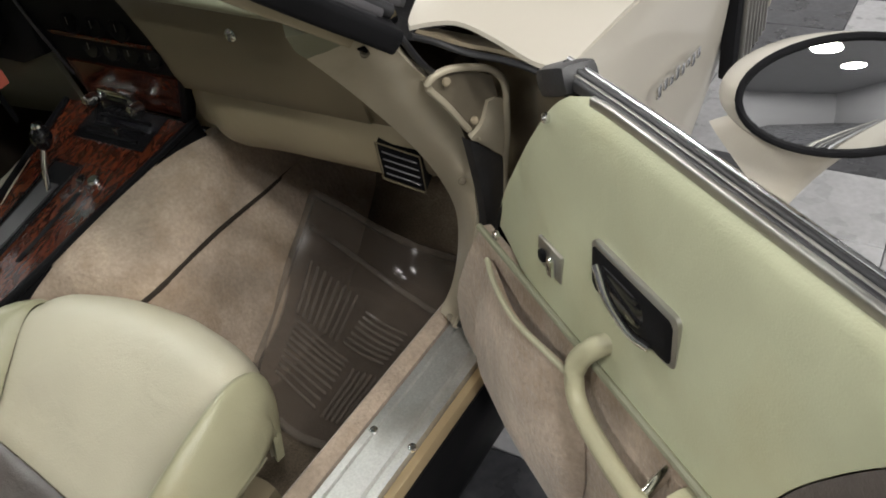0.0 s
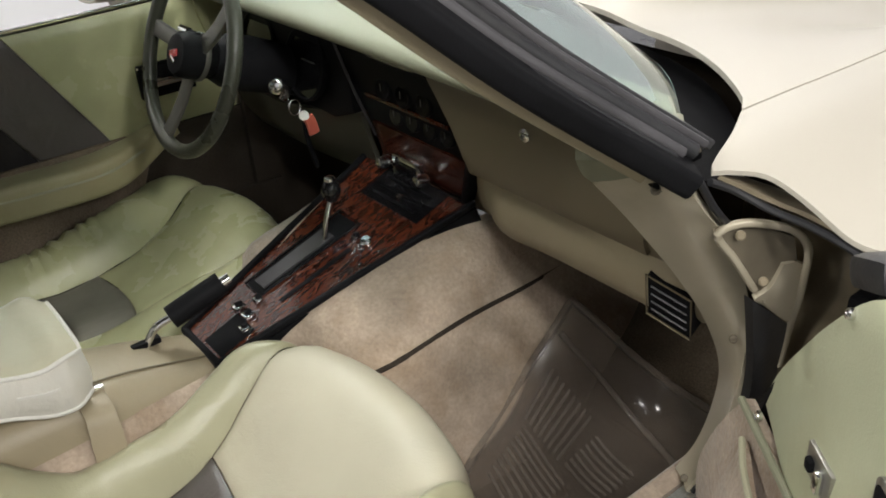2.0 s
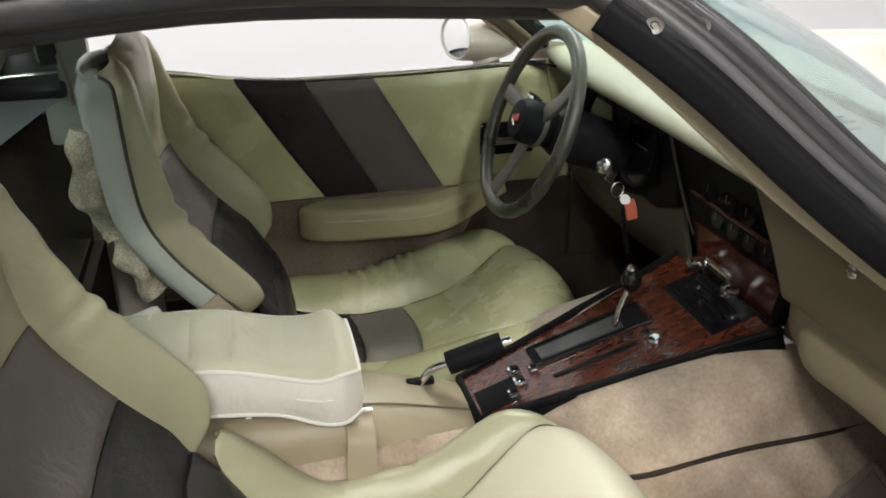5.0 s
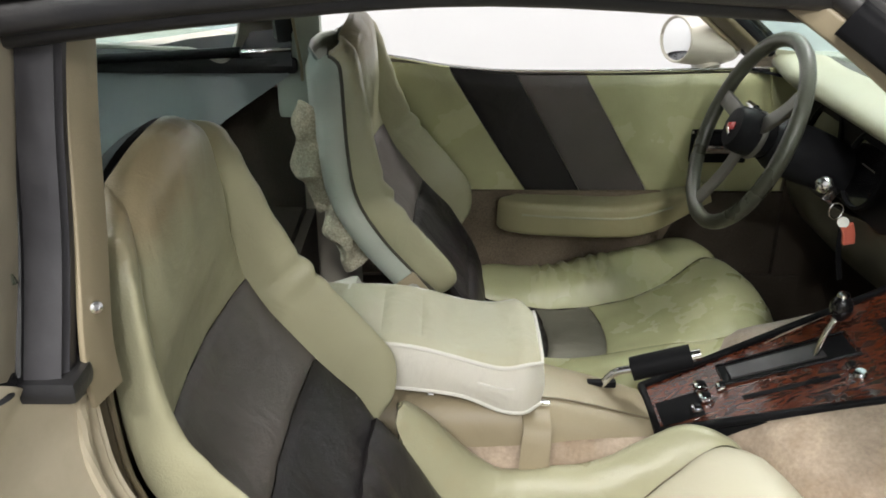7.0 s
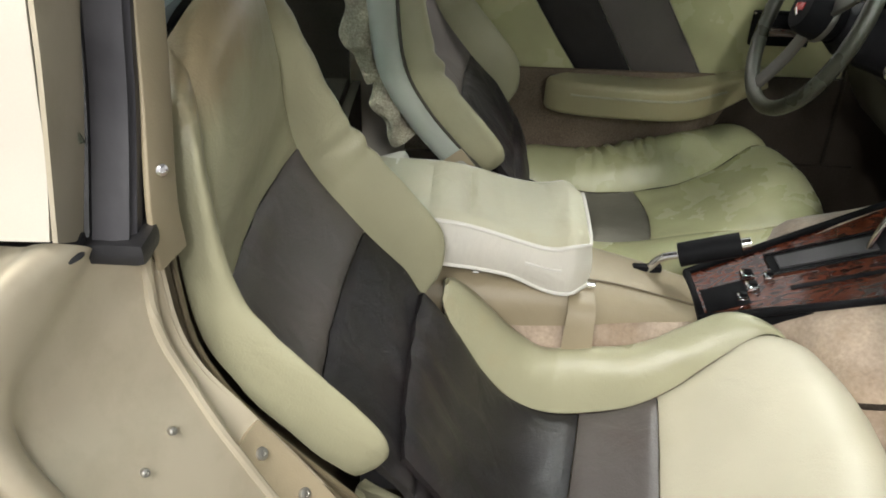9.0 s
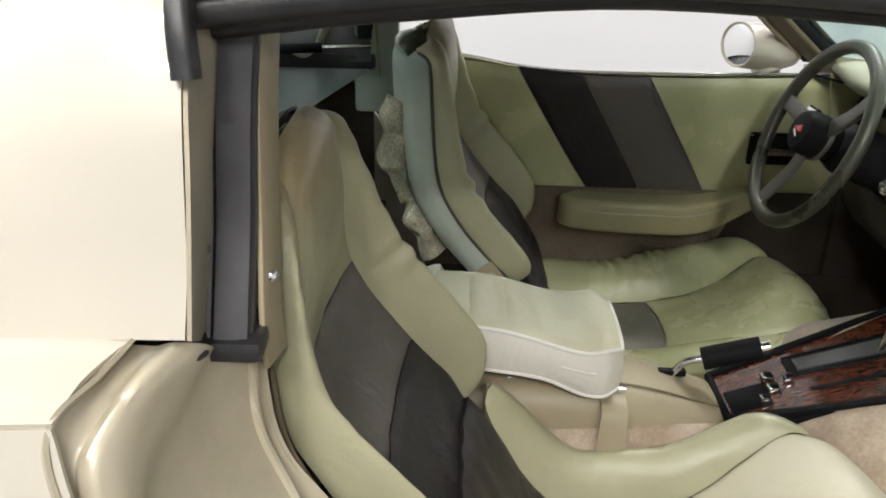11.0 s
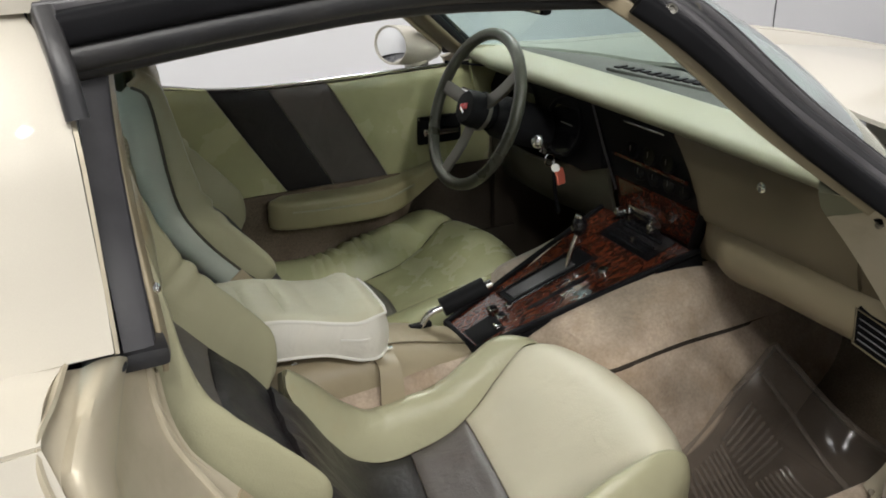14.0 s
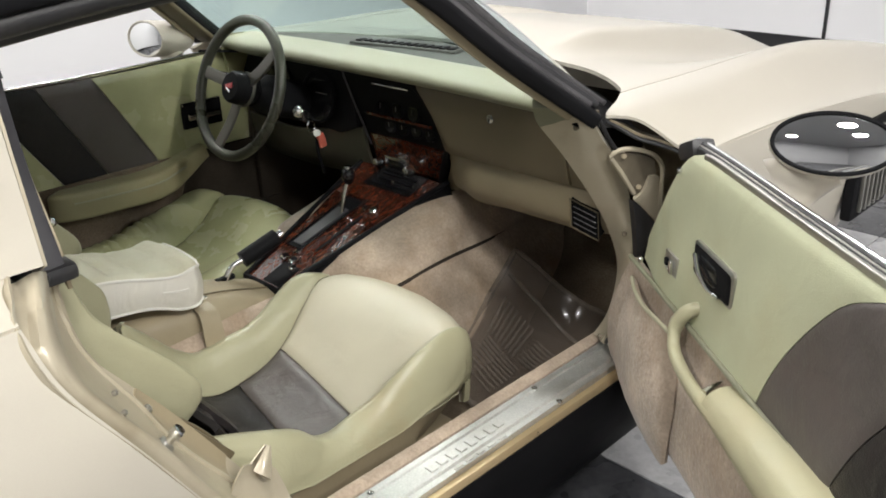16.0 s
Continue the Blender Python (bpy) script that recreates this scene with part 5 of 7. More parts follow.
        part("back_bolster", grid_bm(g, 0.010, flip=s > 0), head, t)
    # hard shell behind
    rows = []
    for i in range(40):
        v = 0.06 + 0.94 * i / 39
        c, n, hw, rise = back_frame(v)
        deep = deep_shell * (1 - 0.55 * smooth_step(0.85, 1.0, v))
        r = []
        for fy, dd in ((0.985, 0.026), (1.0, 0.030), (1.005, 0.045), (0.995, 0.026 + deep * 0.8), (0.96, 0.030 + deep), (0.85, 0.040 + deep), (0.45, 0.062 + deep), (0.0, 0.068 + deep)):
            q = c - n * dd
            q.z -= 0.030 * fy ** 2.5 * smooth_step(0.70, 1.0, v)
            q.y = -hw * fy
            r.append(q)
        m2 = [Vector((q.x, -q.y, q.z)) for q in reversed(r[:-1])]
        rows.append(r + m2)
    part("shell", grid_bm(rows, 0.006), hard or SHELL, t, "hard plastic seat shell")
    for s in (-1, 1):
        pts = []
        for i in range(30):
            v = 0.10 + 0.88 * i / 29
            c, n, hw, rise = back_frame(v)
            q = c - n * 0.024
            q.z -= 0.030 * smooth_step(0.70, 1.0, v)
            q.y = s * hw * 0.985
            pts.append(q)
        part("edge_welt", sweep(pts, circ(0.0035, 8), fine=False), hard or DUSK, t, "dark welt round the seat shell")

    def crown(k, v, lift):
        c, n, hw, rise = back_frame(v)
        p = c + n * lift
        p.z -= 0.030 * abs(k) ** 2.5 * smooth_step(0.70, 1.0, v)
        p.y = k * hw
        return p

    ks = [-0.98 + 1.96 * i / 16 for i in range(17)]
    if hard:
        part("edge_welt", sweep([crown(k, 0.997, -0.022) for k in ks], circ(0.009, 8, 0.006), fine=False), BLACK, t)
        part("top_cap", grid_bm([[crown(k, 0.998, -0.004) for k in ks], [crown(k, 1.0, -0.03) + Vector((0, 0, 0.004)) for k in ks], [crown(k, 0.99, -0.075) for k in ks]], 0.004), BLACK, t, "dark lip behind the seat top")
    # base and hinges
    part("base", block((0.395, 0, 0.155), (0.56, 0.46, 0.10), 0.03), BEIGE, t, "beige moulded seat base")
    for s in (-1, 1):
        part("hinge_plate", block((0, 0, 0), (0.055, 0.006, 0.16), 0.003, Matrix.Translation((0.045, s * 0.254, 0.49)) @ pose(0, 0, 0, 0, -38, 0)), hard or BEIGE, t, "hinge plate with a bolt")
        screw((0.017, s * 0.2575, 0.535), (0, s, 0.1), 0.013, t, "hinge_bolt", STEEL)
        part("slide_rail", block((0.40, s * 0.17, 0.15), (0.50, 0.03, 0.03), 0.004), BLACK, t)
    # stitched seams
    for v in (0.275, 0.46):
        part("seam", sweep([back(0.02 + 0.96 * i / 18, v, 0.0026) for i in range(19)], circ(0.0013, 6), fine=False), THREAD2, t)
    return t


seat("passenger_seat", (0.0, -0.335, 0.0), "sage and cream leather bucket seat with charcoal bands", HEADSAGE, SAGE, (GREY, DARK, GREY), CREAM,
     ((0.168, 0.212), (0.168, 0.212)),
     (((0.0, 0.12, 0.28, 0.45, 0.62, 0.76, 0.90, 1.0), (0.05, 0.06, 0.074, 0.078, 0.060, 0.028, 0.012, 0.006)),
      ((0.0, 0.12, 0.28, 0.40, 0.52, 0.64, 0.76, 0.90, 1.0), (0.03, 0.052, 0.082, 0.088, 0.066, 0.030, 0.012, 0.008, 0.006))),
     (0.345, 0.480), slant=0.06, wing=(0.55, 1.0), trim=(0.90, 0.98), hard=OLIVE, droop=0.20)
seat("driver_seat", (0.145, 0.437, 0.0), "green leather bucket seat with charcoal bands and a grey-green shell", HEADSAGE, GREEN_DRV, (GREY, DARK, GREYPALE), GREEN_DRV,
     ((0.120, 0.205), (0.112, 0.188)),
     (((0.0, 0.12, 0.28, 0.45, 0.62, 0.76, 0.90, 1.0), (0.02, 0.03, 0.040, 0.045, 0.030, 0.014, 0.008, 0.006)),
      ((0.0, 0.12, 0.28, 0.40, 0.52, 0.64, 0.76, 0.90, 1.0), (0.045, 0.055, 0.075, 0.085, 0.075, 0.045, 0.016, 0.008, 0.006))),
     (0.20, 0.345), bow=0.02, wing=(0.42, 0.85), trim=(0.98, 0.98), pleats=0.005, nose=-0.010, deep_shell=0.040, level=0.85, dip=0.018)


# ---------------------------------------------------------------- doors
def mirror_glass(parent, m, w, h, bend=0.32):
    dome = [(0.5 * k / 8, 0.5 * 0.25 * w * w * (1 - (k / 8) ** 2) / bend) for k in range(8, 0, -1)]
    g = lathe([(0.5, -0.003)] + dome + [(0.004, 0.125 * w * w / bend)], m @ Matrix.Diagonal((w, h, 1, 1)), 40)
    return part("mirror_glass", g, MIRROR, parent, "silver mirror glass")


def wing_mirror(name, at, normal, foot, label, w=0.184, h=0.086, rim_mat=None):
    """A bullet shaped door mirror on a foot."""
    t = thing(name, label, "wing mirror", "wing mirrors")
    rim_mat = rim_mat or BLACK
    m = facing(at, normal)
    prof = [(0.495, 0.004), (0.512, 0.005), (0.528, -0.002), (0.535, -0.03), (0.52, -0.065), (0.47, -0.10), (0.37, -0.128), (0.22, -0.146), (0.08, -0.152), (0.01, -0.153)]
    part("housing", lathe(prof, m @ Matrix.Diagonal((w, h, 1, 1)), 44), PAINT, t)
    part("rim", sweep([m @ Vector((0.5 * w * math.cos(a), 0.5 * h * math.sin(a), 0.005)) for a in [2 * math.pi * i / 44 for i in range(44)]], circ(0.003, 8), closed=True, fine=False), rim_mat, t)
    mirror_glass(t, m @ Matrix.Translation((0, 0, 0.0045)), w * 0.97, h * 0.97)
    c = m @ Vector((0, -0.02, -0.06))
    part("foot", sweep([c, c.lerp(Vector(foot), 0.5), Vector(foot)], circ(0.040, 14, 0.026), 8, up=(1, 0, 0), scales=lambda k: 0.9 + 0.35 * k * k), PAINT, t)
    return t


def on_door(u, z, off=0.0):
    """A place on the open door: along it, height, and towards the cabin."""
    return Vector((u, -off, z))


U = Vector((-0.6112, -0.7915, 0.0))
N = Vector((-0.7915, 0.6112, 0.0))
door = thing("passenger_door", "open passenger door trimmed in pale green vinyl, charcoal stripes and tan carpet", "car door", "doors")
door.matrix_world = Matrix(((U.x, -N.x, 0, 0.931), (U.y, -N.y, 0, -0.808), (0, 0, 1, 0), (0, 0, 0, 1)))


def door_off(u, z):
    """How far the vinyl lies towards the cabin."""
    return curve1(z, (0.575, 0.62, 0.70, 0.77, 0.82, 0.848, 0.860), (0.006, 0.004, -0.004, -0.009, -0.012, -0.017, -0.028)) - 0.02 * smooth_step(0.16, 0.0, u)


def front_edge(z):
    return curve1(z, (0.575, 0.65, 0.73, 0.79, 0.83, 0.852, 0.860), (0.000, 0.032, 0.090, 0.140, 0.175, 0.205, 0.235))


def stripe_a(z):
    return curve1(z, (0.575, 0.65, 0.70, 0.768, 0.818, 0.860), (0.534, 0.563, 0.590, 0.640, 0.692, 0.778))


def stripe_b(z):
    return stripe_a(z) + 0.195 - 0.02 * smooth_step(0.7, 0.86, z)


def stripe_c(z):
    return stripe_a(z) + 0.40


def vinyl(parent, pname, a, b, m, off, lab="", nu=26, nz=26, z0=0.580, z1=0.860):
    g = []
    for i in range(nz):
        z = z0 + (z1 - z0) * i / (nz - 1)
        r = []
        for j in range(nu):
            f = j / (nu - 1)
            u = a(z) + (b(z) - a(z)) * f
            e = min(1.0, f * (nu - 1) / 1.5, (1 - f) * (nu - 1) / 1.5)
            r.append(on_door(u, z, off(u, z) - 0.003 * (1 - e)))
        g.append(r)
    return part(pname, grid_bm(g, 0.012, flip=True), m, parent, lab)


vinyl(door, "vinyl_panel", front_edge, lambda z: stripe_a(z) - 0.002, GREEN, door_off, "pale green vinyl door card")
vinyl(door, "stripe", stripe_a, lambda z: stripe_b(z) - 0.002, GREY, door_off, "grey-brown leather stripe")
vinyl(door, "stripe", stripe_b, lambda z: stripe_c(z) - 0.002, DARK, door_off, "charcoal leather stripe")
vinyl(door, "vinyl_panel", stripe_c, lambda z: 1.14, GREEN, door_off, "", 10)
part("welt", sweep([on_door(u, 0.580, 0.009) for u in (0.0, 0.2, 0.5, 0.8, 1.14)], circ(0.005, 8), 30), DASHPAD, door, "pale green welt under the door card")
# carpeted lower door with a pocket
CP = [[on_door(-0.010, 0.572, 0.0), on_door(-0.05, 0.50, 0.012), on_door(-0.085, 0.40, 0.022), on_door(-0.070, 0.31, 0.016), on_door(-0.02, 0.255, -0.02), on_door(0.0, 0.235, -0.07)],
      [on_door(0.10, 0.574, 0.0), on_door(0.09, 0.50, 0.016), on_door(0.08, 0.40, 0.026), on_door(0.08, 0.31, 0.020), on_door(0.09, 0.25, -0.02), on_door(0.09, 0.23, -0.07)],
      [on_door(0.35, 0.574, 0.0), on_door(0.35, 0.50, 0.016), on_door(0.35, 0.40, 0.030), on_door(0.35, 0.32, 0.024), on_door(0.35, 0.26, -0.02), on_door(0.35, 0.235, -0.07)],
      [on_door(0.75, 0.574, 0.0), on_door(0.75, 0.50, 0.016), on_door(0.75, 0.40, 0.030), on_door(0.75, 0.32, 0.024), on_door(0.75, 0.26, -0.02), on_door(0.75, 0.235, -0.07)],
      [on_door(1.13, 0.574, 0.0), on_door(1.13, 0.50, 0.016), on_door(1.10, 0.40, 0.026), on_door(1.06, 0.32, 0.020), on_door(1.0, 0.26, -0.02), on_door(1.0, 0.235, -0.07)]]
part("carpet_panel", sheet(CP, 40, 26, 0.012, flip=True), CARPET, door, "tan carpet on the lower door")
part("map_pocket", sheet([
    [on_door(0.035, 0.548, 0.014), on_door(0.02, 0.45, 0.034), on_door(0.03, 0.36, 0.042), on_door(0.08, 0.30, 0.034)],
    [on_door(0.16, 0.556, 0.040), on_door(0.16, 0.45, 0.056), on_door(0.16, 0.36, 0.056), on_door(0.17, 0.29, 0.036)],
    [on_door(0.25, 0.552, 0.028), on_door(0.275, 0.45, 0.048), on_door(0.285, 0.36, 0.050), on_door(0.28, 0.29, 0.036)],
    [on_door(0.285, 0.535, 0.016), on_door(0.315, 0.44, 0.030), on_door(0.315, 0.38, 0.034), on_door(0.30, 0.30, 0.032)],
], 26, 18, 0.006, flip=True), CARPET, door, "tan carpet map pocket")
part("pocket_binding", sweep([on_door(0.035, 0.550, 0.016), on_door(0.10, 0.557, 0.034), on_door(0.17, 0.557, 0.041), on_door(0.25, 0.553, 0.030), on_door(0.285, 0.537, 0.018)], circ(0.004, 8), 24), THREAD, door, "worn brown binding of the pocket")
# inside latch bezel
hb = Matrix.Translation(on_door(0.349, 0.701, -0.005))


def door_plate(w, h, r, y0, y1, m, cx=0.0, cz=0.0):
    """A plate with rounded corners on the door card."""
    bm = bmesh.new()
    o = rrect(w, h, r, 5)
    k = 0.0025
    rings = [[bm.verts.new(m @ Vector((cx + x * f, y, cz + z * f))) for x, z in o] for y, f in ((y1, 1.0), (y0 + k, 1.0), (y0, 1.0 - 2 * k / h))]
    n = len(o)
    for a, b in zip(rings, rings[1:]):
        for i in range(n):
            bm.faces.new((a[i], a[(i + 1) % n], b[(i + 1) % n], b[i]))
    bm.faces.new(rings[-1])
    return bm


part("handle_plate", door_plate(0.148, 0.062, 0.010, -0.006, 0.012, hb), STEEL, door, "chrome door latch bezel")
part("latch_plate", door_plate(0.138, 0.052, 0.008, -0.0085, 0.0, hb), BLACK, door, "black latch plate")
part("latch_cup", door_plate(0.084, 0.036, 0.016, -0.0105, -0.004, hb, -0.014, -0.001), BLACKGLOSS, door)
part("latch_lever", sweep([hb @ Vector((-0.052, -0.012, 0.012)), hb @ Vector((-0.02, -0.018, -0.006)), hb @ Vector((0.02, -0.018, -0.018)), hb @ Vector((0.045, -0.012, -0.020))], rrect(0.009, 0.006, 0.002), 14), CHROME, door, "chrome latch lever")
sb = Matrix.Translation(on_door(0.191, 0.648, 0.000))
part("switch_plate", block((0, 0, 0), (0.054, 0.008, 0.038), 0.003, sb), STEEL, door, "dull bright switch plate")
part("switch_key", block((0.010, -0.006, -0.002), (0.012, 0.010, 0.024), 0.003, sb), CHROME, door)
part("switch_key", block((-0.012, -0.006, 0.0), (0.012, 0.008, 0.014), 0.003, sb), BLACK, door)
# pull strap and armrest
part("pull_handle", sweep([on_door(0.318, 0.622, -0.004), on_door(0.308, 0.614, 0.014), on_door(0.294, 0.588, 0.026), on_door(0.296, 0.560, 0.032), on_door(0.320, 0.540, 0.037), on_door(0.38, 0.532, 0.042), on_door(0.46, 0.534, 0.046), on_door(0.58, 0.542, 0.050), on_door(0.80, 0.550, 0.052), on_door(1.05, 0.552, 0.050)], circ(0.011, 12, 0.013), 50), TANTOP, door, "padded pale tan-green pull handle")
part("armrest", sheet([
    [on_door(0.47, 0.556, 0.0), on_door(0.47, 0.558, 0.022), on_door(0.47, 0.548, 0.040), on_door(0.47, 0.532, 0.044), on_door(0.47, 0.515, 0.02)],
    [on_door(0.58, 0.570, 0.0), on_door(0.58, 0.574, 0.024), on_door(0.58, 0.560, 0.046), on_door(0.58, 0.53, 0.050), on_door(0.58, 0.505, 0.02)],
    [on_door(0.80, 0.574, 0.0), on_door(0.80, 0.578, 0.026), on_door(0.80, 0.564, 0.050), on_door(0.80, 0.52, 0.052), on_door(0.80, 0.485, 0.02)],
    [on_door(1.06, 0.574, 0.0), on_door(1.06, 0.576, 0.026), on_door(1.06, 0.562, 0.048), on_door(1.06, 0.52, 0.050), on_door(1.06, 0.485, 0.02)],
], 26, 24, 0.01), TANTOP, door, "padded pale tan-green armrest")
part("armrest_seam", sweep([on_door(0.48, 0.562, 0.014), on_door(0.60, 0.578, 0.014), on_door(0.80, 0.581, 0.014), on_door(1.05, 0.579, 0.014)], circ(0.003, 6), 20), THREAD, door)
part("lock_knob", sweep([on_door(0.432, 0.548, 0.004), on_door(0.444, 0.544, 0.040)], circ(0.007, 10), 4), CHROME, door, "chrome lock knob")
# belt line: trim strip, window seal and outer moulding
for nm, du, dz, off, prof, m, lab in (
        ("belt_trim", 0.235, 0.860, -0.026, rrect(0.008, 0.012, 0.003), STEEL, "dull bright belt trim"),
        ("window_seal", 0.19, 0.857, -0.0335, rrect(0.008, 0.016, 0.005), RUBBER, "black window seal"),
        ("window_glass_slot", 0.175, 0.858, -0.0385, rrect(0.004, 0.012, 0.001), STEEL, "bright slot moulding"),
        ("window_seal", 0.150, 0.858, -0.0435, rrect(0.008, 0.018, 0.004), RUBBER, ""),
        ("belt_moulding", 0.145, 0.861, -0.0505, rrect(0.007, 0.013, 0.004), CHROME, "bright outer belt moulding")):
    part(nm, sweep([on_door(du, dz - 0.004, off), on_door(0.30, dz, off), on_door(0.6, dz + 0.001, off), on_door(1.15, dz + 0.006, off)], prof, 30), m, door, lab)
part("window_channel", block((0, 0, 0), (0.070, 0.045, 0.034), 0.012, Matrix.Translation(on_door(0.150, 0.842, -0.045)) @ pose(0, 0, 0, 0, -24, 0)), RUBBER, door, "black rubber window channel end")
part("door_front_edge", sheet([
    [on_door(0.175, 0.838, -0.030), on_door(0.15, 0.832, -0.055), on_door(0.14, 0.825, -0.075)],
    [on_door(0.065, 0.69, -0.028), on_door(0.055, 0.69, -0.08), on_door(0.055, 0.69, -0.13)],
    [on_door(0.00, 0.55, -0.01), on_door(0.00, 0.55, -0.09), on_door(0.02, 0.55, -0.165)],
    [on_door(0.0, 0.26, -0.01), on_door(0.01, 0.26, -0.08), on_door(0.03, 0.26, -0.15)],
], 18, 10, 0.006, flip=True), BLACK, door, "black front edge of the door")
part("outer_skin", sheet([
    [on_door(0.15, 0.856, -0.056), on_door(0.09, 0.76, -0.115), on_door(0.04, 0.55, -0.170), on_door(0.05, 0.25, -0.15)],
    [on_door(0.60, 0.858, -0.056), on_door(0.60, 0.76, -0.118), on_door(0.60, 0.55, -0.172), on_door(0.60, 0.22, -0.15)],
    [on_door(1.15, 0.862, -0.056), on_door(1.17, 0.76, -0.115), on_door(1.12, 0.55, -0.160), on_door(1.0, 0.22, -0.14)],
], 24, 18, 0.006), PAINT, door)
part("door_bottom", sheet([
    [on_door(0.02, 0.232, -0.06), on_door(0.04, 0.226, -0.10), on_door(0.05, 0.232, -0.15)],
    [on_door(1.0, 0.222, -0.06), on_door(1.0, 0.216, -0.10), on_door(1.0, 0.222, -0.14)],
], 10, 6, 0.006), JAMB, door)
part("door_rear_edge", sheet([
    [on_door(1.145, 0.857, -0.024), on_door(1.15, 0.857, -0.065)],
    [on_door(1.145, 0.57, 0.0), on_door(1.13, 0.57, -0.16)],
    [on_door(1.0, 0.23, 0.012), on_door(1.0, 0.23, -0.145)],
], 14, 6, 0.006), JAMB, door)
screw(on_door(0.045, 0.592, 0.006), (0, -1, 0.1), 0.007, door)
screw(on_door(0.165, 0.812, -0.010), (0, -1, 0.3), 0.006, door)

wing_mirror("wing_mirror", (0.722, -1.240, 0.942), (-0.85, -0.36, 0.38), (0.735, -1.170, 0.858), "silver-beige passenger wing mirror reflecting the showroom lamps", 0.157, 0.083)
wing_mirror("wing_mirror", (0.747, 0.748, 0.882), (-0.970, -0.20, 0.13), (0.815, 0.738, 0.812), "silver-beige driver's wing mirror on the far door", 0.150, 0.098, PAINT)

ddoor = thing("driver_door", "closed driver's door in green vinyl with charcoal stripes", "car door", "doors")


def ddoor_y(z):
    return 0.672 + 0.12 * (0.81 - z) + 0.02 * smooth_step(0.79, 0.835, z)


def dpanel(pname, a, b, m, lab="", z0=0.530, z1=0.814, nu=14, nz=20, bulge=0.0):
    g = []
    for i in range(nz):
        f = i / (nz - 1)
        z = z0 + (z1 - z0) * f
        r = []
        for j in range(nu):
            k = j / (nu - 1)
            x = a(z) + (b(z) - a(z)) * k
            zz = z + 0.030 * smooth_step(0.42, 0.05, x) * f + 0.008 * smooth_step(0.55, 0.95, x) * f
            e = min(1.0, k * (nu - 1) / 1.2, (1 - k) * (nu - 1) / 1.2)
            r.append(Vector((x, ddoor_y(z) + 0.003 * (1 - e) - bulge * math.sin(math.pi * f), zz)))
        g.append(r)
    return part(pname, grid_bm(g, 0.012, flip=True), m, ddoor, lab)


def dl(x_top, x_bot):
    return lambda z: x_bot + (x_top - x_bot) * (z - 0.545) / (0.812 - 0.545)


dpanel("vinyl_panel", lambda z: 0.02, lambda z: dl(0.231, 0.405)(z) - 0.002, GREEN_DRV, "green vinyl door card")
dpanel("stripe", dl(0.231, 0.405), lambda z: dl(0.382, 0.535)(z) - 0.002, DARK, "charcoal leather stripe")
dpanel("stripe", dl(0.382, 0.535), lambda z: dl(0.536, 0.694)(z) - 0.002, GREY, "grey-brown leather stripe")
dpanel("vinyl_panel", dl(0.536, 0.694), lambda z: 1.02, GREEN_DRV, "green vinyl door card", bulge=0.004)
# carpet below the armrest: shadow and stain both put into its brown
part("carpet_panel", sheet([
    [(0.02, 0.704, 0.535), (0.02, 0.700, 0.44), (0.02, 0.69, 0.32)], [(0.80, 0.704, 0.535), (0.76, 0.700, 0.44), (0.70, 0.69, 0.32)]], 8, 8, 0.01), CARPET_SHADED, ddoor, "tan carpet on the lower door")
# same door carpet, coloured near black for the shade under the dash
part("kick_board", sheet([[(0.802, 0.704, 0.533), (0.762, 0.700, 0.44), (0.702, 0.69, 0.32)], [(1.05, 0.704, 0.533), (1.05, 0.700, 0.44), (1.05, 0.69, 0.32)]], 8, 8, 0.01), CARPET_DK, ddoor, "door carpet with footwell shade in its colour")
arm = [(0.37, 0.70, 0.490), (0.40, 0.675, 0.488), (0.50, 0.662, 0.486), (0.65, 0.664, 0.484), (0.75, 0.680, 0.505), (0.84, 0.70, 0.535)]
part("armrest", sweep(arm, rrect(0.085, 0.080, 0.014, 4), 30, scales=lambda k: 0.80 + 0.20 * smooth_step(0, 0.1, k) - 0.40 * smooth_step(0.6, 1.0, k)), TANARM, ddoor, "padded tan-green armrest")
part("armrest_seam", sweep([(x, y - 0.043, z + 0.012) for x, y, z in arm[1:5]], circ(0.003, 6), 20), THREAD, ddoor)
part("handle_plate", block((0.850, 0.682, 0.652), (0.130, 0.016, 0.078), 0.004), BLACK, ddoor, "black latch plate")
part("latch_lever", block((0.850, 0.669, 0.650), (0.108, 0.014, 0.022), 0.005), CHROME, ddoor, "chrome latch lever")
part("handle_trim", block((0.845, 0.677, 0.686), (0.120, 0.006, 0.006), 0.002), CHROME, ddoor)
part("belt_moulding", sweep([(0.02, 0.705, 0.859), (0.13, 0.702, 0.846), (0.25, 0.700, 0.826), (0.40, 0.700, 0.819), (0.70, 0.702, 0.821), (1.0, 0.705, 0.827)], rrect(0.008, 0.008, 0.002), 30), CHROME, ddoor, "bright belt moulding")
part("outer_skin", sheet([
    [(0.0, 0.72, 0.856), (0.0, 0.80, 0.80), (0.0, 0.83, 0.60), (0.0, 0.78, 0.20)],
    [(0.40, 0.715, 0.812), (0.4, 0.80, 0.77), (0.4, 0.83, 0.60), (0.4, 0.78, 0.20)],
    [(1.06, 0.72, 0.822), (1.08, 0.84, 0.78), (1.10, 0.87, 0.60), (1.12, 0.82, 0.20)]], 20, 14, 0.006, flip=True), PAINT, ddoor)

# ---------------------------------------------------------------- dashboard
dash = thing("dashboard", "pale green and olive dashboard with a black centre stack", "dashboard")
PADP = [(0.990, 0.826), (0.945, 0.832), (0.915, 0.842), (0.902, 0.856), (0.912, 0.872), (0.950, 0.882), (1.005, 0.885), (1.03, 0.86)]


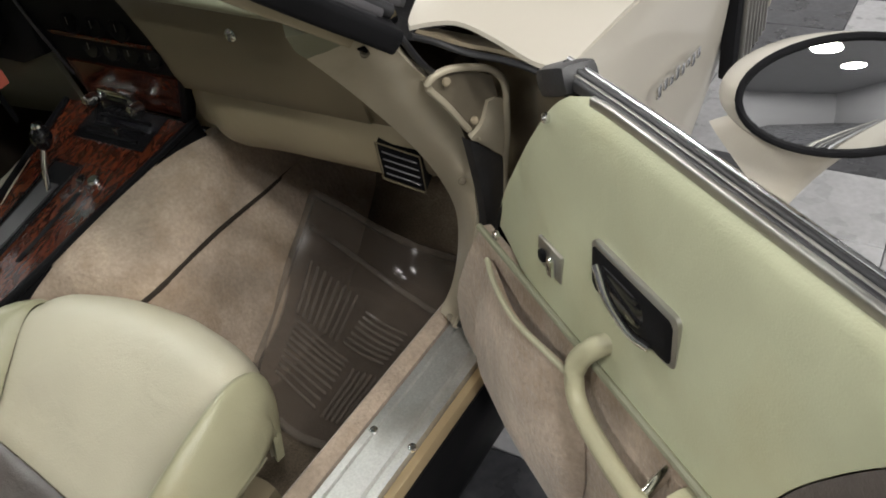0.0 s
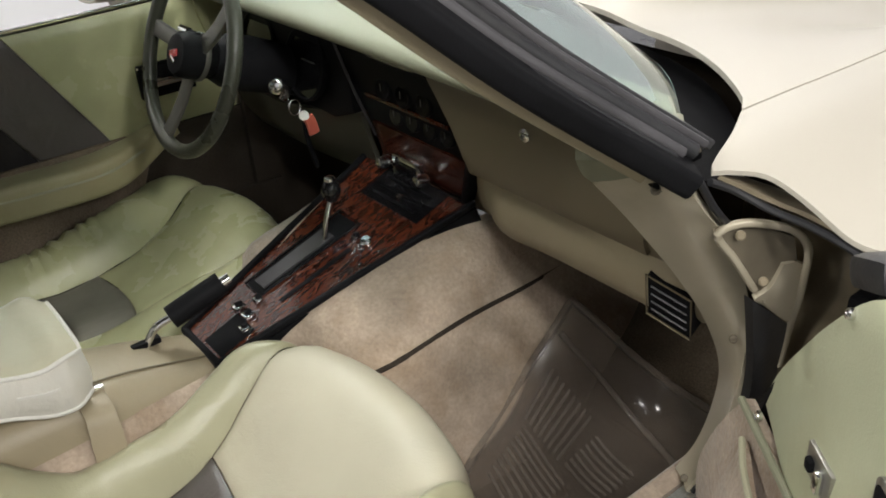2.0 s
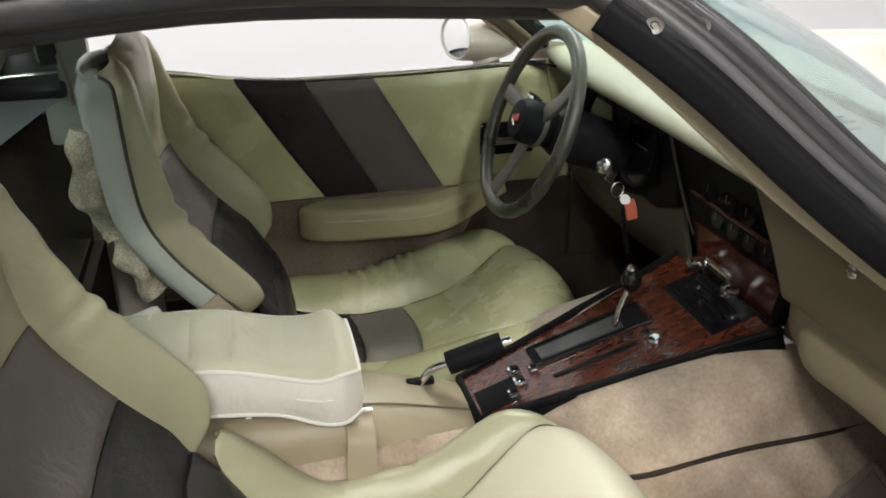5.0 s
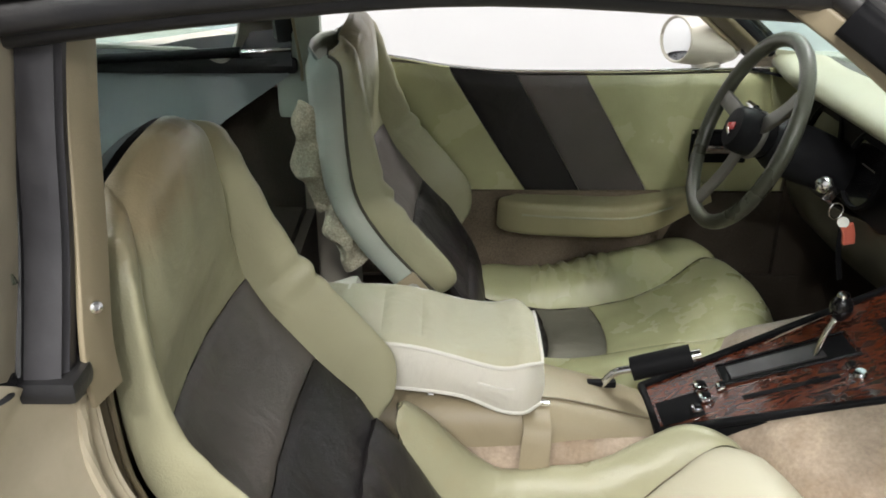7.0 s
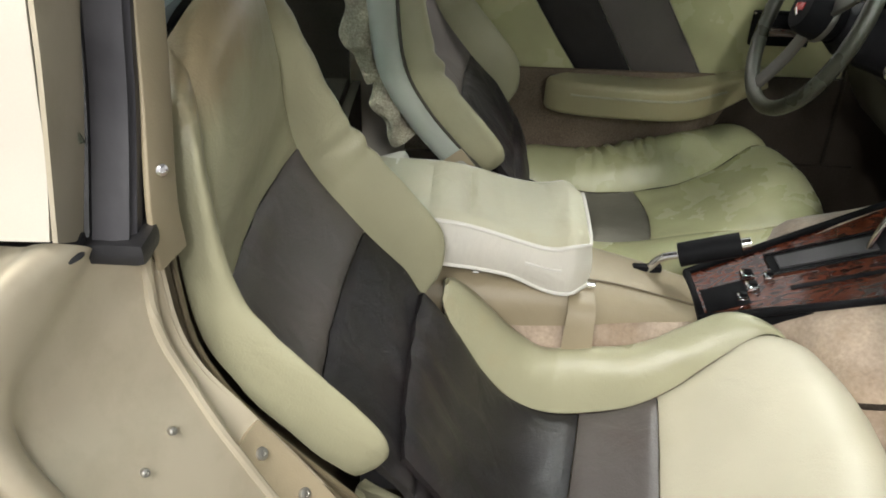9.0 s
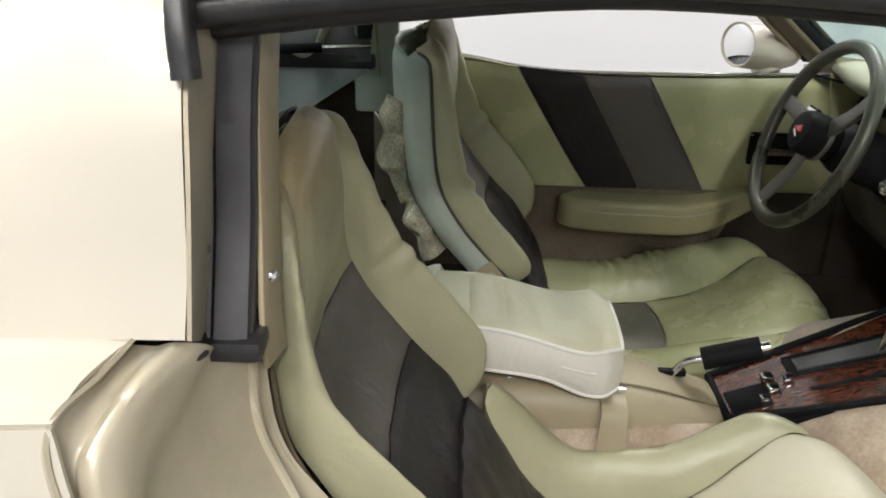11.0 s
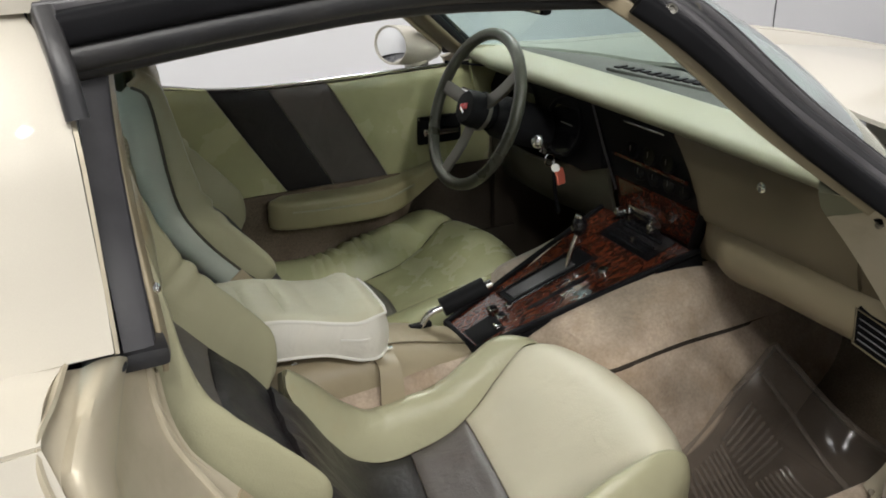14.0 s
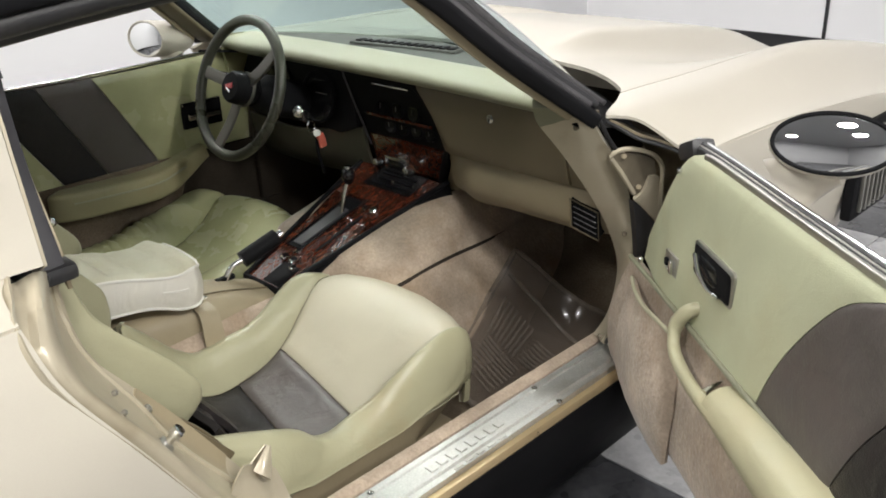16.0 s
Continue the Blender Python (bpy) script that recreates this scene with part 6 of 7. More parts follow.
def glass_foot(y):
    return curve1(abs(y), (0.0, 0.25, 0.44, 0.60, 0.712), (1.24, 1.205, 1.15, 1.03, 0.905))


def along_y(profile, ys, xo=None, zo=None, thick=0.006, flip=False, limit=None):
    """A section drawn across the car; limit(y) holds it back."""
    g = [[Vector((min(x + (xo(y) if xo else 0), limit(y) if limit else 9.0), y, z + (zo(y) if zo else 0))) for x, z in profile] for y in ys]
    return grid_bm(g, thick, flip=flip)


def yr(a, b, n):
    return [a + (b - a) * i / (n - 1) for i in range(n)]


pad_x = lambda y: 0.035 * smooth_step(0.45, 0.70, abs(y)) * (1 if y > 0 else 0.2)
pad_z = lambda y: -0.006 * smooth_step(0.3, 0.7, abs(y)) + 0.004 * math.cos(y * 3)
smooth_pad = [(p.x, p.y) for p in spline([(a, b, 0) for a, b in PADP], 26)]
part("pad", along_y(smooth_pad, yr(-0.665, 0.665, 60), pad_x, pad_z, 0.008, True, lambda y: glass_foot(y) - 0.016), DASHPAD, dash, "pale green padded dash lip")
tg = []
for y in yr(-0.60, 0.60, 41):
    xa = 1.0 + pad_x(y)
    xb = max(xa + 0.012, glass_foot(y) - 0.035)
    tg.append([Vector((xa + (xb - xa) * k / 7, y, 0.883 + 0.006 * math.sin(math.pi * k / 7) - 0.004 * k / 7 - 0.012 * abs(y))) for k in range(8)])
part("top", grid_bm(tg, 0.006, flip=True), DASHTOP, dash, "dark grey-green dash top")
for i in range(13):
    f = i / 12
    m = Matrix.Translation((1.058 + 0.046 * f, 0.152 - 0.296 * f, 0.8925)) @ Matrix.Rotation(radians(9), 4, "Z")
    part("defroster_slot", block((0, 0, 0), (0.030 - 0.010 * (i % 2) * (i < 5), 0.0175, 0.007), 0.002, m), BLACK, dash)
part("defroster_frame", block((0, 0, 0), (0.048, 0.345, 0.008), 0.003, Matrix.Translation((1.081, 0.004, 0.888)) @ Matrix.Rotation(radians(9), 4, "Z")), DASHTOP, dash)
GP = [(0.985, 0.834), (0.972, 0.826), (0.968, 0.79), (0.974, 0.74), (0.985, 0.69), (0.996, 0.668)]
gpx = [(p.x, p.y) for p in spline([(a, b, 0) for a, b in GP], 16)]
def stack_side(z):
    """Where the passenger's fascia meets the centre stack."""
    return interp(z, (0.55, 0.668, 0.70, 0.752, 0.795, 0.834), (-0.150, -0.206, -0.208, -0.191, -0.162, -0.116))


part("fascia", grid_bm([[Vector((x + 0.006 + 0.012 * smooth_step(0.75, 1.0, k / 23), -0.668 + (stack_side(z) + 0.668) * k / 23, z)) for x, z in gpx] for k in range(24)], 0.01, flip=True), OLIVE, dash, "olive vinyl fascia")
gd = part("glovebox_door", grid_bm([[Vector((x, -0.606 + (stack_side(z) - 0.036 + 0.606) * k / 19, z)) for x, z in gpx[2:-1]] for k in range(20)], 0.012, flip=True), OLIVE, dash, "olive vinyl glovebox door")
part("lock", lathe([(0.012, 0.0), (0.0125, 0.006), (0.010, 0.011), (0.004, 0.012)], facing((0.966, -0.399, 0.787), (-1, 0, 0.05)), 16), CHROME, gd, "chrome glovebox lock")
part("lock_tab", block((0.957, -0.402, 0.787), (0.010, 0.020, 0.008), 0.002), CHROME, gd)
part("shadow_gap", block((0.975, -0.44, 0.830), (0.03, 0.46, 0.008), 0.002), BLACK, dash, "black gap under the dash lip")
BP = [(0.998, 0.668), (0.984, 0.660), (0.976, 0.630), (0.982, 0.590), (1.000, 0.566), (1.035, 0.545), (1.09, 0.540)]
bpx = [(p.x, p.y) for p in spline([(a, b, 0) for a, b in BP], 20)]
part("knee_bolster", along_y(bpx, yr(-0.684, -0.19, 24), lambda y: 0.028 + 0.045 * smooth_step(-0.30, -0.19, y) + 0.040 * smooth_step(-0.60, -0.69, y), lambda y: -0.012 * smooth_step(-0.4, -0.19, y), 0.01, True), BEIGE, dash, "beige padded knee bolster")
part("bolster_end", sheet([[(1.02, -0.185, 0.668), (1.06, -0.182, 0.60), (1.075, -0.180, 0.535)], [(1.05, -0.176, 0.672), (1.066, -0.150, 0.60), (1.078, -0.130, 0.53)]], 6, 10, 0.01), BEIGE, dash)
# outlet at the outer end
VQ = [Vector(q) for q in ((0.994, -0.603, 0.635), (1.017, -0.659, 0.610), (1.027, -0.656, 0.543), (1.009, -0.597, 0.566))]


def on_vent(a, b, d=0.0):
    """A place on the outlet: across from inner to outer, down from the top, and depth."""
    p = VQ[0].lerp(VQ[1], a).lerp(VQ[3].lerp(VQ[2], a), b)
    return p + Vector((0.93, 0.30, -0.2)).normalized() * (d - 0.015)


vent = part("outlet_frame", grid_bm([[on_vent(i / 6, j / 6, 0.006) for j in range(7)] for i in range(7)], 0.05, flip=True), BLACK, dash, "black air outlet")
part("outlet_rim", sweep([on_vent(a, b, 0.002) for a, b in ((-0.02, -0.02), (1.02, -0.02), (1.02, 1.02), (-0.02, 1.02))], rrect(0.003, 0.003, 0.0008, 1), closed=True, fine=False), OLIVE, vent)
for i in range(4):
    part("slat", sweep([on_vent(0.10, 0.19 + 0.205 * i, 0.001), on_vent(0.93, 0.19 + 0.205 * i, 0.001)], rrect(0.0035, 0.0016, 0.0005, 1), 2, fine=False), SEALGREY, vent)
part("pad_end", sheet([
    [(0.782, -0.664, 0.890), (0.812, -0.688, 0.885), (0.850, -0.706, 0.866)],
    [(0.808, -0.650, 0.860), (0.834, -0.676, 0.860), (0.856, -0.702, 0.856)],
    [(0.838, -0.637, 0.836), (0.846, -0.664, 0.842), (0.858, -0.694, 0.850)],
], 10, 8, 0.02), DASHPAD, dash, "pale green end of the dash pad at the pillar foot")
part("end_catch", block((0, 0, 0), (0.026, 0.012, 0.008), 0.003, Matrix.Translation((0.868, -0.704, 0.843)) @ Matrix.Rotation(radians(40), 4, "Y")), BLACK, dash)

# centre stack
ST = [(-0.112, 0.834), (-0.156, 0.795), (-0.184, 0.752), (-0.200, 0.700), (-0.198, 0.668), (-0.136, 0.548), (0.120, 0.548), (0.118, 0.680), (0.138, 0.758), (0.152, 0.834)]


def plate_bm(outline, x0f, depth, inset=0.0):
    """A flat plate with a given outline in y and z, facing the rear."""
    bm = bmesh.new()
    fr = [bm.verts.new((x0f(z), y, z)) for y, z in outline]
    bk = [bm.verts.new((x0f(z) + depth, y, z)) for y, z in outline]
    bm.faces.new(fr)
    bm.faces.new(list(reversed(bk)))
    n = len(fr)
    for i in range(n):
        bm.faces.new((fr[i], fr[(i + 1) % n], bk[(i + 1) % n], bk[i]))
    bmesh.ops.bevel(bm, geom=[e for e in bm.edges], offset=0.003, segments=2, affect="EDGES")
    return bm


sx = lambda z: interp(z, (0.548, 0.66, 0.832), (1.058, 1.030, 0.985))
stack = part("stack_panel", plate_bm(ST, sx, 0.06), BLACK, dash, "black centre stack")
part("stack_veneer", plate_bm([(-0.182, 0.652), (-0.134, 0.556), (0.113, 0.556), (0.112, 0.652)], lambda z: sx(z) - 0.004, 0.008), WOOD, dash, "glossy red-brown burl veneer")
part("stack_edge", sweep([(sx(z) - 0.006, y, z) for y, z in ST[:6]], rrect(0.016, 0.014, 0.004), fine=False, up=(1, 0, 0)), BLACK, dash, "black bevelled edge of the centre stack")
part("stack_trim", block((sx(0.803) - 0.004, -0.028, 0.803), (0.003, 0.135, 0.004), 0.001), CHROME, dash, "thin chrome strip")
part("binnacle_edge", sweep([(0.984, 0.158, 0.832), (0.992, 0.146, 0.785), (1.004, 0.128, 0.720), (1.018, 0.119, 0.670), (1.038, 0.117, 0.615)], circ(0.0028, 8), 24), SEALGREY, dash, "thin grey edge of the binnacle")
part("stack_shelf", plate_bm([(-0.150, 0.712), (-0.196, 0.668), (0.112, 0.668), (0.116, 0.712)], lambda z: sx(z) - 0.003, 0.006), BLACK, dash)
part("veneer_strip", block((sx(0.712) - 0.005, -0.03, 0.7125), (0.004, 0.25, 0.008), 0.001), WOOD, dash)
for gy, gz, r in ((-0.095, 0.740, 0.019), (-0.035, 0.740, 0.019), (0.025, 0.740, 0.019), (-0.140, 0.690, 0.017), (-0.090, 0.690, 0.017), (-0.040, 0.690, 0.017), (0.010, 0.690, 0.017)):
    gg = part("gauge", lathe([(r + 0.003, -0.004), (r + 0.003, 0.002), (r + 0.001, 0.004), (r, 0.002), (r, 0.0)], facing((sx(gz) - 0.003, gy, gz), (-1, 0, 0.12)), 24), BLACK, dash, "small round black gauge")
    part("lens", lathe([(r, 0.0), (r, 0.001)], facing((sx(gz) - 0.005, gy, gz), (-1, 0, 0.12)), 24), BLACKGLOSS, gg)
    part("needle", block((sx(gz) - 0.0075, gy + 0.003, gz + 0.003), (0.001, 0.0016, r * 0.7), 0.0, None), SPOKE, gg)
rad = thing("radio", "chrome faced radio with two knobs in burl veneer", "radio", at=(1.040, 0.012, 0.575))
part("face", block((0, 0, 0), (0.022, 0.086, 0.046), 0.004), CHROME, rad)
part("display", block((-0.010, 0, 0.002), (0.006, 0.066, 0.024), 0.002), BLACKGLOSS, rad, "black radio display")
for k in (-1, 1):
    part("knob", lathe([(0.013, 0.0), (0.013, 0.012), (0.010, 0.024), (0.008, 0.025)], facing((-0.008, k * 0.060, 0), (-1, 0, 0.1)), 16), CHROME, rad)
for k in range(5):
    part("button", block((-0.013, -0.028 + 0.014 * k, -0.018), (0.008, 0.010, 0.007), 0.002), BLACK, rad)
hc = part("heater_control", block((1.046, 0.0, 0.545), (0.012, 0.11, 0.010), 0.003), BLACK, dash, "black heater sliders")
for k in (-0.05, 0.0, 0.04):
    part("slider", block((1.038, k, 0.545), (0.012, 0.010, 0.008), 0.002), CHROME, hc)

# driver's instrument binnacle
part("binnacle", plate_bm([(0.160, 0.836), (0.62, 0.820), (0.66, 0.76), (0.62, 0.64), (0.20, 0.64), (0.124, 0.668), (0.132, 0.720), (0.148, 0.785)], lambda z: 1.00, 0.08), BLACK, dash, "black instrument binnacle")
for gy in (0.275, 0.47):
    gg = part("dial", lathe([(0.075, 0.0), (0.075, 0.012), (0.070, 0.014), (0.068, 0.004)], facing((0.998, gy, 0.735), (-1, 0, 0.2)), 32), BLACK, dash, "large round black dial")
    part("lens", lathe([(0.068, 0.0), (0.068, 0.001)], facing((0.992, gy, 0.736), (-1, 0, 0.2)), 32), BLACKGLOSS, gg)
    part("needle", block((0.989, gy - 0.015, 0.745), (0.001, 0.05, 0.003), 0.0), SPOKE, gg)
# olive panel darkened in colour for the shade below the binnacle
part("lower_panel", sheet([[(1.0, 0.64, 0.635), (1.02, 0.64, 0.56), (1.06, 0.64, 0.50)], [(1.0, 0.40, 0.625), (1.02, 0.40, 0.55), (1.06, 0.40, 0.50)], [(1.020, 0.122, 0.668), (1.036, 0.122, 0.60), (1.06, 0.122, 0.52)]], 14, 10, 0.01), DUSK, dash, "olive panel under the binnacle, darkened for shade")
part("end_cap", sheet([[(0.93, 0.655, 0.84), (0.95, 0.67, 0.76), (0.98, 0.67, 0.66)], [(1.02, 0.675, 0.84), (1.03, 0.68, 0.76), (1.04, 0.68, 0.66)]], 6, 8, 0.008), GREEN_DRV, dash)

# ---------------------------------------------------------------- steering wheel and column
WC = Vector((0.790, 0.358, 0.784))
wn = Vector((-0.931, 0.0, 0.364)).normalized()
wm = facing(WC, wn)
wheel = thing("steering_wheel", "olive leather steering wheel with dark spokes and a red crest", "steering wheel", at=WC)
winv = Matrix.Translation(-WC)


def wpart(name, bm, m, parent=None, lab=""):
    bmesh.ops.transform(bm, matrix=winv, verts=bm.verts)
    return part(name, bm, m, parent or wheel, lab)


R = 0.183
wpart("rim", sweep([wm @ Vector((R * math.cos(a), R * math.sin(a), 0)) for a in [2 * math.pi * i / 72 for i in range(72)]], circ(0.0145, 12), closed=True, fine=False), WHEELRIM, None, "olive leather rim")
for deg in (172, 255, 40):
    a = radians(deg)
    d = Vector((math.cos(a), math.sin(a), 0))
    pts = [wm @ (d * 0.030 + Vector((0, 0, -0.012))), wm @ (d * 0.10 + Vector((0, 0, -0.012))), wm @ (d * 0.178)]
    wpart("spoke", sweep(pts, rrect(0.034, 0.010, 0.003), 10, up=wn), SPOKE, None, "dark metal spoke")
    e = d.orthogonal()
hub = wpart("hub", lathe([(0.036, -0.045), (0.042, -0.03), (0.045, 0.0), (0.043, 0.020), (0.037, 0.028), (0.01, 0.030)], wm, 32), BLACK, None, "black horn pad")
wpart("hub_ring", lathe([(0.047, -0.024), (0.048, -0.018), (0.046, -0.014), (0.044, -0.022)], wm, 32), SPOKE, hub)
wpart("crest", block((0, 0, 0.031), (0.030, 0.014, 0.003), 0.002, wm @ Matrix.Rotation(radians(18), 4, "Z")), RED, hub, "red enamel crest")
wpart("crest", block((0.006, -0.008, 0.0325), (0.022, 0.006, 0.003), 0.001, wm @ Matrix.Rotation(radians(-25), 4, "Z")), CHROME, hub)
col = thing("steering_column", "black steering column shroud with stalks", "steering column", at=(0.9, 0.358, 0.73))
cinv = Matrix.Translation((-0.9, -0.358, -0.73))
cb = lathe([(0.040, -0.045), (0.052, -0.07), (0.056, -0.12), (0.052, -0.20), (0.050, -0.30)], wm, 24)
bmesh.ops.transform(cb, matrix=cinv, verts=cb.verts)
part("shroud", cb, BLACK, col)
part("stalk", sweep([(0.0, 0.05, 0.03), (-0.03, 0.12, 0.05), (-0.04, 0.17, 0.055)], circ(0.006, 8), 8), BLACK, col)
part("stalk_tip", sweep([(-0.038, 0.16, 0.054), (-0.042, 0.19, 0.056)], circ(0.009, 8), 4), CHROME, col)
part("ignition", lathe([(0.018, 0.0), (0.017, 0.012), (0.012, 0.016)], facing((0.035, -0.058, -0.030), (-0.5, -0.85, 0.1)), 16), CHROME, col, "chrome ignition lock")
keys = thing("key_ring", "key ring with a salmon leather fob hanging from the ignition", "keys", at=(0.945, 0.285, 0.68))
part("key", block((-0.012, -0.012, 0.004), (0.02, 0.004, 0.03), 0.001, Matrix.Rotation(radians(30), 4, "Y")), CHROME, keys)
part("ring", sweep([(0.013 * math.cos(a) + 0.005, -0.016, -0.022 + 0.016 * math.sin(a)) for a in [2 * math.pi * i / 18 for i in range(18)]], circ(0.0018, 6), closed=True, fine=False), CHROME, keys)
part("tag", lathe([(0.010, -0.002), (0.011, 0.0), (0.010, 0.002)], facing((0.022, -0.018, -0.045), (-0.6, -0.8, 0.1)), 14), WHITE, keys)
part("fob", sweep([(0.030, -0.018, -0.050), (0.036, -0.018, -0.066), (0.040, -0.017, -0.088)], rrect(0.024, 0.010, 0.004), 8, up=(0, 1, 0)), SALMON, keys, "salmon leather fob")
part("strap", sweep([(0.024, -0.010, -0.05), (0.03, -0.006, -0.11), (0.045, -0.004, -0.17)], rrect(0.010, 0.004, 0.001), 8, up=(0, 1, 0)), BLACK, keys, "thin black strap")

# ---------------------------------------------------------------- centre console
console = thing("centre_console", "centre console with a burl veneer plate and chrome switches", "console", at=(0.573, 0.0, 0.389))
PLZ = lambda x: 0.389 + 0.36 * (x - 0.573)
PR = lambda x: interp(x, (0.573, 1.05), (-0.053, -0.166))
PL = lambda x: interp(x, (0.573, 1.05), (0.085, 0.165))


def strip(x0, x1, fa, fb, dz, thick, nx=10, ny=6, yfun=None):
    """A slab on the console's slope between two edges."""
    g = []
    for i in range(nx):
        x = x0 + (x1 - x0) * i / (nx - 1)
        a, b = fa(x), fb(x)
        g.append([Vector((x - 0.573, a + (b - a) * j / (ny - 1), PLZ(x) + dz - 0.389)) for j in range(ny)])
    bm = grid_bm(g, thick)
    return bm


def cat(f, e=0.0):
    return lambda x: f(x) + e


def con(v):
    return lambda x: v


part("base", strip(0.570, 1.05, cat(PR, -0.004), cat(PL, 0.004), -0.006, 0.05), BLACK, console, "black console surround")
part("edge", sweep([Vector((x - 0.573, PR(x) + 0.001, PLZ(x) - 0.389 + 0.002)) for x in (0.572, 0.8, 1.05)], rrect(0.012, 0.012, 0.003), 8), BLACK, console)
part("edge", sweep([Vector((x - 0.573, PL(x) - 0.001, PLZ(x) - 0.389 + 0.002)) for x in (0.572, 0.8, 1.05)], rrect(0.012, 0.012, 0.003), 8), BLACK, console)
part("edge", sweep([Vector((0.0, PR(0.573), 0.002)), Vector((0.0, PL(0.573), 0.002))], rrect(0.012, 0.012, 0.003), 4), BLACK, console)
part("veneer", strip(0.578, 1.04, cat(PR, 0.008), cat(PL, -0.008), 0.000, 0.008), WOOD, console, "glossy red-brown burl veneer plate")
part("tray", strip(0.584, 0.652, con(-0.042), con(0.024), 0.0015, 0.004), BLACK, console, "black coin tray")
gate = part("shift_gate", strip(0.700, 0.905, lambda x: interp(x, (0.7, 0.905), (0.020, 0.000)), lambda x: interp(x, (0.7, 0.905), (0.074, 0.066)), 0.002, 0.006), BLACK, console, "black shift gate with a leather slide")
part("slide", strip(0.712, 0.86, lambda x: interp(x, (0.7, 0.905), (0.030, 0.012)), lambda x: interp(x, (0.7, 0.905), (0.064, 0.054)), 0.006, 0.004), SEALGREY, gate)
part("gate_rim", sweep([Vector((x - 0.573, y, PLZ(x) + 0.004 - 0.389)) for x, y in ((0.698, 0.018), (0.908, -0.002), (0.908, 0.068), (0.698, 0.076))], rrect(0.005, 0.004, 0.001, 1), closed=True, fine=False), BLACKGLOSS, gate)
part("indicator", strip(0.715, 0.86, lambda x: interp(x, (0.7, 0.9), (-0.030, -0.048)), lambda x: interp(x, (0.7, 0.9), (-0.020, -0.038)), 0.002, 0.004), BLACK, console, "black shift indicator slot")
for px, py, sz in ((0.660, 0.030, 0.022), (0.660, -0.005, 0.022), (0.690, 0.012, 0.016), (0.640, -0.028, 0.018), (0.880, -0.030, 0.016)):
    sw = part("switch", block((px - 0.573, py, PLZ(px) - 0.389 + 0.006), (sz, sz * 0.9, 0.010), 0.003, None), CHROME, console, "chrome switch")
    part("rocker", block((px - 0.573 + 0.001, py, PLZ(px) - 0.389 + 0.013), (sz * 0.6, sz * 0.45, 0.006), 0.002), BLACK, sw)
part("lighter", lathe([(0.011, 0.0), (0.012, 0.010), (0.009, 0.014)], facing((0.885 - 0.573, -0.06, PLZ(0.885) - 0.389), (-0.34, 0, 0.94)), 16), CHROME, console, "chrome lighter")
part("ash_lid", strip(0.915, 0.955, con(-0.075), con(0.010), 0.003, 0.006), WOOD, console)
hp2 = part("heater_panel", strip(0.962, 1.040, con(-0.105), con(0.075), 0.003, 0.006), BLACKGLOSS, console, "glossy black heater panel")
for k in range(3):
    part("slider_slot", strip(0.974 + 0.020 * k, 0.979 + 0.020 * k, con(-0.080), con(0.050), 0.006, 0.004, 3, 3), BLACK, hp2)
part("slider_knob", block((0.983 - 0.573, -0.03, PLZ(0.983) - 0.389 + 0.012), (0.012, 0.010, 0.014), 0.003), CHROME, hp2)
# gear lever
lever = thing("gear_lever", "chrome gear lever with a black knob", "gear lever", at=(0.845, 0.026, 0.492))
part("stick", sweep([(0, 0, -0.01), (0.008, -0.005, 0.04), (0.020, -0.011, 0.085)], circ(0.0055, 10), 8), CHROME, lever)
part("knob", lathe([(0.008, -0.012), (0.015, -0.004), (0.0185, 0.010), (0.017, 0.022), (0.010, 0.030)], Matrix.Translation((0.0215, -0.012, 0.088)), 18), BLACKGLOSS, lever, "black gear knob")
part("button", lathe([(0.010, 0.0), (0.010, 0.006), (0.007, 0.008)], Matrix.Translation((0.0215, -0.012, 0.117)), 14), CHROME, lever, "chrome knob button")
# parking brake
brake = thing("parking_brake", "chrome parking brake lever with a black ribbed grip", "parking brake", at=(0.500, 0.042, 0.425))
part("arm", sweep([(-0.01, 0.0, -0.01), (0.012, -0.003, 0.022), (0.045, -0.010, 0.036)], circ(0.007, 10), 10), CHROME, brake)
part("grip", sweep([(0.040, -0.009, 0.034), (0.085, -0.016, 0.051), (0.135, -0.022, 0.068)], circ(0.0215, 14, 0.0205), 10), BLACK, brake, "black grip")
part("button", sweep([(0.135, -0.022, 0.068), (0.150, -0.024, 0.073)], circ(0.010, 12), 3), CHROME, brake)
part("slot", block((-0.008, 0.0, -0.001), (0.05, 0.014, 0.012), 0.003), BLACK, brake, "dark slot in the console cover")
# rear console cover and belt
rcov = thing("console_cover", "beige plastic console cover behind the veneer plate", "console")
part("shell", sheet([
    [(-0.10, -0.080, 0.36), (-0.10, -0.070, 0.430), (-0.10, -0.03, 0.455), (-0.10, 0.07, 0.455), (-0.10, 0.115, 0.430), (-0.10, 0.125, 0.36)],
    [(0.30, -0.085, 0.36), (0.30, -0.072, 0.425), (0.30, -0.03, 0.452), (0.30, 0.07, 0.452), (0.30, 0.115, 0.425), (0.30, 0.125, 0.36)],
    [(0.44, -0.080, 0.36), (0.44, -0.066, 0.408), (0.44, -0.02, 0.432), (0.44, 0.06, 0.432), (0.44, 0.112, 0.405), (0.44, 0.122, 0.36)],
    [(0.568, -0.062, 0.35), (0.568, -0.052, 0.380), (0.568, -0.01, 0.392), (0.568, 0.05, 0.392), (0.568, 0.090, 0.380), (0.568, 0.10, 0.35)],
], 30, 24, 0.006), BEIGE, rcov)
part("seam_line", sweep([(0.30, -0.036, 0.4525), (0.42, -0.03, 0.438), (0.565, -0.02, 0.394)], circ(0.002, 6), 10), OLIVE, rcov)
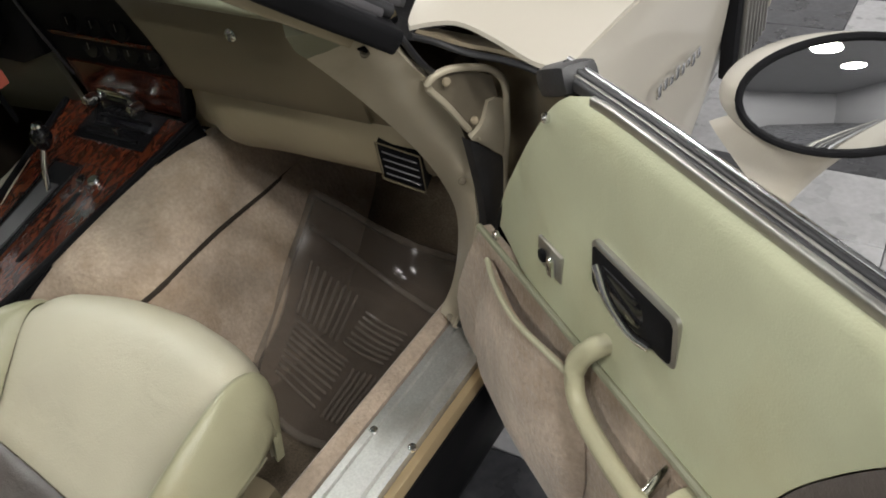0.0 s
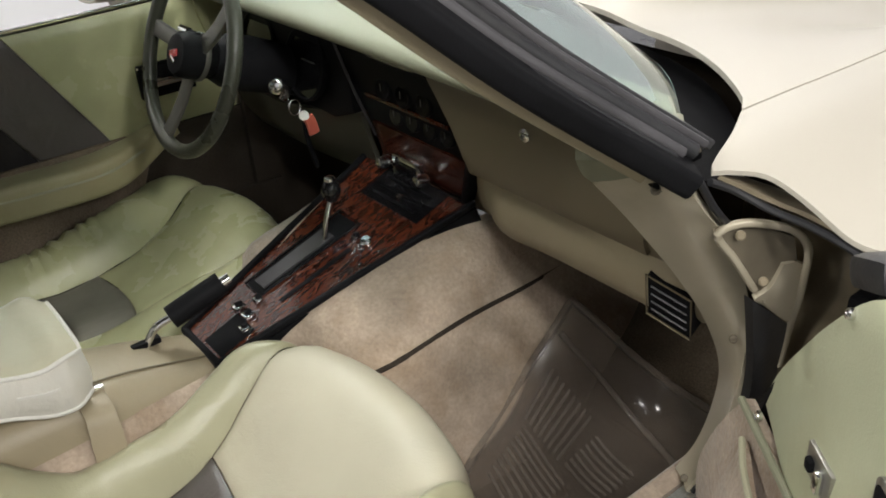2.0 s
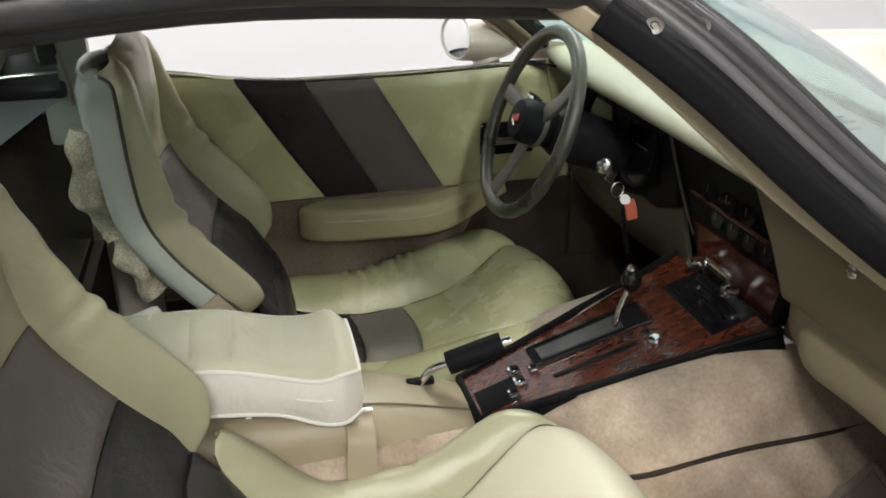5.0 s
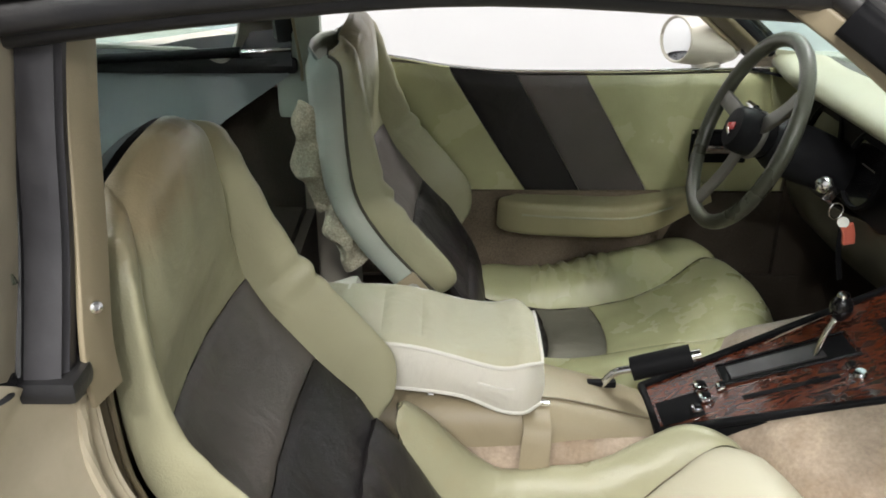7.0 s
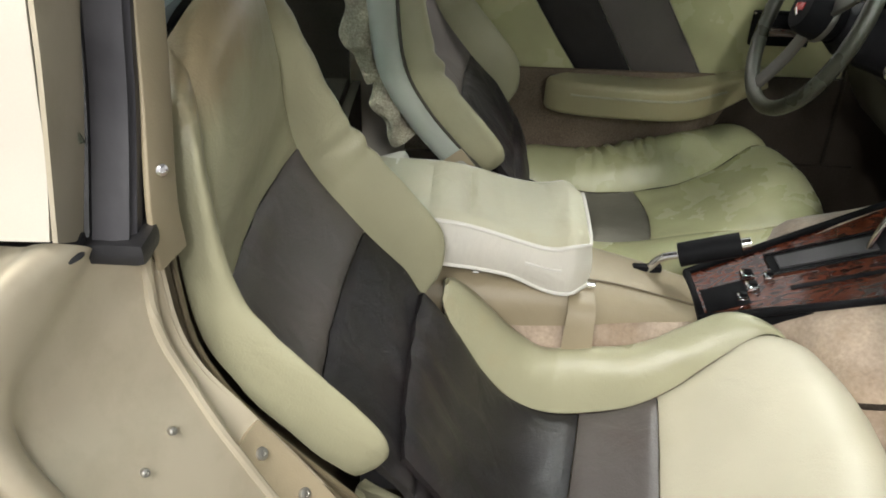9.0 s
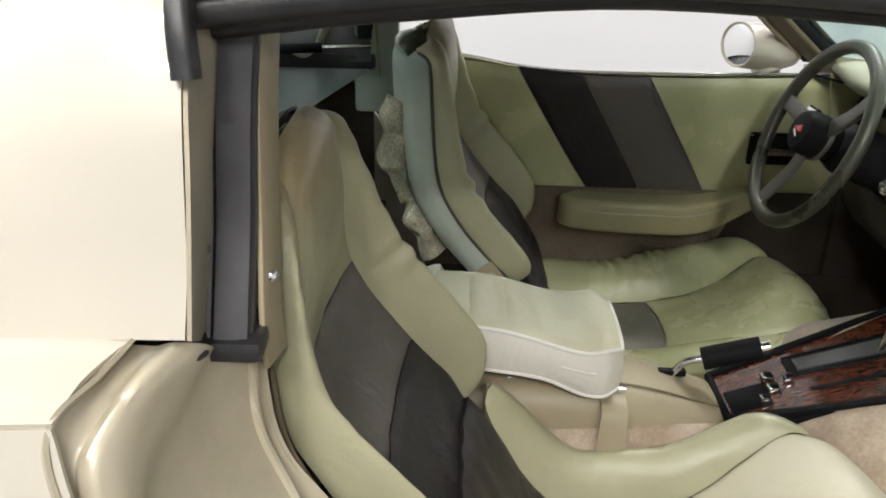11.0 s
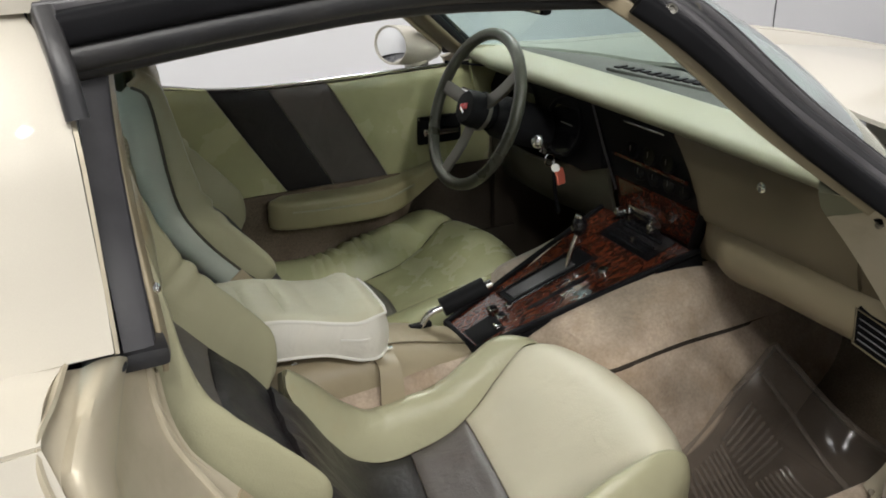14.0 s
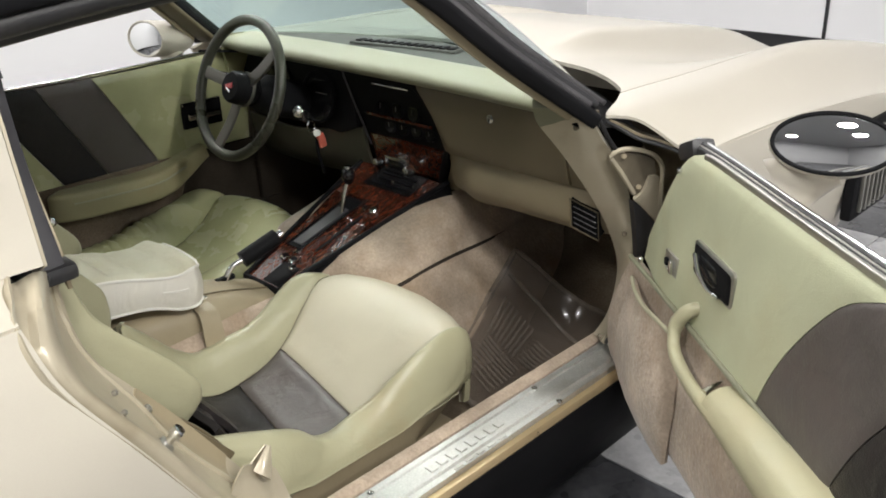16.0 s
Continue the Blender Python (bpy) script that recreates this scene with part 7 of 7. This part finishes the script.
belt = thing("seat_belt", "beige belt strap with a chrome buckle beside the console", "seat belt")
part("strap", sheet([[(0.345, -0.046, 0.437), (0.345, -0.088, 0.425), (0.340, -0.104, 0.385), (0.338, -0.112, 0.330)], [(0.390, -0.046, 0.434), (0.390, -0.088, 0.420), (0.388, -0.106, 0.380), (0.386, -0.114, 0.325)]], 4, 14, 0.003), BEIGE, belt)
part("buckle", block((0.368, -0.044, 0.441), (0.050, 0.012, 0.008), 0.003), CHROME, belt, "chrome buckle tongue")
belt2 = thing("belt_anchor", "dark seat belt anchor on the tunnel", "seat belt", at=(0.195, -0.020, 0.44))
part("anchor", block((0, 0, 0), (0.045, 0.03, 0.02), 0.006), BLACK, belt2)
part("bolt", lathe([(0.010, 0.0), (0.009, 0.006)], facing((0.0, -0.015, 0.005), (0, -1, 0.4)), 12), CHROME, belt2)
# padded armrest box
padt = thing("armrest_cushion", "ivory vinyl armrest cushion with white piped sides on the console", "armrest", at=(0.18, 0.012, 0.455))
PT_ = [(-0.22, 0.135), (-0.12, 0.133), (-0.02, 0.127), (0.08, 0.100), (0.13, 0.092), (0.165, 0.098), (0.192, 0.094)]
ptz = lambda x: curve1(x, [p[0] for p in PT_], [p[1] for p in PT_])
hwp = lambda x: 0.098 + 0.010 * smooth_step(0.05, 0.15, x) - 0.030 * smooth_step(0.150, 0.196, x) ** 2
botz = lambda x: curve1(x, (-0.22, -0.05, 0.06, 0.13, 0.192), (0.055, 0.045, 0.030, 0.006, 0.002))
g = []
for i in range(40):
    x = -0.22 + 0.412 * i / 39
    crease = sum(0.009 * math.exp(-((x - c) / 0.007) ** 2) for c in (-0.13, -0.065, 0.0, 0.06))
    r = []
    for j in range(18):
        k = -1 + 2 * j / 17
        edge = 0.008 * smooth_step(0.88, 1.0, abs(k)) + 0.008 * smooth_step(0.93, 1.0, i / 39)
        r.append(Vector((x, k * hwp(x), ptz(x) + 0.006 * (1 - k * k) - crease * (1 - abs(k) ** 4) - edge)))
    g.append(r)
part("top", grid_bm(g, 0.012), PAD, padt, "ivory quilted vinyl top")
ring_t = [g[i][0] for i in range(40)] + [g[39][j] for j in range(1, 17)] + [g[i][17] for i in range(39, -1, -1)]
part("piping", sweep([p.copy() for p in ring_t], circ(0.0035, 8), fine=False), PIPING, padt, "white piping")
side_rows = []
for k in range(8):
    f = k / 7
    row = []
    for p in ring_t:
        b = botz(p.x)
        z = p.z + (b - p.z) * f
        out = 0.006 * math.sin(math.pi * f)
        c = Vector((0, 0, 0))
        d = Vector((p.x - 0.0, p.y, 0))
        sgn = Vector((0.0, 1.0 if p.y > 0 else -1.0, 0)) if p.x < 0.185 else Vector((1, 0, 0))
        row.append(Vector((p.x, p.y, z)) + sgn * out)
    side_rows.append(row)
part("side", grid_bm(side_rows, 0.006), PADSIDE, padt, "white vinyl sides")
part("piping", sweep([p.copy() for p in side_rows[-1]], circ(0.0035, 8), fine=False), PIPING, padt)
part("zip", sweep([Vector((0.09, -hwp(0.09) - 0.0065, 0.058)), Vector((0.14, -hwp(0.14) - 0.0065, 0.050)), Vector((0.185, -hwp(0.185) - 0.004, 0.050))], rrect(0.003, 0.005, 0.001), 10), PIPING, padt)
part("bottom", grid_bm([[Vector((-0.22 + 0.412 * i / 11, k * hwp(-0.22 + 0.412 * i / 11) * 0.98, botz(-0.22 + 0.412 * i / 11))) for k in (-1, -0.5, 0, 0.5, 1)] for i in range(12)], 0.004), PADSIDE, padt)

# rear-view mirror
rv = thing("rear_view_mirror", "black rear-view mirror under the windscreen header", "mirror", at=(0.655, -0.065, 1.105))
part("housing", block((0, 0, 0), (0.022, 0.205, 0.060), 0.010), BLACK, rv)
part("glass", block((-0.0105, 0, 0), (0.004, 0.190, 0.050), 0.001), MIRROR, rv, "silver mirror glass")
part("arm", sweep([(0.0, 0.03, 0.02), (0.01, 0.05, 0.07), (-0.02, 0.06, 0.10)], circ(0.006, 8), 8), BLACK, rv)
